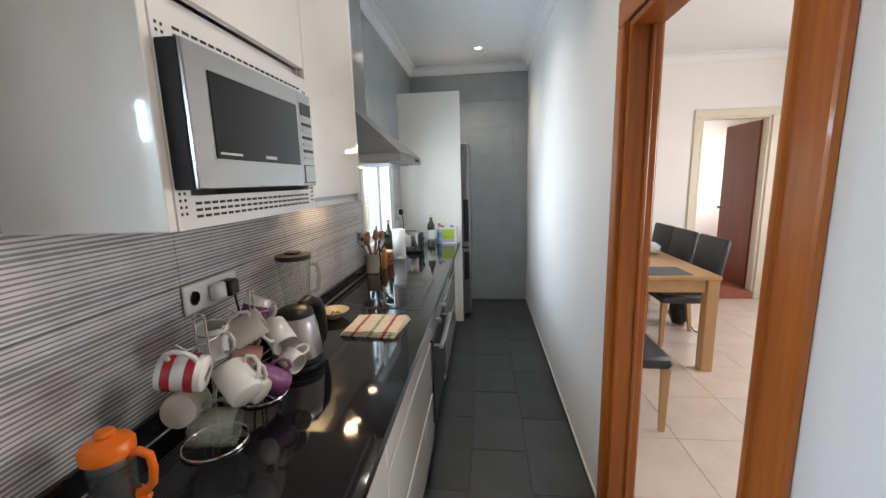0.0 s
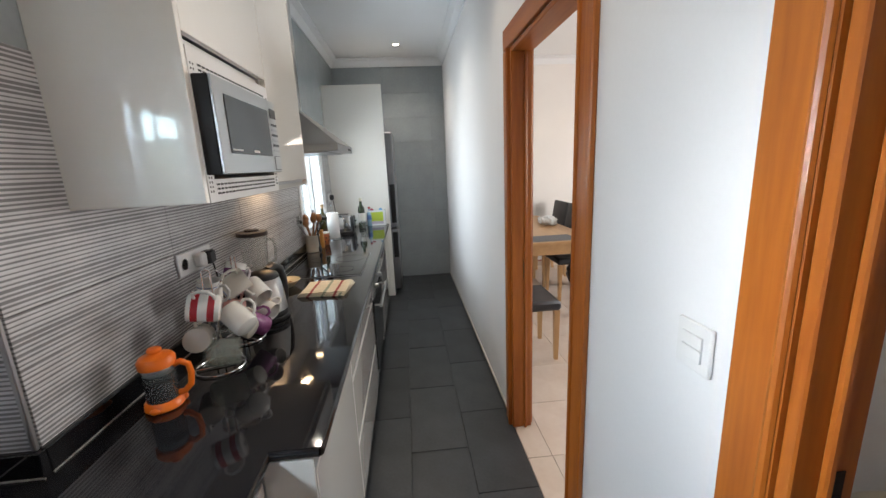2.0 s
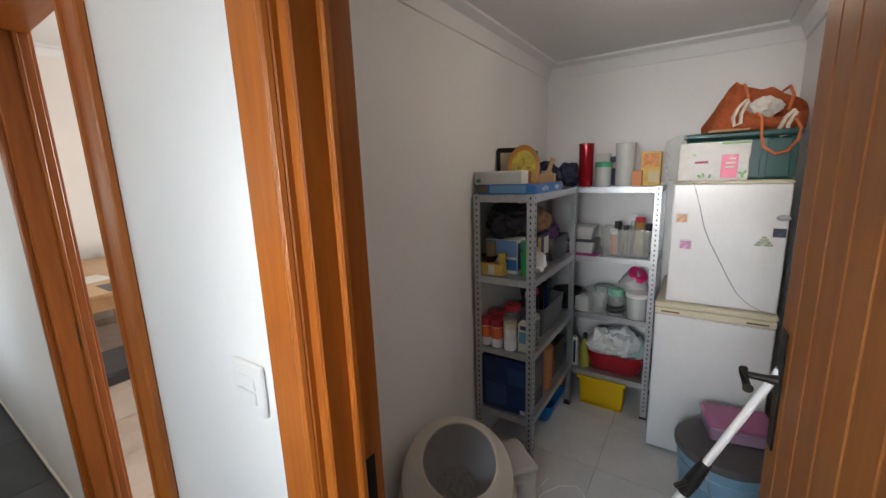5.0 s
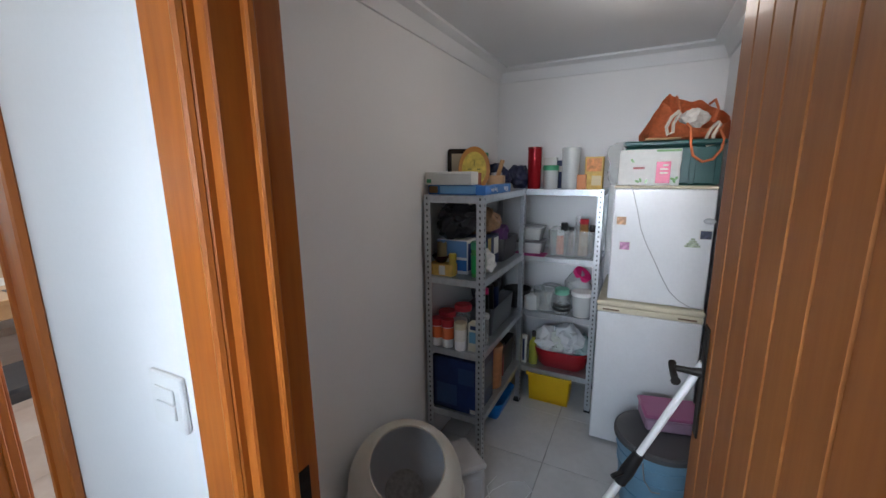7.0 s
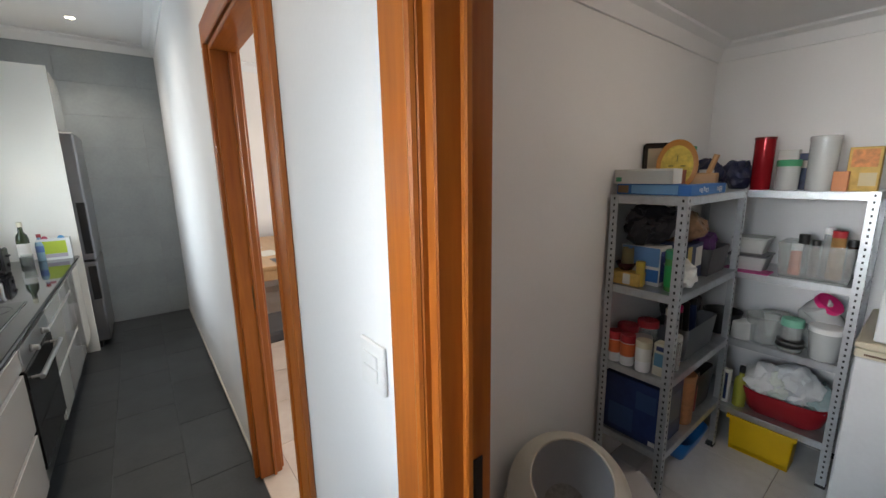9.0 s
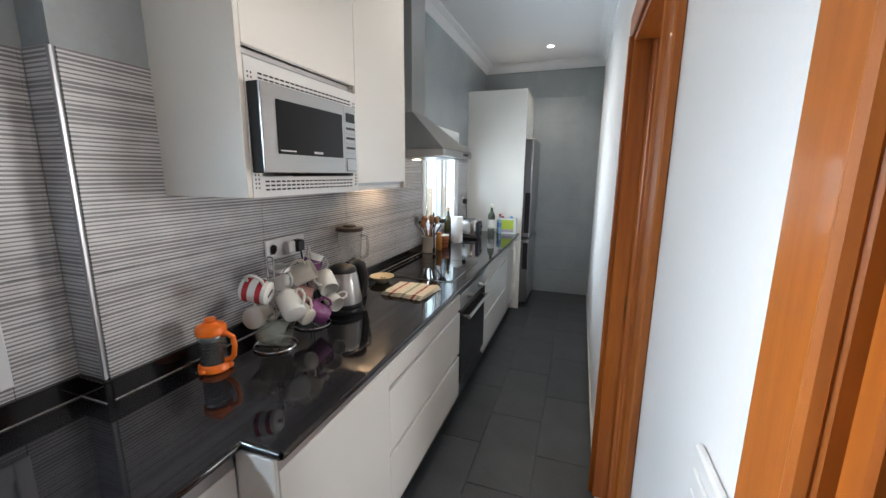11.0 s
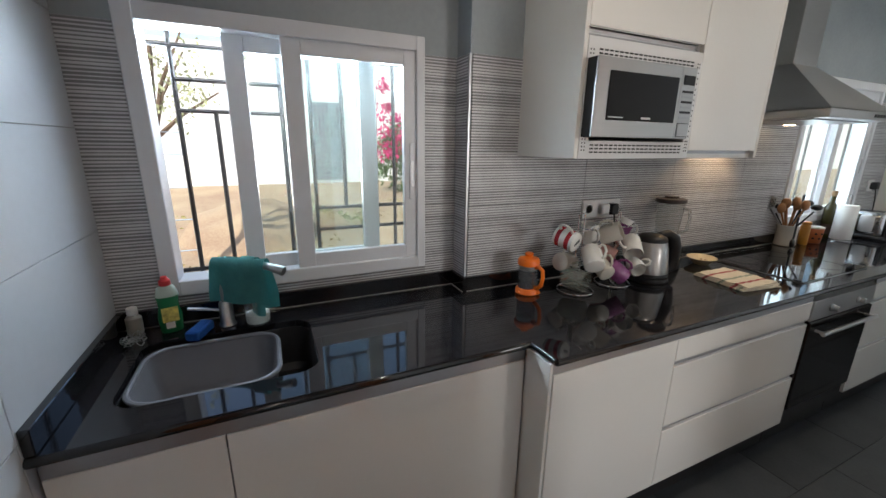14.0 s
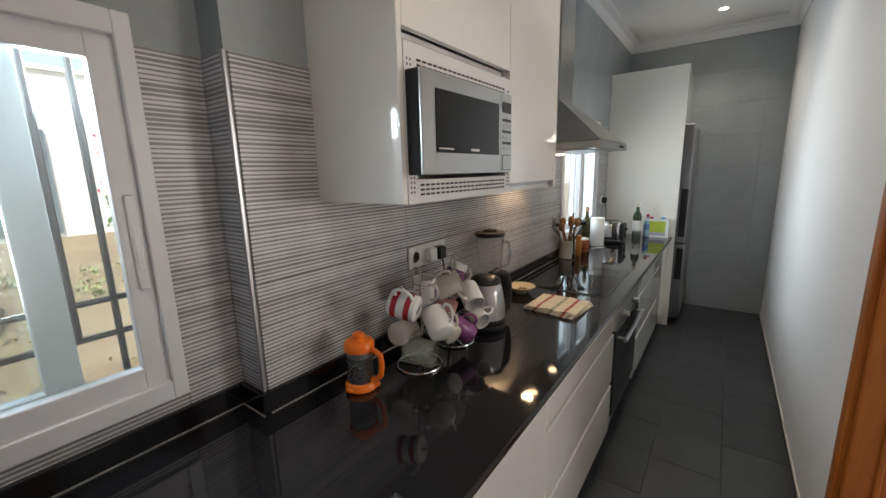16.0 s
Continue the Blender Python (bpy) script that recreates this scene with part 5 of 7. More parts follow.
part("clear_shoulder", lathe(bmesh.new(), [(0.0365, 0.138), (0.0370, 0.142), (0.029, 0.172), (0.0145, 0.182)], 26, m=Matrix.Diagonal((1, 0.64, 1, 1)), closed=False), plain("pale_plastic", (0.45, 0.55, 0.48), 0.2), bo)
part("cap", lathe(bmesh.new(), [(0.015, 0.178), (0.019, 0.181), (0.019, 0.197), (0.012, 0.203), (0.010, 0.212)], 22), plain("red_plastic", (0.52, 0.03, 0.03), 0.35), bo, "red cap")
part("paper_label", boxes((-0.026, -0.0265, 0.045, 0.026, -0.0245, 0.100), bevel=0.0005), plain("yellow_label", (0.55, 0.50, 0.12), 0.5, vary=0.5, scale=60), bo, "yellow and white printed label", smooth=False)
part("price_patch", boxes((-0.018, -0.0275, 0.020, 0.010, -0.0255, 0.044), bevel=0.0005), LABEL, bo, smooth=False)
sg = thing("sponge", (-1.345, -0.935, CT + 0.001), "blue washing-up sponge beside the sink", "sponge", turn=70)
bm = boxes((-0.022, -0.050, 0, 0.022, 0.050, 0.032), bevel=0.006)
part("block", bm, material("blue_sponge", (0.004, 0.065, 0.27), 0.9, vary=0.2, scale=60, fine=240, bump=0.5), sg)
jr = thing("soap_jar", (-1.375, -0.765, CT + 0.001), "clear jar part filled with white powder", "jar")
part("jar", lathe(bmesh.new(), [(0.038, 0), (0.041, 0.004), (0.041, 0.095), (0.034, 0.108), (0.034, 0.122), (0.032, 0.122), (0.032, 0.108), (0.0385, 0.094), (0.0385, 0.006)], 26), GLASS, jr)
part("powder", lathe(bmesh.new(), [(0.036, 0.0065), (0.0382, 0.008), (0.0382, 0.036), (0.02, 0.042)], 24), plain("white_powder", (0.75, 0.75, 0.73), 0.9), jr)
sb = thing("small_bottle", (-1.435, -1.125, CT + 0.001), "small clear bottle with a white cap", "bottle")
part("body", lathe(bmesh.new(), [(0.020, 0), (0.022, 0.004), (0.022, 0.055), (0.012, 0.066)], 20), plain("murky_plastic", (0.30, 0.29, 0.25), 0.3), sb)
part("cap", lathe(bmesh.new(), [(0.014, 0.066), (0.015, 0.068), (0.015, 0.088), (0.013, 0.090)], 18), WHITE_PLASTIC, sb)
ws = thing("wire_scourer", (-1.345, -1.105, CT + 0.016), "tangled steel wire scourer in the corner", "scourer")
bm = bmesh.new()
for i in range(26):
    c = Vector((random.uniform(-0.025, 0.025), random.uniform(-0.03, 0.03), random.uniform(-0.004, 0.012)))
    q = Euler((random.uniform(0, 3), random.uniform(0, 3), random.uniform(0, 3))).to_matrix()
    tube(bm, [c + q @ Vector(p) for p in arc((0, 0, 0), random.uniform(0.006, 0.013), 0, 330, 10)], 0.0009, 4)
part("wire", bm, STEEL, ws)

# light switch
lsw = thing("light_switch", (-0.0005, -0.148, 1.138), "white double light switch on the white wall", "light switch")
part("cover_plate", boxes((-0.010, -0.044, -0.048, 0.0, 0.044, 0.048), bevel=0.003), WHITE_PLASTIC, lsw)
for z0, z1 in ((0.001, 0.026), (-0.026, -0.001)):
    part("rocker", boxes((-0.014, -0.026, z0, -0.0095, 0.026, z1), bevel=0.0015), WHITE_PLASTIC, lsw)

# ---- pantry ----
def shelf_unit(at, turn, w, d, levels, h, label):
    """Slotted galvanised shelving: four angle posts and trays; long side along local x, front at -y."""
    e = thing("shelf_unit", at, label, "shelving", "pantry shelving", turn)
    for x, sx in ((0, 1), (w, -1)):
        for y, sy in ((0, 1), (d, -1)):
            p = part("post", boxes((x, y, 0, x + 0.034 * sx, y + 0.0018 * sy, h), (x, y + 0.0018 * sy, 0, x + 0.0018 * sx, y + 0.034 * sy, h)), GALV, e, smooth=False)
            bm = bmesh.new()
            z = 0.05
            while z < h - 0.02:
                yo = y - 0.0006 * sy
                box(bm, x + 0.013 * sx, min(yo, yo + 0.0005 * sy), z, x + 0.020 * sx, max(yo, yo + 0.0005 * sy), z + 0.011)
                xo = x - 0.0006 * sx
                box(bm, min(xo, xo + 0.0005 * sx), y + 0.013 * sy, z, max(xo, xo + 0.0005 * sx), y + 0.020 * sy, z + 0.011)
                z += 0.028
            part("perforation", bm, DARK, p, smooth=False)
            part("foot", boxes((x - 0.002 * sx, y - 0.002 * sy, 0, x + 0.036 * sx, y + 0.036 * sy, 0.014)), BLACK_PLASTIC, e, smooth=False)
    for z in levels:
        part("tray", boxes((0.003, 0.003, z - 0.004, w - 0.003, d - 0.003, z), (0.003, 0.0022, z - 0.034, w - 0.003, 0.0042, z - 0.0045), (0.003, d - 0.0042, z - 0.034, w - 0.003, d - 0.0022, z - 0.0045), (0.0022, 0.006, z - 0.034, 0.0042, d - 0.006, z - 0.0045), (w - 0.0042, 0.006, z - 0.034, w - 0.0022, d - 0.006, z - 0.0045)), GALV, e, smooth=False)
    return e


AZ = (0.278, 0.622, 0.991, 1.386)
BZ = (0.225, 0.612, 0.975, 1.384)
shelf_unit((1.314, -0.172, 0), 0, 0.70, 0.305, AZ, 1.389, "galvanised slotted shelving along the pantry wall, crowded")
shelf_unit((2.050, 0.13, 0), -90, 0.735, 0.34, BZ, 1.387, "galvanised slotted shelving at the pantry back wall, crowded")


def carton(name, at, size, mat, label, category="box", turn=0, panels=(), tilt=0):
    """Closed carton with flaps and printed panels (face, u0, v0, u1, v1, material)."""
    e = thing(name, at, label, category, turn=turn)
    x, y, z = size
    part("carton", boxes((-x / 2, -y / 2, 0, x / 2, y / 2, z), bevel=0.002), mat, e, smooth=False)
    for f, u0, v0, u1, v1, pm in panels:
        b = (-x / 2 - 0.0008, -y / 2 + u0 * y, v0 * z, -x / 2 - 0.0001, -y / 2 + u1 * y, v1 * z) if f == "x" else (-x / 2 + u0 * x, -y / 2 - 0.0008, v0 * z, -x / 2 + u1 * x, -y / 2 - 0.0001, v1 * z)
        part("printed_panel", boxes(b), pm, e, smooth=False)
    return e


def pot(name, at, r, h, body, lid, label, category="container", lid_h=0.02, flare=1.0, tag=None, seg=22):
    e = thing(name, at, label, category)
    part("body", lathe(bmesh.new(), [(r * 0.9, 0), (r * 0.95, 0.004), (r * flare, h - 0.004), (r * flare, h), (r * flare - 0.003, h), (r * 0.9, 0.008)], seg), body, e)
    if lid:
        rr = r * flare * 1.04
        part("lid", lathe(bmesh.new(), [(rr, h - lid_h * 0.5), (rr, h + lid_h * 0.35), (rr * 0.94, h + lid_h * 0.5), (rr * 0.3, h + lid_h * 0.55)], seg), lid, e)
    if tag:
        z0, z1, m_ = tag
        k = lambda z: r * (0.95 + (flare - 0.95) * z / h) + 0.0012
        part("paper_label", lathe(bmesh.new(), [(k(z0), z0), (k(z1), z1)], seg, closed=False), m_, e)
    return e


def tub(name, at, size, mat, label, category="container", turn=0, lid=None, r=0.02, wall=0.003, flare=0.012):
    e = thing(name, at, label, category, turn=turn)
    x, y, z = size
    part("tub", basin(bmesh.new(), -x / 2, -y / 2, x / 2, y / 2, 0, z, r, wall, flare), mat, e)
    if lid:
        part("lid", boxes((-x / 2 - 0.004, -y / 2 - 0.004, z + 0.0005, x / 2 + 0.004, y / 2 + 0.004, z + 0.012), bevel=0.004), lid, e)
    return e


KRAFT, BLUEBOX = plain("brown_card", (0.36, 0.23, 0.12), 0.8), plain("blue_card", (0.035, 0.16, 0.45), 0.5)
WHITEBOX = plain("white_card", (0.66, 0.66, 0.62), 0.6)
NAVY = plain("navy_card", (0.012, 0.025, 0.09), 0.35, vary=0.3, scale=14)
REDP, GREENP = plain("red_tin", (0.36, 0.012, 0.02), 0.2, metal=0.4), plain("green_lid", (0.05, 0.30, 0.14), 0.4)
CLOUDY = thin_glass("cloudy_plastic", (0.88, 0.90, 0.90), 0.55, (0.80, 0.82, 0.81), 0.1)
CLEARP = thin_glass("clear_plastic", (0.90, 0.92, 0.92), 0.22, (0.82, 0.84, 0.83), 0.06)
YELLOW = plain("yellow_plastic", (0.68, 0.42, 0.004), 0.35)
PINKP = plain("magenta_plastic", (0.75, 0.03, 0.20), 0.35)
TAN = plain("tan_card", (0.62, 0.40, 0.10), 0.6, vary=0.25, scale=25)
BLACKBAG = material("black_plastic_bag", (0.02, 0.018, 0.022), 0.35, vary=0.4, scale=12, bump=0.3)
AMBER = plain("amber_liquid", (0.36, 0.20, 0.08), 0.15)
ORLABEL = plain("orange_label", (0.72, 0.16, 0.05), 0.5)


def bag(name, at, size, mat, label, category="bag", seed=0.0, amount=0.03, turn=0):
    e = thing(name, at, label, category, turn=turn)
    bm = blob(bmesh.new(), (0, 0, size[2] * 0.5), (size[0] / 2, size[1] / 2, size[2] / 2), 4)
    crumple(bm, amount, 16.0, seed)
    crumple(bm, amount * 0.4, 45.0, seed + 3)
    for v in bm.verts:
        v.co.z = max(0.001, v.co.z)
    part("crumpled_bag", bm, mat, e)
    return e


# top of the side shelving
z = AZ[3] + 0.001
cling = carton("cling_film_box", (1.425, -0.118, z), (0.055, 0.10, 0.040), BLUEBOX, "long blue cling film box lying on the shelf edge", turn=0)
for o in list(cling.children):
    bpy.data.objects.remove(o)
part("carton", boxes((-0.075, -0.048, 0, 0.30, 0.0, 0.042), bevel=0.002), BLUEBOX, cling, smooth=False)
part("end_panel", boxes((0.3003, -0.047, 0.001, 0.303, -0.001, 0.041)), WHITEBOX, cling, smooth=False)
carton("cling_film_box", (1.40, 0.01, z), (0.055, 0.26, 0.045), BLUEBOX, "long blue and white cling film box", panels=(("x", 0.02, 0.1, 0.75, 0.9, plain("pale_blue_print", (0.20, 0.42, 0.66), 0.5)), ("x", 0.80, 0.15, 0.98, 0.85, KRAFT)))


def words(parent, text, size, m, mat, name="lettering"):
    cu = bpy.data.curves.new(name, "FONT")
    cu.body, cu.size, cu.extrude = text, size, 0.0002
    cu.align_x, cu.align_y = "CENTER", "CENTER"
    cu.materials.append(mat)
    o = new(name, cu)
    o.parent = parent
    o.matrix_local = m
    return o


words(cling, "Cling film", 0.026, pose(0.05, -0.0490, 0.020, 90, 180, 0), plain("white_ink", (0.8, 0.8, 0.8), 0.5))
words(cling, "60m", 0.036, pose(0.22, -0.0490, 0.020, 90, 180, 0), plain("white_ink", (0.8, 0.8, 0.8), 0.5))
bx = carton("foil_box", (1.385, 0.02, z + 0.046), (0.085, 0.24, 0.060), WHITEBOX, "open white cardboard box on top of the cling film", panels=(("x", 0.86, 0.15, 0.96, 0.45, GREENP),))
part("flap", boxes((-0.050, -0.118, 0.058, 0.010, 0.06, 0.0605), bevel=0.0008, ), WHITEBOX, bx, smooth=False).rotation_euler = (0, radians(-8), 0)
tr = thing("serving_tray", (1.64, 0.065, z), "dark tray with a fruit picture standing on edge", "tray", turn=-55)
part("tray", boxes((-0.09, 0.0, 0, 0.09, 0.012, 0.225), bevel=0.01), plain("black_lacquer", (0.02, 0.015, 0.012), 0.25), tr)
part("picture", boxes((-0.07, -0.0015, 0.03, 0.07, -0.0002, 0.20)), plain("cream_print", (0.50, 0.42, 0.28), 0.5), tr, smooth=False)
pl = thing("fruit_plate", (1.615, 0.00, z + 0.118), "oval plate painted with a yellow fruit, standing on edge", "plate", turn=-58)
fm = pose(0, 0, 0, 90, 0, 0) @ Matrix.Diagonal((0.72, 1.0, 1, 1))
part("plate", lathe(bmesh.new(), [(0.095, 0), (0.116, 0.010), (0.114, 0.014), (0.090, 0.006)], 32, m=fm), plain("orange_rim", (0.50, 0.22, 0.05), 0.3), pl)
part("painted_fruit", lathe(bmesh.new(), [(0.090, 0.0068), (0.02, 0.0075)], 30, m=fm), plain("yellow_fruit", (0.60, 0.46, 0.09), 0.3, vary=0.3, scale=30), pl)
for a in range(0, 360, 45):
    part("painted_seed", boxes((-0.003, 0.02, 0.0078, 0.003, 0.045, 0.0085)), plain("olive_paint", (0.20, 0.18, 0.04), 0.4), pl, smooth=False).matrix_local = fm @ pose(0, 0, 0, 0, 0, a)
pot("storage_canister", (1.80, 0.05, z), 0.055, 0.20, CLOUDY, GREENP, "cloudy plastic canister with a green lid")
kb = thing("knife_block", (1.72, -0.085, z), "wooden block of pale wood-handled knives", "knife block", turn=10)
bm = boxes((-0.035, -0.045, 0, 0.035, 0.045, 0.085), bevel=0.004)
part("block", bm, BEECH_Z, kb, smooth=False)
for i in range(3):
    part("knife_handle", tube(bmesh.new(), [(-0.018 + i * 0.018, -0.01, 0.085), (-0.022 + i * 0.020, -0.035, 0.165)], 0.009, 8), BEECH_Z, kb)
pot("small_jar", (1.83, -0.05, z), 0.03, 0.09, CLEARP, CLOUDY, "small clear jar with a glass stopper")
pot("orange_tumbler", (1.56, -0.03, z), 0.032, 0.10, plain("smoky_red_plastic", (0.32, 0.12, 0.08), 0.2), None, "small reddish smoky plastic tumbler", "tumbler")
bag("black_bag", (1.93, -0.02, z), (0.14, 0.15, 0.15), plain("dark_blue_bag", (0.015, 0.02, 0.06), 0.4, vary=0.4, scale=20), "dark blue crumpled packet", seed=2.2)

# second shelf
z = AZ[2] + 0.001
bag("black_bag", (1.50, 0.03, z + 0.172), (0.30, 0.20, 0.17), BLACKBAG, "crumpled black and silver bag on top of boxes", seed=7.0, amount=0.045)
bag("brown_bag", (1.68, -0.03, z + 0.165), (0.22, 0.18, 0.14), plain("brown_wrapper", (0.22, 0.13, 0.07), 0.5, vary=0.5, scale=25), "crumpled brown paper wrapper", seed=9.0)
carton("blue_box", (1.46, 0.03, z), (0.11, 0.17, 0.17), WHITEBOX, "white and blue cardboard packet", panels=(("x", 0.02, 0.5, 0.98, 0.98, plain("sky_card", (0.12, 0.26, 0.5), 0.5)), ("x", 0.02, 0.1, 0.4, 0.42, BLUEBOX), ("y", 0.05, 0.1, 0.95, 0.9, plain("deep_blue_card", (0.03, 0.05, 0.2), 0.4))))
carton("dark_box", (1.65, -0.02, z), (0.18, 0.16, 0.165), NAVY, "dark blue and white packet on the shelf", panels=(("y", 0.55, 0.35, 0.95, 0.9, WHITEBOX), ("y", 0.05, 0.5, 0.3, 0.95, plain("gold_print", (0.5, 0.4, 0.12), 0.4))))
tub("grey_basket", (1.86, -0.04, z), (0.26, 0.20, 0.13), plain("dark_grey_plastic", (0.055, 0.055, 0.06), 0.4), "dark grey plastic basket with packets", "basket")
bag("purple_packet", (1.86, -0.02, z + 0.05), (0.20, 0.16, 0.17), plain("purple_foil", (0.08, 0.03, 0.12), 0.3, vary=0.5, scale=20), "purple foil packet in the basket", seed=12.0)
pot("sauce_bottle", (1.400, -0.115, z), 0.036, 0.155, plain("green_sauce_plastic", (0.10, 0.32, 0.10), 0.25), GREENP, "squeezy bottle with a green cap and label", "bottle", 0.035, tag=(0.02, 0.11, plain("bright_green_label", (0.02, 0.35, 0.08), 0.4)))
pot("spice_jar", (1.362, 0.005, z), 0.018, 0.10, plain("mustard_jar", (0.50, 0.36, 0.06), 0.4), plain("yellow_lid", (0.55, 0.42, 0.05), 0.4), "slim yellow spice jar", "jar")
bo2 = thing("stacked_bowl", (1.375, 0.075, z + 0.060), "small dark red bowl on a packet", "bowl")
part("bowl", lathe(bmesh.new(), [(0.022, 0), (0.026, 0.003), (0.046, 0.034), (0.044, 0.036), (0.022, 0.006)], 24), plain("maroon_glaze", (0.05, 0.008, 0.012), 0.2), bo2)
pot("wooden_cup", (1.385, 0.075, z + 0.074), 0.028, 0.085, plain("olive_brown_cup", (0.24, 0.19, 0.09), 0.5), None, "olive brown cup stacked in the bowl", "cup", flare=0.85)
carton("tin_packet", (1.365, 0.060, z), (0.06, 0.13, 0.058), TAN, "low tan packet with a white label", panels=(("x", 0.3, 0.1, 0.55, 0.9, WHITEBOX),))
bag("white_bag", (1.47, -0.12, z), (0.11, 0.09, 0.12), plain("white_thin_plastic", (0.66, 0.66, 0.64), 0.35), "white plastic bag tied on a tub", seed=4.0)

# third shelf
z = AZ[1] + 0.001
for y in (0.088, 0.028):
    tagged(pot("spice_tub", (1.350, y, z), 0.031, 0.125, WHITE_PLASTIC, plain("red_lid", (0.42, 0.02, 0.03), 0.4), "white plastic tub with a red lid and orange label", lid_h=0.035, tag=(0.045, 0.105, ORLABEL)), group="red lidded tubs")
pot("cream_lid_tub", (1.345, -0.045, z), 0.032, 0.125, WHITE_PLASTIC, plain("cream_lid", (0.62, 0.56, 0.38), 0.4), "white tub with a cream lid and printed label", lid_h=0.03, tag=(0.05, 0.11, LABEL))
carton("cereal_carton", (1.365, -0.115, z), (0.05, 0.055, 0.145), plain("cream_carton", (0.55, 0.52, 0.40), 0.6), "narrow cream and blue carton", panels=(("x", 0.1, 0.3, 0.9, 0.7, plain("teal_print", (0.10, 0.24, 0.34), 0.5)), ("x", 0.2, 0.78, 0.8, 0.92, NAVY)))
pot("glass_jar", (1.45, -0.125, z), 0.030, 0.150, CLEARP, CLOUDY, "clear plastic jar at the shelf edge", "jar")
pot("glass_jar", (1.45, 0.08, z), 0.045, 0.135, CLEARP, plain("red_lid", (0.42, 0.02, 0.03), 0.4), "clear jar with a red lid", "jar", 0.03)
pot("glass_jar", (1.52, 0.02, z), 0.045, 0.155, CLEARP, plain("red_lid", (0.42, 0.02, 0.03), 0.4), "clear jar with a red lid behind the tubs", "jar", 0.03)
pot("glass_jar", (1.43, 0.0, z), 0.040, 0.11, plain("amber_jar", (0.30, 0.06, 0.03), 0.3), CLOUDY, "jar of dark red contents", "jar", 0.02)
tub("tool_box", (1.72, -0.06, z), (0.36, 0.17, 0.155), plain("slate_plastic", (0.07, 0.075, 0.085), 0.4), "dark grey open box with bottles", "box")
for i, (x, m_, c_) in enumerate(((1.58, plain("smoky_bottle", (0.10, 0.09, 0.09), 0.2), plain("pale_cap", (0.5, 0.48, 0.42), 0.4)), (1.66, BLACK_PLASTIC, PINKP), (1.74, BLACK_PLASTIC, BLACK_PLASTIC), (1.83, NAVY, BLACK_PLASTIC))):
    pot("cleaning_bottle", (x, -0.05, z + 0.013), 0.030, 0.20, m_, c_, "dark bottle standing in the grey box", "bottle", 0.03, 0.7)
bag("black_bag", (1.88, 0.02, z + 0.001), (0.18, 0.16, 0.28), BLACKBAG, "black bag at the end of the shelf", seed=15.0)

# bottom shelf
z = AZ[0] + 0.001
carton("appliance_box", (1.445, -0.015, z - 0.0), (0.225, 0.255, 0.285), NAVY, "dark blue appliance box with printed pictures", panels=(("x", 0.45, 0.10, 0.9, 0.5, plain("blue_picture", (0.03, 0.06, 0.14), 0.3)), ("x", 0.08, 0.55, 0.42, 0.85, plain("blue_picture", (0.03, 0.06, 0.14), 0.3)), ("x", 0.05, 0.02, 0.16, 0.10, WHITEBOX), ("y", 0.1, 0.3, 0.9, 0.8, plain("blue_picture", (0.03, 0.06, 0.14), 0.3))))
pot("brown_canister", (1.655, -0.105, z), 0.055, 0.235, plain("terracotta_card", (0.40, 0.16, 0.06), 0.55, vary=0.2, scale=40), plain("wood_lid", (0.36, 0.16, 0.07), 0.5), "tall orange brown canister with a lid", "canister", 0.03)
tub("crate", (1.84, -0.03, z), (0.26, 0.22, 0.20), BLACK_PLASTIC, "black crate with a red bottle", "crate")
pot("red_bottle", (1.76, -0.11, z + 0.013), 0.028, 0.20, plain("dark_red_bottle", (0.25, 0.02, 0.02), 0.3), BLACK_PLASTIC, "small dark red bottle", "bottle")
tub("blue_basin", (1.84, -0.02, 0.001), (0.30, 0.26, 0.12), plain("bright_blue_plastic", (0.01, 0.16, 0.48), 0.35), "blue plastic basin under the shelving", "basin", r=0.05, flare=0.03)

# back shelving, top
z = BZ[3] + 0.001
pot("red_tin", (2.125, -0.190, z), 0.042, 0.245, REDP, plain("tin_rim", (0.3, 0.05, 0.05), 0.2, metal=0.6), "tall metallic red tin", "tin", 0.012)
pot("green_lid_jar", (2.125, -0.290, z), 0.045, 0.125, CLOUDY, GREENP, "clear jar with a green screw lid", "jar", 0.03)
carton("blue_packet", (2.24, -0.345, z), (0.06, 0.075, 0.17), NAVY, "dark blue packet with pale letters", panels=(("x", 0.05, 0.6, 0.95, 0.8, plain("cream_print2", (0.5, 0.45, 0.4), 0.5)),))
carton("white_packet", (2.26, -0.260, z), (0.05, 0.08, 0.19), WHITEBOX, "white foil packet behind the jar")
pot("storage_canister", (2.125, -0.405, z), 0.052, 0.230, CLOUDY, CLOUDY, "tall cloudy plastic canister", lid_h=0.02)
carton("tea_box", (2.15, -0.535, z), (0.06, 0.10, 0.185), TAN, "orange and yellow tea carton", panels=(("x", 0.1, 0.55, 0.9, 0.95, plain("orange_print", (0.62, 0.25, 0.07), 0.5, vary=0.4, scale=30)), ("x", 0.08, 0.12, 0.6, 0.42, plain("cream_print3", (0.62, 0.52, 0.3), 0.5))))
carton("tea_box", (2.09, -0.475, z), (0.03, 0.05, 0.085), plain("orange_card", (0.62, 0.24, 0.09), 0.5), "small orange packet in front of the tea carton")
bag("black_bag", (2.16, -0.09, z), (0.14, 0.13, 0.15), plain("dark_blue_bag", (0.015, 0.02, 0.06), 0.4, vary=0.4, scale=20), "dark blue packet behind the red tin", seed=21.0)
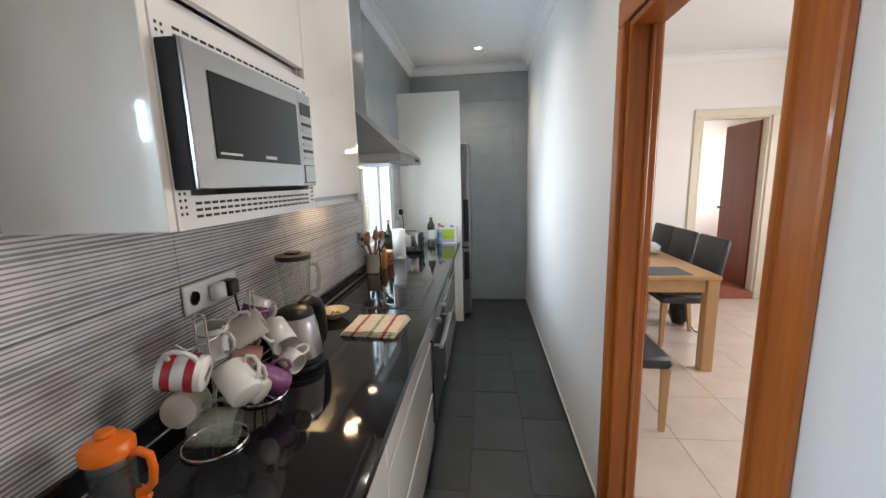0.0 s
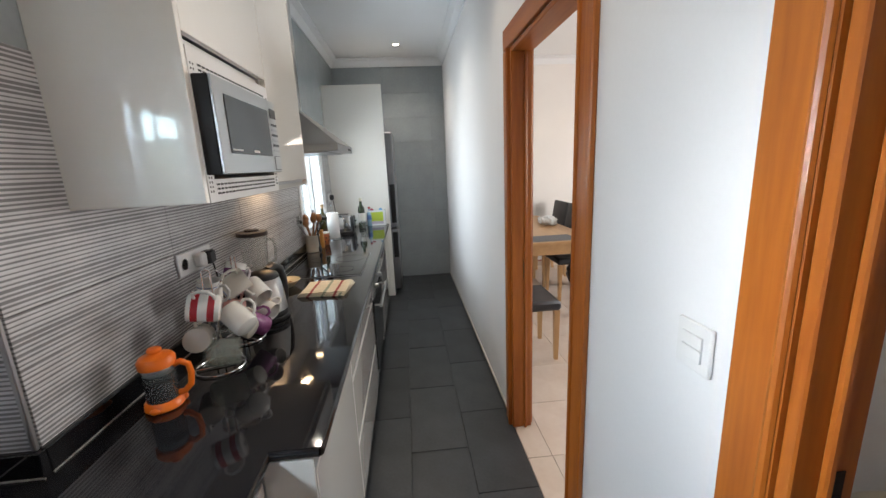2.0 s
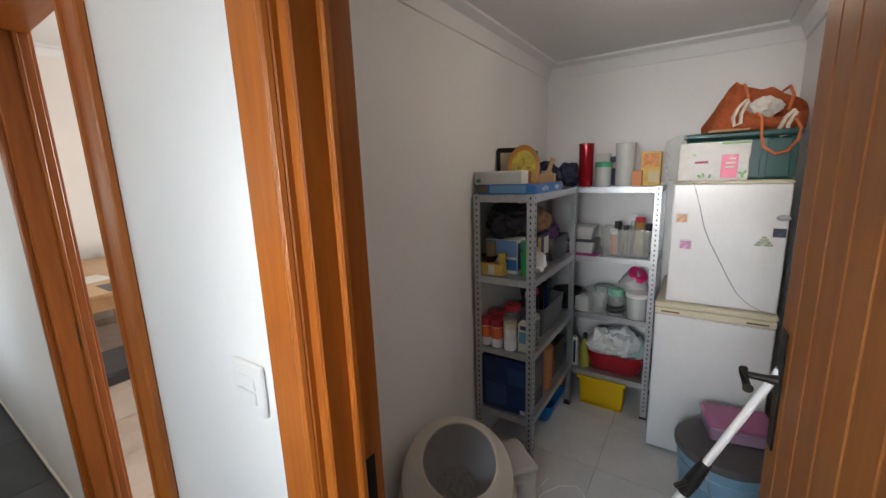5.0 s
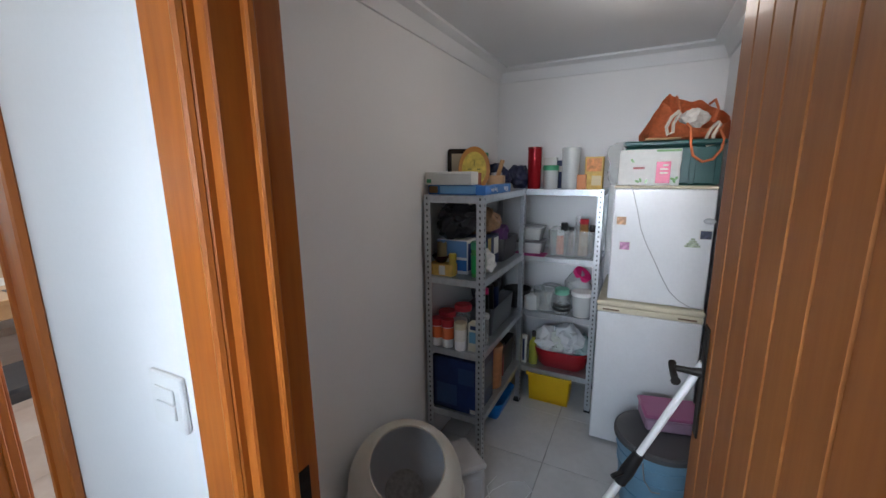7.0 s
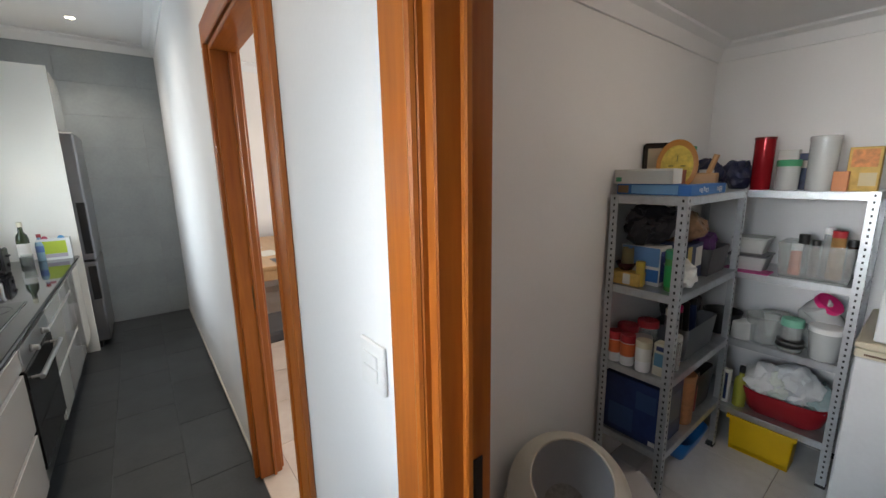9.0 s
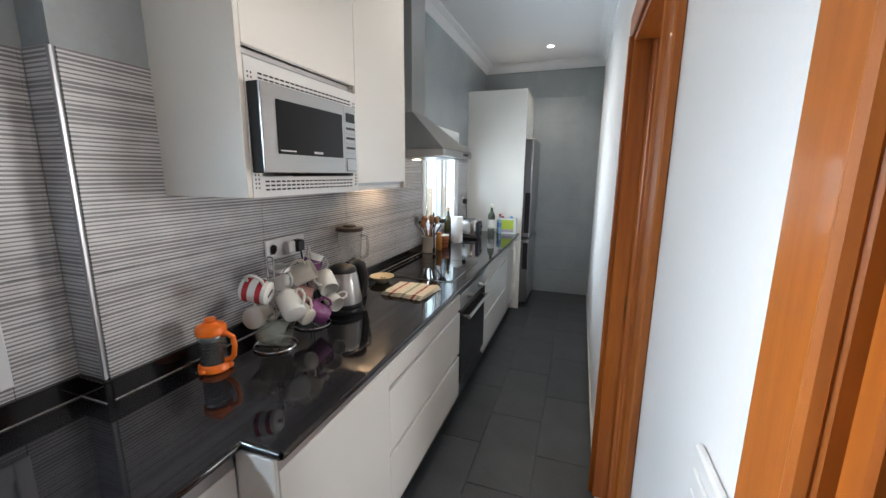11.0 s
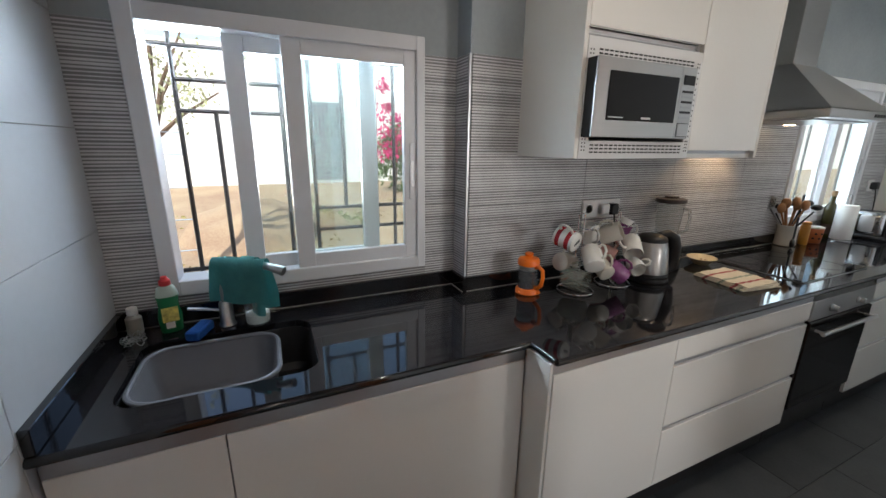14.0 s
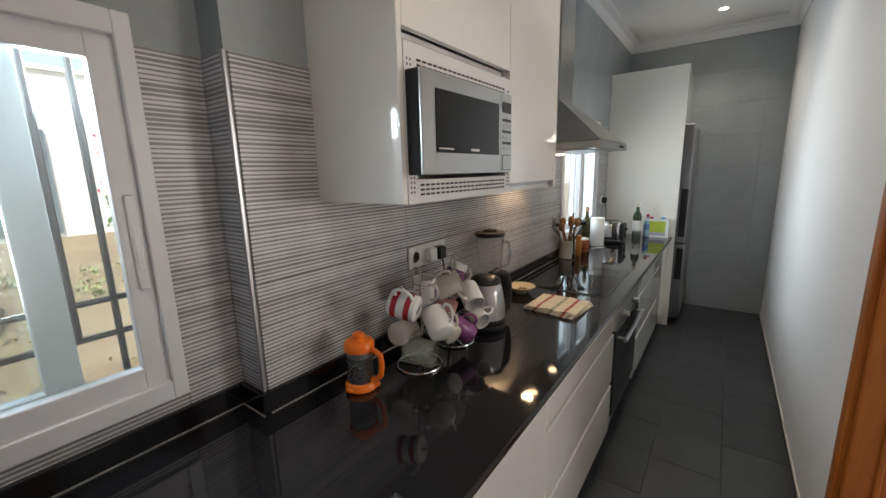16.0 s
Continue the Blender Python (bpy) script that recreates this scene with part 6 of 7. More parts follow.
# second
z = BZ[2] + 0.001
bt = tub("bottle_tub", (2.17, -0.435, z), (0.20, 0.27, 0.165), CLEARP, "clear plastic tub filled with small bottles", "tub")
for i, (x, y, r, h, m_, c_) in enumerate(((2.12, -0.365, 0.024, 0.13, ORLABEL, WHITE_PLASTIC), (2.19, -0.375, 0.025, 0.17, BLACK_PLASTIC, BLACK_PLASTIC), (2.12, -0.430, 0.018, 0.155, plain("brown_glass", (0.10, 0.05, 0.03), 0.2), BLACK_PLASTIC), (2.19, -0.46, 0.022, 0.21, CLEARP, WHITE_PLASTIC), (2.13, -0.500, 0.030, 0.205, AMBER, plain("red_lid", (0.42, 0.02, 0.03), 0.4)), (2.20, -0.54, 0.022, 0.16, plain("dark_syrup", (0.03, 0.015, 0.01), 0.2), BLACK_PLASTIC))):
    pot("small_bottle", (x, y, z + 0.013), r, h, m_, c_, "small bottle standing in the clear tub", "bottle", 0.03, 0.8)
tub("food_box", (2.15, -0.185, z), (0.16, 0.16, 0.075), CLOUDY, "cloudy food box with a dark rim lid", lid=plain("smoke_lid", (0.10, 0.10, 0.11), 0.3))
tub("food_box", (2.16, -0.185, z + 0.089), (0.14, 0.14, 0.07), CLOUDY, "cloudy food box stacked on another", lid=CLOUDY)
carton("magenta_mat", (2.12, -0.19, z - 0.0), (0.10, 0.20, 0.008), plain("magenta_card", (0.36, 0.03, 0.18), 0.5), "thin magenta mat under the food boxes", "mat").location.x = 2.085
# third
z = BZ[1] + 0.001
pot("food_pot", (2.14, -0.285, z), 0.072, 0.14, CLEARP, None, "large clear plastic pot", flare=1.1)
pot("food_pot", (2.12, -0.20, z), 0.055, 0.085, CLOUDY, CLOUDY, "cloudy round food pot with a lid")
pot("green_lid_jar", (2.105, -0.395, z + 0.058), 0.042, 0.085, CLEARP, plain("mint_lid", (0.16, 0.42, 0.30), 0.4), "clear jar with a mint lid on stacked tubs", "jar", 0.035)
pot("stacked_tub", (2.105, -0.395, z), 0.052, 0.028, CLEARP, BLACK_PLASTIC, "shallow clear tub with a black lid", lid_h=0.01)
pot("stacked_tub", (2.105, -0.395, z + 0.036), 0.050, 0.016, CLEARP, BLACK_PLASTIC, "shallow clear tub stacked on another", lid_h=0.008)
pot("white_lid_pot", (2.105, -0.515, z), 0.055, 0.145, CLOUDY, WHITE_PLASTIC, "tall cloudy pot with a white lid", lid_h=0.025, flare=1.12)
tl1 = pot("pink_lid_pot", (2.22, -0.43, z + 0.15), 0.055, 0.12, CLOUDY, PINKP, "cloudy pot with a bright pink lid, tipped over", lid_h=0.025)
tl1.rotation_euler = (radians(35), radians(-20), 0)
tl2 = pot("food_pot", (2.22, -0.52, z + 0.13), 0.055, 0.12, CLOUDY, CLOUDY, "cloudy pot tipped on top of others")
tl2.rotation_euler = (radians(-30), radians(-25), 0)
pot("food_pot", (2.24, -0.45, z), 0.06, 0.15, CLEARP, CLOUDY, "clear pot behind the jars")
pot("food_pot", (2.26, -0.30, z), 0.06, 0.12, CLOUDY, CLOUDY, "cloudy pot at the back of the shelf")
pot("dark_bowl", (2.13, -0.10, z), 0.07, 0.12, BLACK_PLASTIC, None, "dark plastic bowl on the shelf", "bowl", flare=1.3)
# bottom
z = BZ[0] + 0.001
rb = thing("red_basin", (2.17, -0.40, z), "red oval plastic basin full of white bags", "basin")
part("basin", basin(bmesh.new(), -0.115, -0.185, 0.115, 0.185, 0, 0.135, 0.11, 0.004, 0.035, 9), plain("red_plastic_basin", (0.30, 0.012, 0.02), 0.3), rb)
for i, (x, y, zz2, s, c) in enumerate(((2.15, -0.32, 0.07, 0.20, (0.66, 0.67, 0.67)), (2.16, -0.43, 0.08, 0.22, (0.60, 0.62, 0.63)), (2.18, -0.52, 0.08, 0.15, (0.30, 0.40, 0.40)), (2.13, -0.37, 0.11, 0.15, (0.62, 0.66, 0.60)))):
    bag("carrier_bag", (x, y, z + zz2), (s * 0.8, s, s * 0.95), plain("thin_white_plastic", c, 0.3), "crumpled white carrier bag in the red basin", seed=30.0 + i * 3.3, amount=0.035)
carton("white_packet", (2.11, -0.165, z), (0.03, 0.035, 0.19), WHITEBOX, "narrow black and white packet", panels=(("x", 0.3, 0.1, 0.7, 0.9, NAVY),))
bottle("detergent_bottle", (2.12, -0.225, z), 0.030, 0.22, plain("olive_liquid", (0.36, 0.36, 0.05), 0.2), BLACK_PLASTIC, "yellow green bottle of cleaner", "bottle")
yb = tub("yellow_crate", (2.115, -0.345, 0.001), (0.15, 0.270, 0.195), YELLOW, "yellow plastic crate on the tiled floor", "crate", r=0.015, flare=0.013, wall=0.004)
part("crate_rim", boxes((-0.083, -0.143, 0.178, -0.0755, 0.143, 0.197), (0.0755, -0.143, 0.178, 0.083, 0.143, 0.197), (-0.075, -0.143, 0.178, 0.075, -0.1355, 0.197), (-0.075, 0.1355, 0.178, 0.075, 0.143, 0.197)), YELLOW, yb, smooth=False)

# stacked fridges
FRW = plain("white_enamel", (0.74, 0.75, 0.76), 0.25, coat=0.3)
FRC = plain("aged_cream_plastic", (0.62, 0.56, 0.42), 0.45)
lf = thing("fridge", (1.80, -0.866, 0), "white under-counter fridge with a yellowed top edge", "fridge")
part("cabinet", boxes((0.045, -0.235, 0.03, 0.57, 0.235, 0.79), bevel=0.004), FRW, lf, smooth=False)
part("door", boxes((0.0, -0.235, 0.02, 0.043, 0.235, 0.765), bevel=0.006), FRW, lf, smooth=False)
part("door_trim", boxes((-0.002, -0.237, 0.767, 0.045, 0.237, 0.800), bevel=0.005), FRC, lf, "yellowed plastic top trim", smooth=False)
part("worktop", boxes((0.0, -0.24, 0.802, 0.58, 0.24, 0.826), bevel=0.006), FRC, lf, "yellowed top", smooth=False)
for y in (0.17, -0.17):
    part("grip", boxes((-0.004, y - 0.04, 0.778, -0.0022, y + 0.04, 0.786), bevel=0.0005), plain("brown_print", (0.16, 0.10, 0.06), 0.5), lf, smooth=False)
for y in (-0.20, 0.20):
    part("foot", lathe(bmesh.new(), [(0.018, 0), (0.018, 0.03)], 12, at=(0.1, y, 0)), BLACK_PLASTIC, lf)
uf = thing("freezer", (1.83, -0.885, 0.827), "small white freezer stacked on the fridge", "freezer")
part("cabinet", boxes((0.042, -0.215, 0.004, 0.52, 0.215, 0.588), bevel=0.004), FRW, uf, smooth=False)
part("door", boxes((0.0, -0.215, 0.004, 0.040, 0.215, 0.575), bevel=0.005), FRW, uf, smooth=False)
part("top", boxes((0.0, -0.217, 0.577, 0.52, 0.217, 0.590), bevel=0.004), FRC, uf, smooth=False)
for y, zc, c, w, hgt in ((0.173, 0.417, (0.55, 0.32, 0.17), 0.050, 0.046), (0.150, 0.291, (0.50, 0.25, 0.42), 0.052, 0.046), (-0.188, 0.366, (0.05, 0.06, 0.10), 0.052, 0.046)):
    mg = thing("fridge_magnet", (1.8285, -0.885 + y, 0.827 + zc), "small square picture magnet on the freezer door", "magnet", "freezer magnets")
    part("frame", boxes((-0.003, -w / 2, -hgt / 2, 0.001, w / 2, hgt / 2), bevel=0.0008), WHITEBOX, mg, smooth=False)
    part("picture", boxes((-0.0037, -w / 2 + 0.004, -hgt / 2 + 0.004, -0.0031, w / 2 - 0.004, hgt / 2 - 0.004)), plain("magnet_picture", c, 0.4, vary=0.4, scale=60), mg, smooth=False)
mg = thing("fridge_magnet", (1.8285, -0.885 - 0.139, 0.827 + 0.323), "green and white pyramid magnet on the freezer door", "magnet", "freezer magnets")
bm = bmesh.new()
for i in range(4):
    w = 0.032 - i * 0.008
    box(bm, -0.004, -w, -0.018 + i * 0.011, 0.001, w, -0.009 + i * 0.011)
part("pyramid", bm, plain("sage_resin", (0.36, 0.42, 0.30), 0.5, vary=0.4, scale=60), mg, smooth=False)
mg = thing("fridge_magnet", (1.8285, -0.885 - 0.196, 0.827 + 0.431), "silver fish shaped magnet on the freezer door", "magnet", "freezer magnets")
part("figure", blob(bmesh.new(), (-0.004, 0, 0), (0.007, 0.026, 0.014), 2), GALV, mg)
fcab = thing("freezer_cable", (1.822, -0.73, 1.417), "thin white cable hanging down the freezer door", "cable")
part("cord", tube(bmesh.new(), [(0.02, 0.0, 0.004), (0.002, -0.019, -0.01), (0.0, -0.045, -0.10), (0.0, -0.072, -0.21), (0.0, -0.100, -0.28), (0.0, -0.142, -0.362), (0.0, -0.180, -0.44), (0.0, -0.220, -0.511), (0.0, -0.262, -0.552), (0.0, -0.309, -0.577), (-0.002, -0.355, -0.583)], 0.0022, 6), plain("grey_white_cord", (0.42, 0.42, 0.42), 0.5), fcab)
# on top of the freezer
gc = thing("storage_crate", (2.02, -0.905, 1.418), "dark green lidded storage crate on the freezer", "crate")
GREENC = plain("dark_green_plastic", (0.012, 0.075, 0.070), 0.35)
part("crate", boxes((-0.12, -0.205, 0, 0.12, 0.205, 0.185), bevel=0.012), GREENC, gc)
for y in (-0.19, -0.09, 0.02, 0.13):
    part("rib", boxes((-0.125, y - 0.012, 0.005, -0.1195, y + 0.012, 0.18), bevel=0.002), GREENC, gc)
part("lid", boxes((-0.135, -0.215, 0.186, 0.135, 0.215, 0.212), bevel=0.008), GREENC, gc, "dark green lid")
tp2 = thing("toilet_roll_pack", (1.875, -0.800, 1.418), "plastic wrapped pack of white toilet rolls", "toilet paper")
for y in (-0.065, 0.045):
    for k in range(2):
        part("roll", lathe(bmesh.new(), [(0.050, k * 0.086), (0.052, k * 0.086 + 0.002), (0.052, k * 0.086 + 0.083), (0.050, k * 0.086 + 0.085)], 24, at=(0.03, y, 0)), plain("tissue", (0.76, 0.75, 0.74), 0.9), tp2)
WRAP = plain("printed_wrapper", (0.70, 0.70, 0.67), 0.5, vary=0.06, scale=30)
bm = bmesh.new()
box(bm, -0.033, -0.144, 0.0, -0.020, 0.118, 0.172, bevel=0.005, seg=2)
bmesh.ops.subdivide_edges(bm, edges=bm.edges[:], cuts=5, use_grid_fill=True)
part("wrapper", crumple(crumple(bm, 0.006, 18), 0.003, 60), WRAP, tp2, "glossy printed wrapper")
part("printed_panel", boxes((-0.0415, -0.104, 0.012, -0.0395, -0.044, 0.112), bevel=0.0005), plain("pink_panel", (0.72, 0.08, 0.20), 0.3), tp2, "pink panel", smooth=False)
for z_, w_ in ((0.092, 0.022), (0.074, 0.034), (0.056, 0.034)):
    part("print_bar", boxes((-0.0422, -0.094, z_, -0.0416, -0.094 + w_, z_ + 0.007)), LABEL, tp2, smooth=False)
LEAFINK = plain("green_leaf_print", (0.16, 0.34, 0.10), 0.3)
part("print_band", boxes((-0.0400, -0.142, 0.158, -0.0385, -0.040, 0.168)), LEAFINK, tp2, "green printed band", smooth=False)
for y_, z_, r_ in ((-0.122, 0.022, 20), (-0.114, 0.032, 70), (-0.130, 0.034, -30), (0.020, 0.026, 15), (0.034, 0.020, 60), (0.060, 0.118, 40), (-0.005, 0.020, -20)):
    part("printed_leaf", lathe(bmesh.new(), [(0.011, 0.0), (0.010, 0.0008)], 10, m=pose(-0.0395, y_, z_, 0, -90, 0) @ pose(0, 0, 0, 0, 0, r_) @ Matrix.Diagonal((1, 0.5, 1, 1))), LEAFINK, tp2)
part("printed_stripe", boxes((-0.0405, 0.005, 0.078, -0.0390, 0.055, 0.088), bevel=0.0005), plain("dark_red_print", (0.30, 0.05, 0.05), 0.4), tp2, smooth=False)
bag("clear_bag", (1.895, -0.668, 1.418), (0.08, 0.085, 0.225), CLEARP, "crumpled clear plastic bag beside the rolls", seed=41.0, amount=0.03)
ob_ = thing("woven_bag", (2.05, -0.905, 1.632), "orange woven shopping bag lying on the crate", "bag")
ORW = material("orange_woven_straw", (0.62, 0.165, 0.058), 0.75, vary=0.2, scale=60, fine=260, bump=0.5)
FRONT_H = ((0.150, 0.03), (0.10, 0.115), (0.055, 0.190), (0.020, 0.150), (-0.02, 0.085), (-0.08, 0.055), (-0.14, 0.050), (-0.19, 0.060), (-0.235, 0.085))
BACK_H = ((0.150, 0.035), (0.10, 0.125), (0.055, 0.210), (0.030, 0.245), (-0.02, 0.215), (-0.07, 0.192), (-0.11, 0.205), (-0.16, 0.168), (-0.205, 0.145), (-0.235, 0.110))


def along(profile, y):
    for (ya, za), (yb_, zb_) in zip(profile, profile[1:]):
        if ya >= y >= yb_:
            return za + (zb_ - za) * (ya - y) / (ya - yb_)
    return profile[-1][1]


bm = bmesh.new()
rows = []
for i in range(33):
    y = 0.150 - 0.385 * i / 32
    zf, zb = along(FRONT_H, y), along(BACK_H, y)
    shut = min(1.0, max(0.0, (y - 0.02) / 0.09))
    end = min(1.0, (0.150 - y) / 0.05, 0.35 + (y + 0.235) / 0.06)
    xf, xb = -0.11 * end, 0.06 * end
    mid = (xf + xb) / 2
    top_f, top_b = xf + (mid - xf) * 0.8 * shut, xb + (mid - xb) * 0.8 * shut
    row = []
    for k in range(7):
        t_ = k / 6
        row.append((top_f + (xf - top_f) * t_ ** 0.6 - 0.015 * end * math.sin(math.pi * t_), zf + (0.004 - zf) * t_))
    for k in range(1, 5):
        row.append((xf + (xb - xf) * k / 5, 0.003))
    for k in range(7):
        t_ = k / 6
        row.append((xb + (top_b - xb) * t_ ** 1.6 + 0.015 * end * math.sin(math.pi * t_), 0.004 + (zb - 0.004) * t_))
    out_row = []
    for x_, z_ in row:
        p = Vector((x_, y, z_))
        p += Vector(noise.noise_vector(p * 12)) * 0.010
        p.z = max(0.003, p.z)
        out_row.append(bm.verts.new(p))
    rows.append(out_row)
for a_, b_ in zip(rows, rows[1:]):
    for j in range(len(a_) - 1):
        bm.faces.new((a_[j], a_[j + 1], b_[j + 1], b_[j]))
bm.faces.new(rows[0][::-1]), bm.faces.new(rows[-1])
bmesh.ops.solidify(bm, geom=bm.faces[:], thickness=0.006)
part("body", bm, ORW, ob_)
part("handle", tube(bmesh.new(), [(-0.10, -0.055, 0.075), (-0.145, -0.070, 0.050), (-0.165, -0.072, -0.02), (-0.165, -0.085, -0.075), (-0.165, -0.125, -0.105), (-0.165, -0.165, -0.095), (-0.165, -0.195, -0.05), (-0.160, -0.200, 0.0), (-0.12, -0.175, 0.055)], 0.006, 8), ORW, ob_, "orange rope handle")
part("handle", tube(bmesh.new(), [(0.02, -0.005, 0.220), (-0.05, -0.010, 0.190), (-0.095, -0.020, 0.130), (-0.085, -0.015, 0.10)], 0.006, 8), ORW, ob_, "orange rope handle")
part("handle", tube(bmesh.new(), [(0.03, -0.150, 0.175), (-0.03, -0.165, 0.185), (-0.075, -0.175, 0.140), (-0.095, -0.160, 0.075)], 0.006, 8), ORW, ob_, "orange rope handle")
CREAM_CLOTH = plain("cream_cloth", (0.60, 0.54, 0.46), 0.9, vary=0.15, scale=30)
part("stuffing", crumple(crumple(blob(bmesh.new(), (-0.035, -0.085, 0.100), (0.045, 0.065, 0.048), 4), 0.022, 20), 0.010, 60), plain("pale_plastic_bag", (0.62, 0.60, 0.55), 0.35, vary=0.12, scale=40), ob_, "pale crumpled bag stuffed inside")
for y_, top_ in ((0.015, 0.135), (-0.150, 0.075)):
    part("tie", tube(bmesh.new(), [(-0.10, y_ - 0.03, top_), (-0.135, y_, top_ - 0.03), (-0.140, y_ + 0.018, top_ - 0.075), (-0.140, y_ + 0.010, top_ - 0.110), (-0.140, y_ - 0.012, top_ - 0.100), (-0.138, y_ - 0.010, top_ - 0.06), (-0.120, y_ - 0.035, top_ - 0.01)], 0.008, 6), CREAM_CLOTH, ob_, "cream cloth tie")
carton("flat_card", (1.985, -0.86, 1.6305), (0.20, 0.15, 0.010), KRAFT, "flat brown card under the woven bag", "card").location.x = 1.95

# cat litter box
lb = thing("litter_box", (0.762, -0.080, 0), "cream domed cat litter box with a round opening", "litter box", turn=-140)
CREAMP = plain("cream_plastic", (0.66, 0.62, 0.53), 0.35)
LR, LZ, LO = 0.214, 0.345, 0.134
bm = bmesh.new()
bmesh.ops.create_uvsphere(bm, u_segments=56, v_segments=36, radius=LR)
mo = pose(0, 0, LZ, 0, 31, 0)
bmesh.ops.transform(bm, matrix=mo, verts=bm.verts)
n0, cut = mo.to_3x3() @ Vector((0, 0, 1)), math.sqrt(LR * LR - LO * LO)
bmesh.ops.bisect_plane(bm, geom=bm.verts[:] + bm.edges[:] + bm.faces[:], plane_co=Vector((0, 0, LZ)) + n0 * cut, plane_no=n0, clear_outer=True)
bmesh.ops.bisect_plane(bm, geom=bm.verts[:] + bm.edges[:] + bm.faces[:], plane_co=(0, 0, LZ - 0.055), plane_no=(0, 0, 1), clear_inner=True)
bmesh.ops.solidify(bm, geom=bm.faces[:], thickness=0.005)
part("dome", bm, CREAMP, lb, "cream dome")
part("opening_rim", tube(bmesh.new(), [mo @ Vector(p) for p in arc((0, 0, cut), LO, 0, 354, 60)], 0.0045, 8, close=True), CREAMP, lb, "thin cream rim")
part("inner_liner", lathe(bmesh.new(), [(LO - 0.004, cut - 0.004), (LR - 0.016, 0.05), (LR - 0.030, -0.01), (0.140, -0.075), (0.080, -0.105), (0.076, -0.107)], 44, m=mo, closed=False), plain("grey_liner", (0.62, 0.62, 0.63), 0.3), lb, "smooth grey inside")
part("litter", lathe(bmesh.new(), [(0.077, -0.107), (0.074, -0.104), (0.02, -0.1035)], 32, m=mo), plain("pale_litter", (0.56, 0.55, 0.53), 0.8, vary=0.2, scale=60), lb, "pale litter disc")
part("seam_ring", lathe(bmesh.new(), [(0.210, LZ - 0.070), (0.222, LZ - 0.066), (0.226, LZ - 0.052), (0.220, LZ - 0.042), (0.208, LZ - 0.044)], 48, closed=False), CREAMP, lb, "rounded cream seam")
part("litter_tray", lathe(bmesh.new(), [(0.165, 0.0), (0.180, 0.008), (0.212, LZ - 0.075), (0.216, LZ - 0.068), (0.206, LZ - 0.068), (0.172, 0.012)], 48), plain("dusky_grey_plastic", (0.36, 0.34, 0.34), 0.4), lb, "grey base tray")
lbx = thing("plastic_caddy", (1.035, -0.175, 0), "low translucent grey plastic caddy behind the litter box", "caddy", turn=50)
part("caddy", boxes((-0.10, -0.09, 0, 0.10, 0.09, 0.26), bevel=0.03), plain("milky_plastic", (0.50, 0.48, 0.47), 0.3), lbx)
part("caddy_lid", boxes((-0.10, -0.09, 0.2605, 0.10, 0.09, 0.290), bevel=0.012), plain("milky_plastic", (0.50, 0.48, 0.47), 0.3), lbx)
wr = thing("white_cable", (1.27, -0.30, 0.004), "loose white cable curled on the tiles", "cable")
part("cord", tube(bmesh.new(), [(-0.16, 0.05, 0), (-0.06, 0.03, 0), (0.02, -0.02, 0), (0.06, -0.09, 0), (0.02, -0.14, 0), (-0.05, -0.12, 0), (-0.10, -0.05, 0), (-0.12, 0.02, 0.003), (-0.05, 0.06, 0.003), (0.03, 0.04, 0.003)], 0.003, 6), WHITE_PLASTIC, wr)
dstop = thing("door_stop", (0.66, PY1 - 0.001, 0.06), "small brown rubber door stop on the wall", "door stop")
part("stop", lathe(bmesh.new(), [(0.012, 0), (0.012, 0.02), (0.009, 0.024)], 14, m=pose(0, 0, 0, 90, 0, 0)), plain("brown_rubber", (0.12, 0.07, 0.04), 0.7), dstop)

# bucket with lid, pink box, pole
bk = thing("storage_bucket", (1.485, -0.945, 0), "pale blue round bucket with a dark grey lid", "bucket")
part("bucket", lathe(bmesh.new(), [(0.135, 0), (0.14, 0.005), (0.170, 0.33), (0.172, 0.333)], 40), plain("pale_blue_plastic", (0.24, 0.44, 0.60), 0.4), bk, "pale blue ribbed body")
for zr in (0.10, 0.20, 0.27):
    part("rib", tube(bmesh.new(), arc((0, 0, zr), 0.1415 + zr * 0.091, 0, 352, 40), 0.003, 6, close=True), plain("pale_blue_plastic", (0.24, 0.44, 0.60), 0.4), bk)
part("lid", lathe(bmesh.new(), [(0.178, 0.322), (0.182, 0.325), (0.182, 0.345), (0.172, 0.352), (0.165, 0.347), (0.01, 0.349)], 40), plain("dark_grey_lid", (0.10, 0.10, 0.105), 0.45), bk, "dark grey lid")
part("wire_handle", tube(bmesh.new(), [(-0.165, 0.06, 0.30), (-0.19, 0.05, 0.24), (-0.195, 0.02, 0.20), (-0.19, -0.01, 0.20)], 0.003, 6), ALU, bk)
pk = thing("pink_box", (1.575, -0.985, 0.353), "translucent box with a magenta lid on the bucket", "box", turn=12)
part("box", boxes((-0.085, -0.115, 0, 0.085, 0.115, 0.06), bevel=0.01), plain("mauve_plastic", (0.40, 0.26, 0.36), 0.25), pk)
part("lid", boxes((-0.092, -0.122, 0.0605, 0.092, 0.122, 0.078), bevel=0.008), plain("dusky_magenta", (0.34, 0.10, 0.22), 0.3), pk, "magenta lid")
pol = thing("mop_pole", (0.735, -0.545, 0), "white telescopic pole leaning on the open door", "pole")
d_ = Vector((0.025, -0.418, 1.03))
part("lower_tube", tube(bmesh.new(), [d_ * 0.0 + Vector((0, 0, 0.012)), d_ * 0.64], 0.0115, 14), WHITE_PLASTIC, pol)
part("clamp", tube(bmesh.new(), [d_ * 0.62, d_ * 0.66, d_ * 0.72], 0.0165, 14, taper=(1.0, 1.15, 0.9)), BLACK_PLASTIC, pol, "black clamp")
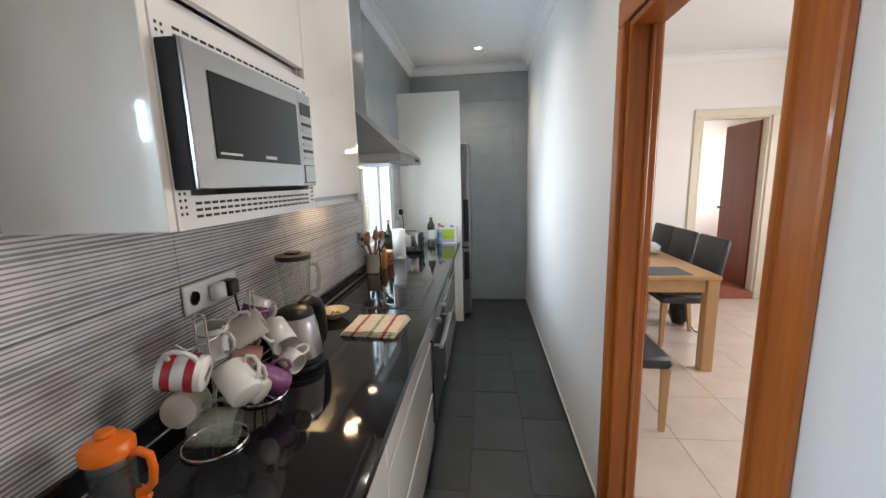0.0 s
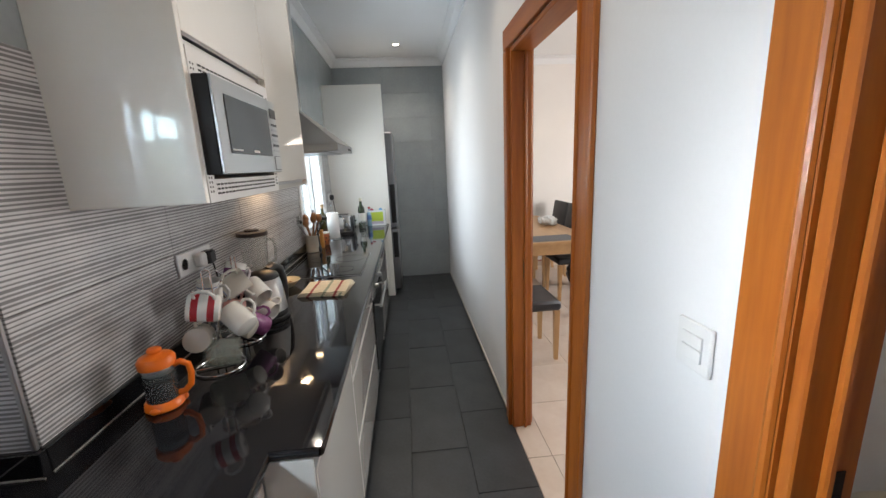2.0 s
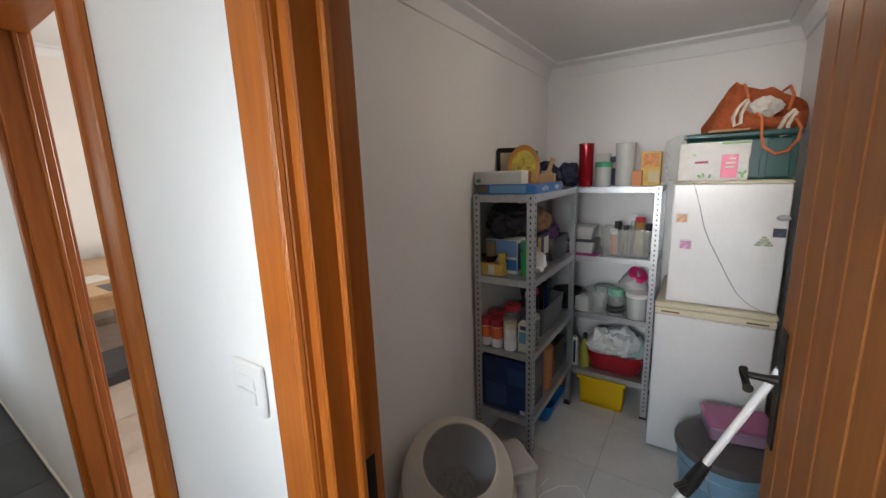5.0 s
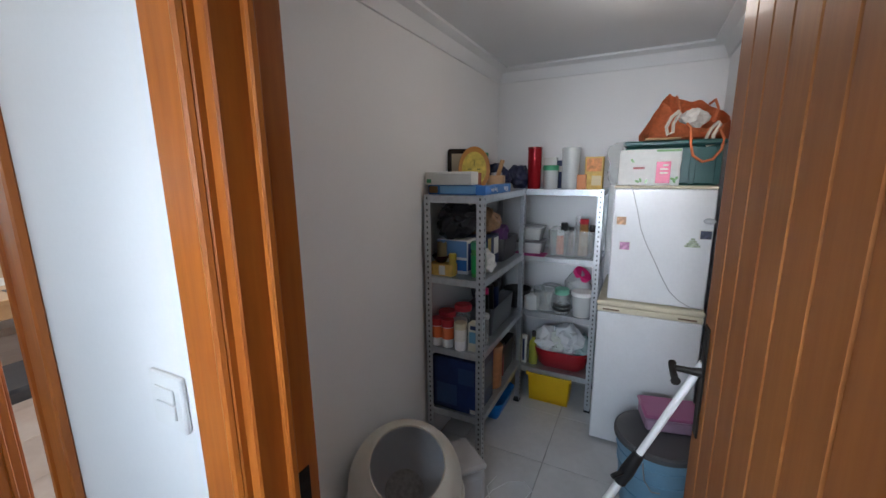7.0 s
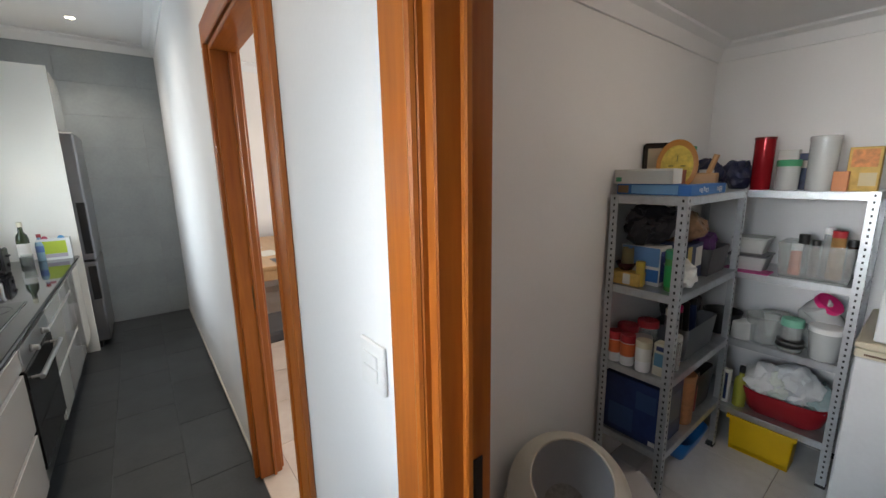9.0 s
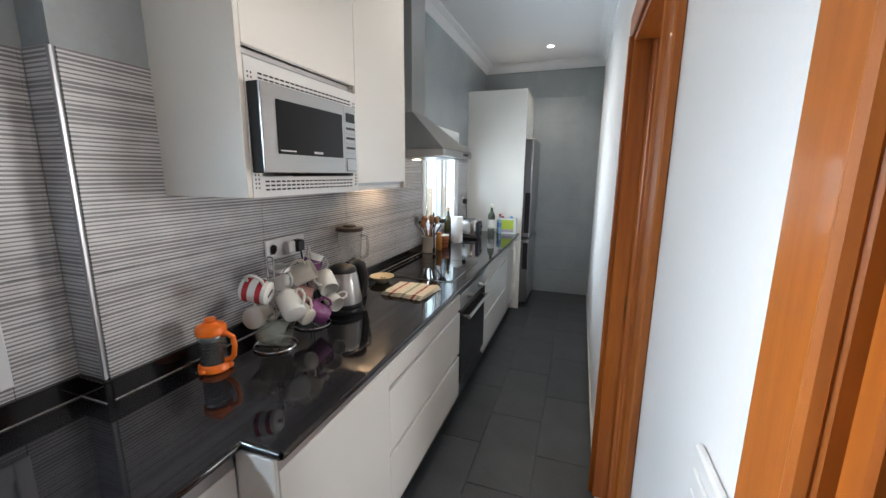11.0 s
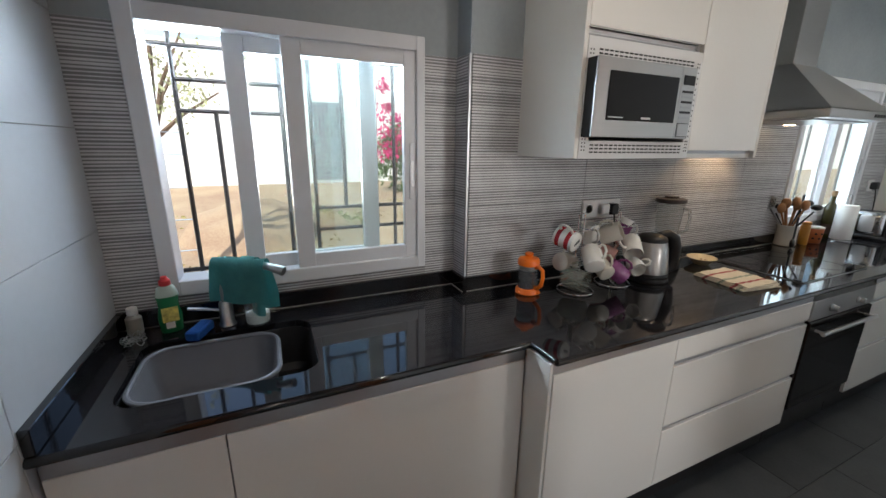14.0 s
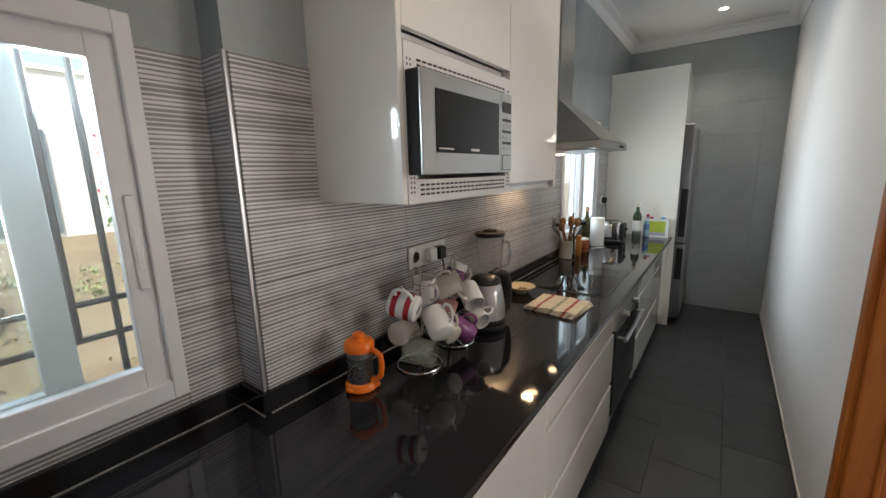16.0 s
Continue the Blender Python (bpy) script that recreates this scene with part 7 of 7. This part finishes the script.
part("upper_tube", tube(bmesh.new(), [d_ * 0.70, d_ * 1.0], 0.0095, 14), WHITE_PLASTIC, pol)
part("clamp_lever", tube(bmesh.new(), [d_ * 0.66 + Vector((-0.01, 0.01, 0)), d_ * 0.645 + Vector((-0.035, 0.03, 0.01))], 0.007, 8), BLACK_PLASTIC, pol)
part("rubber_tip", tube(bmesh.new(), [(0, 0, 0.0), (0.0006, -0.004, 0.013)], 0.015, 12), BLACK_PLASTIC, pol)
# pantry ceiling light, out of view, added to brighten the room
pcl = thing("pantry_light", (1.30, -0.80, PH), "unseen round white ceiling light added to brighten the pantry", "ceiling light")
part("base", lathe(bmesh.new(), [(0.085, -0.001), (0.088, -0.012), (0.080, -0.020)], 28), WHITE_PLASTIC, pcl)
part("shade", lathe(bmesh.new(), [(0.078, -0.021), (0.076, -0.040), (0.050, -0.060), (0.01, -0.066)], 28), glow("opal_glow", (1.0, 0.90, 0.78), 1.2), pcl, "opal glass shade")
pll = new("pantry_fill_lamp", bpy.data.lights.new("pantry_fill_lamp", "POINT"))
pll.data.energy, pll.data.color, pll.data.shadow_soft_size = 1.2, (1.0, 0.88, 0.76), 0.07
pll.location = (1.30, -0.80, PH - 0.14)

# ---- dining room ----
tb = thing("dining_table", (0.77, 3.52, 0), "light oak dining table with square legs", "table")
part("tabletop", boxes((-0.45, -0.90, 0.722, 0.45, 0.90, 0.752), bevel=0.004), BEECH, tb, smooth=False)
for x in (-0.40, 0.40):
    for y in (-0.85, 0.85):
        part("leg", boxes((x - 0.042, y - 0.042, 0, x + 0.042, y + 0.042, 0.7215), bevel=0.004), BEECH_Z, tb, smooth=False)
for b in ((-0.35, -0.875, 0.625, 0.35, -0.850, 0.7215), (-0.35, 0.850, 0.625, 0.35, 0.875, 0.7215), (-0.425, -0.80, 0.625, -0.400, 0.80, 0.7215), (0.400, -0.80, 0.625, 0.425, 0.80, 0.7215)):
    part("apron", boxes(b, bevel=0.002), BEECH, tb, smooth=False)


def dining_chair():
    e = thing("dining_chair", (1.22, 3.27, 0), "dark leather dining chair with light wooden legs", "chair", "dining chairs")
    bm = boxes((-0.22, -0.215, 0.40, 0.20, 0.215, 0.475), bevel=0.018)
    part("seat", bm, LEATHER, e, "charcoal leather seat")
    bm = bmesh.new()
    box(bm, 0.175, -0.215, 0.38, 0.225, 0.215, 0.96, bevel=0.02, seg=2)
    bmesh.ops.transform(bm, matrix=Matrix.Translation((0.19, 0, 0.45)) @ pose(0, 0, 0, 0, 9, 0) @ Matrix.Translation((-0.19, 0, -0.45)), verts=bm.verts)
    part("backrest", bm, LEATHER, e, "charcoal leather backrest")
    for x, y, lean in ((-0.19, -0.185, 0), (-0.19, 0.185, 0), (0.18, -0.185, 0.05), (0.18, 0.185, 0.05)):
        bm = bmesh.new()
        a = [bm.verts.new((x + lean + sx * 0.014, y + sy * 0.014, 0)) for sx, sy in ((-1, -1), (1, -1), (1, 1), (-1, 1))]
        b = [bm.verts.new((x + sx * 0.021, y + sy * 0.021, 0.40)) for sx, sy in ((-1, -1), (1, -1), (1, 1), (-1, 1))]
        for i in range(4):
            bm.faces.new((a[i], a[(i + 1) % 4], b[(i + 1) % 4], b[i]))
        bm.faces.new(a[::-1]), bm.faces.new(b)
        part("leg", bm, BEECH_Z, e, "light wooden leg", smooth=False)
    return e


ch = dining_chair()
for x, y, r in ((1.22, 3.76, 0), (1.22, 4.22, 0), (0.33, 2.055, 180)):
    copy_thing(ch, pose(x, y, 0, 0, 0, r))
mt = thing("placemat", (0.80, 2.80, 0.753), "dark grey woven placemat on the table end", "placemat")
part("mat", boxes((-0.24, -0.14, 0, 0.24, 0.14, 0.003), bevel=0.001), material("grey_weave", (0.13, 0.13, 0.135), 0.8, vary=0.15, scale=80, fine=250, bump=0.4), mt, smooth=False)
bag("carrier_bag", (1.08, 3.60, 0.753), (0.20, 0.28, 0.10), plain("thin_white_plastic", (0.66, 0.67, 0.66), 0.4), "crumpled white carrier bag on the table", seed=51.0)
for x, y, r in ((0.62, 3.25, 10), (0.52, 3.55, -20)):
    ppr = thing("paper_sheet", (x, y, 0.753), "white sheet of paper on the table", "paper", "papers on the table", r)
    part("sheet", boxes((-0.10, -0.145, 0, 0.10, 0.145, 0.0015)), LABEL, ppr, smooth=False)
pot("table_jar", (0.50, 3.75, 0.753), 0.04, 0.12, CLEARP, WHITE_PLASTIC, "clear jar with a white lid on the table", "jar")
bagb = bag("rucksack", (1.42, 3.62, 0.001), (0.16, 0.22, 0.30), BLACKBAG, "dark rucksack on the floor between chairs", seed=61.0, amount=0.02)
part("strap", tube(bmesh.new(), [(0, -0.08, 0.16), (0.02, -0.15, 0.08), (0.06, -0.20, 0.012), (0.10, -0.22, 0.008)], 0.006, 6), BLACK_PLASTIC, bagb)
# far doorway
fd = tagged(new("door_frame_hall"), "cream painted door frame of the far doorway", "door frame", kind="structure")
CREAMPAINT = plain("cream_gloss_paint", (0.68, 0.60, 0.48), 0.35)
for b in ((1.862, DY1 - 0.018, 0, 1.948, DY1 - 0.0005, 2.12), (2.682, DY1 - 0.018, 0, 2.768, DY1 - 0.0005, 2.12), (1.862, DY1 - 0.018, 2.122, 2.768, DY1 - 0.0005, 2.205)):
    part("casing", boxes(b, bevel=0.006), CREAMPAINT, fd, smooth=False)
for b in ((1.95, DY1 + 0.001, 0.09, 1.972, DY1 + 0.119, 2.12), (2.658, DY1 + 0.001, 0.09, 2.68, DY1 + 0.119, 2.12), (1.973, DY1 + 0.001, 2.098, 2.657, DY1 + 0.119, 2.12)):
    part("jamb", boxes(b, bevel=0.002), CREAMPAINT, fd, smooth=False)
hdoor = thing("hall_door", (2.655, DY1 + 0.10, 0.10), "dark reddish brown door standing open", "door", turn=89)
part("leaf", boxes((0, -0.02, 0, 0.66, 0.02, 1.985), bevel=0.003), MAHOGANY, hdoor, smooth=False)
part("knob_plate", lathe(bmesh.new(), [(0.025, 0), (0.024, 0.006)], 18, m=pose(0.60, 0.02, 0.95, -90, 0, 0)), material("old_brass", (0.32, 0.22, 0.09), 0.35, 0.9), hdoor)
part("knob", tube(bmesh.new(), [(0.60, 0.02, 0.95), (0.60, 0.055, 0.95), (0.60, 0.072, 0.95)], 0.02, 14, taper=(0.5, 0.6, 1.2)), material("old_brass", (0.32, 0.22, 0.09), 0.35, 0.9), hdoor)
part("knob", tube(bmesh.new(), [(0.60, -0.02, 0.95), (0.60, -0.055, 0.95), (0.60, -0.072, 0.95)], 0.02, 14, taper=(0.5, 0.6, 1.2)), material("old_brass", (0.32, 0.22, 0.09), 0.35, 0.9), hdoor)
for x in (1.952, 2.134, 2.316, 2.498):
    part("step_tile", boxes((x, DY1 - 0.012, 0.0, x + 0.178, DY1 - 0.0005, 0.088), bevel=0.003), TERRACOTTA, fd, smooth=False)
part("skirting", boxes((2.77, DY1 - 0.012, 0, DX, DY1 - 0.0005, 0.07)), MARBLE, fd, smooth=False)
part("skirting", boxes((T + 0.02, DY1 - 0.012, 0, 1.86, DY1 - 0.0005, 0.07)), MARBLE, fd, smooth=False)

# ---- garden ----
SOIL = material("dry_garden_soil", (0.26, 0.17, 0.11), 0.95, vary=0.3, scale=1.5, fine=30, bump=0.6, second=(0.40, 0.32, 0.20))
bm = bmesh.new()
xs = [-1.69, -2.4, -3.2, -4.2, -5.5, -7, -8.5, -10, -14, -30, -120]
ys = [-120, -30, -12, -7, -5, -4, -3, -2, -1, 0, 1, 2, 3, 4, 6, 9, 14, 30, 120]
rise = lambda x: min(0.62, max(-0.05, (-x - 2.0) * 0.078)) - 0.12
rows = [[bm.verts.new((x, y, rise(x) + 0.04 * noise.noise(Vector((x, y, 0))))) for y in ys] for x in xs]
for a_, b_ in zip(rows, rows[1:]):
    for j in range(len(ys) - 1):
        bm.faces.new((a_[j], a_[j + 1], b_[j + 1], b_[j]))
back = [bm.verts.new((120, y, -0.17)) for y in ys]
for j in range(len(ys) - 1):
    bm.faces.new((rows[0][j + 1], rows[0][j], back[j], back[j + 1]))
bmesh.ops.recalc_face_normals(bm, faces=bm.faces[:])
structure("ground", bm, SOIL, "dry sandy garden soil sloping up to a white wall", "ground", True)
STUCCO = material("white_render", (0.80, 0.78, 0.73), 0.85, vary=0.05, scale=1.5, fine=40, bump=0.2)
hs = thing("garden_building", (-10.2, 1.0, 0.3), "sunlit white rendered outbuilding across the garden", "building")
part("wall", boxes((-0.2, -12.0, 0, 0, 40.0, 3.1)), STUCCO, hs, smooth=False)
part("coping", boxes((-0.26, -12.0, 3.101, 0.06, 40.0, 3.18)), STUCCO, hs, smooth=False)
SHUT = material("grey_blue_shutter", (0.16, 0.20, 0.22), 0.5, vary=0.1, scale=8)
dg = part("door", boxes((0.001, -0.60, 0.28, 0.05, 0.20, 2.10)), SHUT, hs, "grey green metal door")
for i in range(9):
    part("grille_bar", boxes((0.051, -0.55 + i * 0.085, 1.30, 0.062, -0.53 + i * 0.085, 2.03)), GRILLE, dg, smooth=False)
for zc in (0.42, 0.72, 1.02):
    part("panel", boxes((0.051, -0.54, zc, 0.064, 0.14, zc + 0.24), bevel=0.006), SHUT, dg, smooth=False)


def leaf_cloud(c, s, count, size, seed):
    rnd = random.Random(seed)
    bm = bmesh.new()
    lumps = [(Vector((rnd.gauss(0, 0.45) * s[0], rnd.gauss(0, 0.45) * s[1], rnd.gauss(0, 0.45) * s[2])), rnd.uniform(0.18, 0.4)) for _ in range(14)]
    for i in range(count):
        o_, r_ = lumps[i % len(lumps)]
        p = Vector(c) + o_ + Vector((rnd.gauss(0, 1), rnd.gauss(0, 1), rnd.gauss(0, 1))).normalized() * rnd.uniform(0.3, 1) * r_ * max(s)
        q = Euler((rnd.uniform(0, 6.3), rnd.uniform(0, 6.3), rnd.uniform(0, 6.3))).to_matrix()
        k = size * rnd.uniform(0.6, 1.3)
        v = [bm.verts.new(p + q @ Vector(t_) * k) for t_ in ((-0.5, 0, 0), (0, -0.3, 0.06), (0.6, 0, 0), (0, 0.3, 0.06))]
        bm.faces.new(v)
    return bm


LEAF = material("green_leaf", (0.07, 0.14, 0.03), 0.6, vary=0.4, scale=9)
LEAF2 = material("olive_leaf", (0.36, 0.38, 0.20), 0.6, vary=0.35, scale=9)
BLOOM = material("magenta_petal", (0.62, 0.02, 0.16), 0.6, vary=0.3, scale=12)
BARK = material("grey_bark", (0.16, 0.11, 0.075), 0.9, vary=0.3, scale=20, bump=0.5)
bg = thing("bougainvillea", (-8.6, 1.98, 0.40), "bougainvillea bush with magenta flowers", "bush")
part("trunk", tube(bmesh.new(), [(0, 0, -0.1), (0.05, 0.03, 0.5), (-0.04, 0.08, 1.1)], 0.05, 8, taper=(1, 0.8, 0.5)), BARK, bg)
part("leaves", leaf_cloud((0, 0, 0.95), (0.32, 0.36, 0.75), 1500, 0.085, 3), LEAF, bg, smooth=False)
part("flowers", leaf_cloud((0.1, 0, 1.25), (0.34, 0.36, 0.75), 900, 0.075, 4), BLOOM, bg, "magenta flowers", smooth=False)
tre = thing("garden_tree", (-4.6, -1.72, 0.02), "slim garden tree with sparse olive leaves", "tree")
part("trunk", tube(bmesh.new(), [(0, 0, -0.1), (0.05, 0.05, 0.8), (0.0, 0.12, 1.6), (0.06, 0.2, 2.3)], 0.055, 10, taper=(1, 0.8, 0.6, 0.35)), BARK, tre)
for a in ((0.3, 0.5, 2.4), (-0.3, 0.4, 2.3), (0.2, -0.3, 2.6), (0.1, 0.7, 1.9)):
    part("limb", tube(bmesh.new(), [(0.0, 0.10, 1.45), (a[0] * 0.5, a[1] * 0.5, (a[2] + 1.45) / 2), a], 0.024, 6, taper=(1, 0.7, 0.3)), BARK, tre)
part("crown", leaf_cloud((0.1, 0.35, 2.05), (0.5, 0.55, 0.5), 620, 0.038, 8), LEAF2, tre, smooth=False)
fen = thing("garden_gate", (-4.0, -1.52, 0.04), "pale blue wire garden gate with canes", "gate")
BLUEG = plain("pale_blue_metal", (0.36, 0.46, 0.56), 0.5)
part("gate_frame", tube(bmesh.new(), [(0, -0.28, 0), (0, -0.28, 1.5), (0, 0.22, 1.5), (0, 0.22, 0)], 0.018, 8), BLUEG, fen)
for i in range(5):
    part("wire", tube(bmesh.new(), [(0, -0.28, 0.2 + i * 0.28), (0, 0.22, 0.2 + i * 0.28)], 0.005, 5), BLUEG, fen)
for i in range(6):
    part("cane", tube(bmesh.new(), [(0.03, -0.25 + i * 0.05, 0), (0.03, -0.26 + i * 0.055, 1.45 + 0.05 * (i % 3))], 0.012, 6), plain("dry_cane", (0.34, 0.20, 0.12), 0.8), fen)
hill = thing("earth_mound", (-6.3, -0.95, 0.02), "brown earth mound with scrub", "mound")
bm = blob(bmesh.new(), (0, 0, 0.05), (1.3, 0.9, 0.55), 4)
crumple(bm, 0.12, 2.5)
part("mound", bm, SOIL, hill)
bm = bmesh.new()
rnd = random.Random(5)
for i in range(2600):
    x, y = -2.6 - 5.2 * rnd.random() ** 1.3, rnd.uniform(-2.8, 3.2)
    if noise.noise(Vector((x * 0.8, y * 0.8, 3.0))) < -0.05:
        continue
    k = rnd.uniform(0.03, 0.08)
    q = Euler((rnd.gauss(0, 0.5), rnd.gauss(0, 0.5), rnd.uniform(0, 6.3))).to_matrix()
    p = Vector((x, y, rise(x) + 0.04 + 0.04 * noise.noise(Vector((x, y, 0)))))
    bm.faces.new([bm.verts.new(p + q @ Vector(t_) * k) for t_ in ((-0.5, 0, 0), (0, -0.3, 0.2), (0.6, 0, 0.05), (0, 0.3, 0.2))])
dl = link("dry_leaves", bm, material("dry_leaf", (0.42, 0.27, 0.13), 0.9, vary=0.4, scale=5, second=(0.24, 0.26, 0.09)))
tagged(dl, "scattered dry leaves and weeds on the garden soil", "leaf litter", kind="stuff")
bm = bmesh.new()
for i in range(7):
    c = (-6.0 - 1.2 * rnd.random(), -0.4 + 0.22 * i, 0.30)
    sub = leaf_cloud(c, (0.16, 0.16, 0.12), 120, 0.05, 20 + i)
    me_ = bpy.data.meshes.new("tmp")
    sub.to_mesh(me_)
    sub.free()
    bm.from_mesh(me_)
    bpy.data.meshes.remove(me_)
tagged(link("low_scrub", bm, LEAF2), "low green scrub growing on the garden slope", "scrub", kind="stuff")

# ---- floor and wall tiles ----
def tile_mesh(name, sx, sy, sz, bevel, mat):
    bm = boxes((-sx / 2, -sy / 2, -sz, sx / 2, sy / 2, 0), bevel=bevel)
    me = bpy.data.meshes.new(name)
    bm.to_mesh(me)
    bm.free()
    me.materials.append(mat)
    return me


def lay(parent, name, x0, x1, y0, y1, w, l, mat, gap=0.0025, ox=0.0, oy=0.0, stagger=0.0, skip=None):
    """Floor tiles on a grid, cut at the edges; alike tiles share one mesh."""
    cache = {}
    i = math.floor((x0 - ox) / w)
    while ox + i * w < x1:
        a, b = max(x0, ox + i * w), min(x1, ox + (i + 1) * w)
        off = oy + stagger * l * (i % 2)
        j = math.floor((y0 - off) / l)
        while off + j * l < y1:
            c, d = max(y0, off + j * l), min(y1, off + (j + 1) * l)
            if b - a > 0.01 and d - c > 0.01 and not (skip and skip((a + b) / 2, (c + d) / 2)):
                key = (round(b - a, 3), round(d - c, 3))
                if key not in cache:
                    cache[key] = tile_mesh(name, b - a - gap, d - c - gap, 0.006, 0.0012, mat)
                o = new(name, cache[key])
                o.parent = parent
                o.location = ((a + b) / 2, (c + d) / 2, 0.0005 * (((i * 7 + j * 13) % 5) - 2) * 0.3)
            j += 1
        i += 1


lay(bpy.data.objects["floor_kitchen"], "tile", -0.93, 0.0, YS, YN, 0.307, 0.61, SLATE, ox=-0.598, oy=0.415, stagger=0.5)
lay(bpy.data.objects["floor_pantry"], "tile", 0.0, PX, PY0, PY1, 0.44, 0.44, GREY_TILE, ox=0.18)
lay(bpy.data.objects["floor_dining"], "tile", 0.0, DX, DY0, DY1, 0.45, 0.45, MARBLE, ox=0.13)


def clad(parent, name, plane, at, u0, u1, z0, z1, w, h, mat, gap=0.002, cuts=()):
    """Upright tiles on the plane x = at (facing +x) or y = at (facing -y)."""
    cache = {}
    i = 0
    while u0 + i * w < u1 - 0.005:
        a, b = u0 + i * w, min(u1, u0 + (i + 1) * w)
        j = 0
        while z0 + j * h < z1 - 0.005:
            c, d = z0 + j * h, min(z1, z0 + (j + 1) * h)
            j += 1
            rects = [(a, b, c, d)]
            for (p, q, r, s) in cuts:
                nxt = []
                for (e, f, g, k) in rects:
                    if f <= p or e >= q or k <= r or g >= s:
                        nxt.append((e, f, g, k))
                        continue
                    if e < p: nxt.append((e, p, g, k))
                    if f > q: nxt.append((q, f, g, k))
                    m0, m1 = max(e, p), min(f, q)
                    if g < r: nxt.append((m0, m1, g, r))
                    if k > s: nxt.append((m0, m1, s, k))
                rects = nxt
            for (e, f, g, k) in rects:
                if f - e < 0.006 or k - g < 0.006:
                    continue
                key = (round(f - e, 3), round(k - g, 3), round(g, 3))
                if key not in cache:
                    t, bm = 0.006, bmesh.new()
                    if plane == "x":
                        box(bm, 0, -(f - e - gap) / 2, g + gap / 2, t, (f - e - gap) / 2, k - gap / 2, bevel=0.0008)
                    else:
                        box(bm, -(f - e - gap) / 2, -t, g + gap / 2, (f - e - gap) / 2, 0, k - gap / 2, bevel=0.0008)
                    me = bpy.data.meshes.new(name)
                    bm.to_mesh(me)
                    bm.free()
                    me.materials.append(mat)
                    cache[key] = me
                o = new(name, cache[key])
                o.parent = parent
                o.location = (at, (e + f) / 2, 0) if plane == "x" else ((e + f) / 2, at, 0)
        i += 1


clad(bpy.data.objects["wall_west_counter"], "tile", "x", WX, 0.042, 3.66, CT + UP, 1.792, 0.60, 0.30, STRIPE, 0.0012, [(WIN2[0], WIN2[1], WIN2[2], WIN2[3])])
clad(bpy.data.objects["wall_west_window"], "tile", "x", WW, YS, 0.029, CT + UP, 1.792, 0.60, 0.30, STRIPE, 0.0012, [(WIN1[0], WIN1[1], WIN1[2], WIN1[3])])
clad(bpy.data.objects["wall_west_counter"], "tile", "y", 0.035, WW + 0.007, WX, CT + UP, 1.792, 0.60, 0.30, STRIPE, 0.0012)
clad(bpy.data.objects["wall_north"], "tile", "y", YN + 0.008, WX, 0.0, 0.0, H, 0.60, 0.30, GREY_PLASTER, 0.0015)
for i in range(3):
    for j in range(10):
        xa, xb, za, zb = WW + 0.6 * i, min(0.0, WW + 0.6 * (i + 1)), 0.3 * j, min(H, 0.3 * (j + 1))
        if xb - xa > 0.01 and zb - za > 0.01:
            link("tile", boxes((xa + 0.001, YS - 0.006, za + 0.001, xb - 0.001, YS, zb - 0.001), bevel=0.0008), PALE_TILE, bpy.data.objects["wall_south"])
trim = structure("trim_corner", boxes((WX - 0.004, 0.026, CT + UP, WX + 0.0075, 0.0365, 1.792), bevel=0.002), ALU, "slim metal edge trim on the tile corner", "trim")
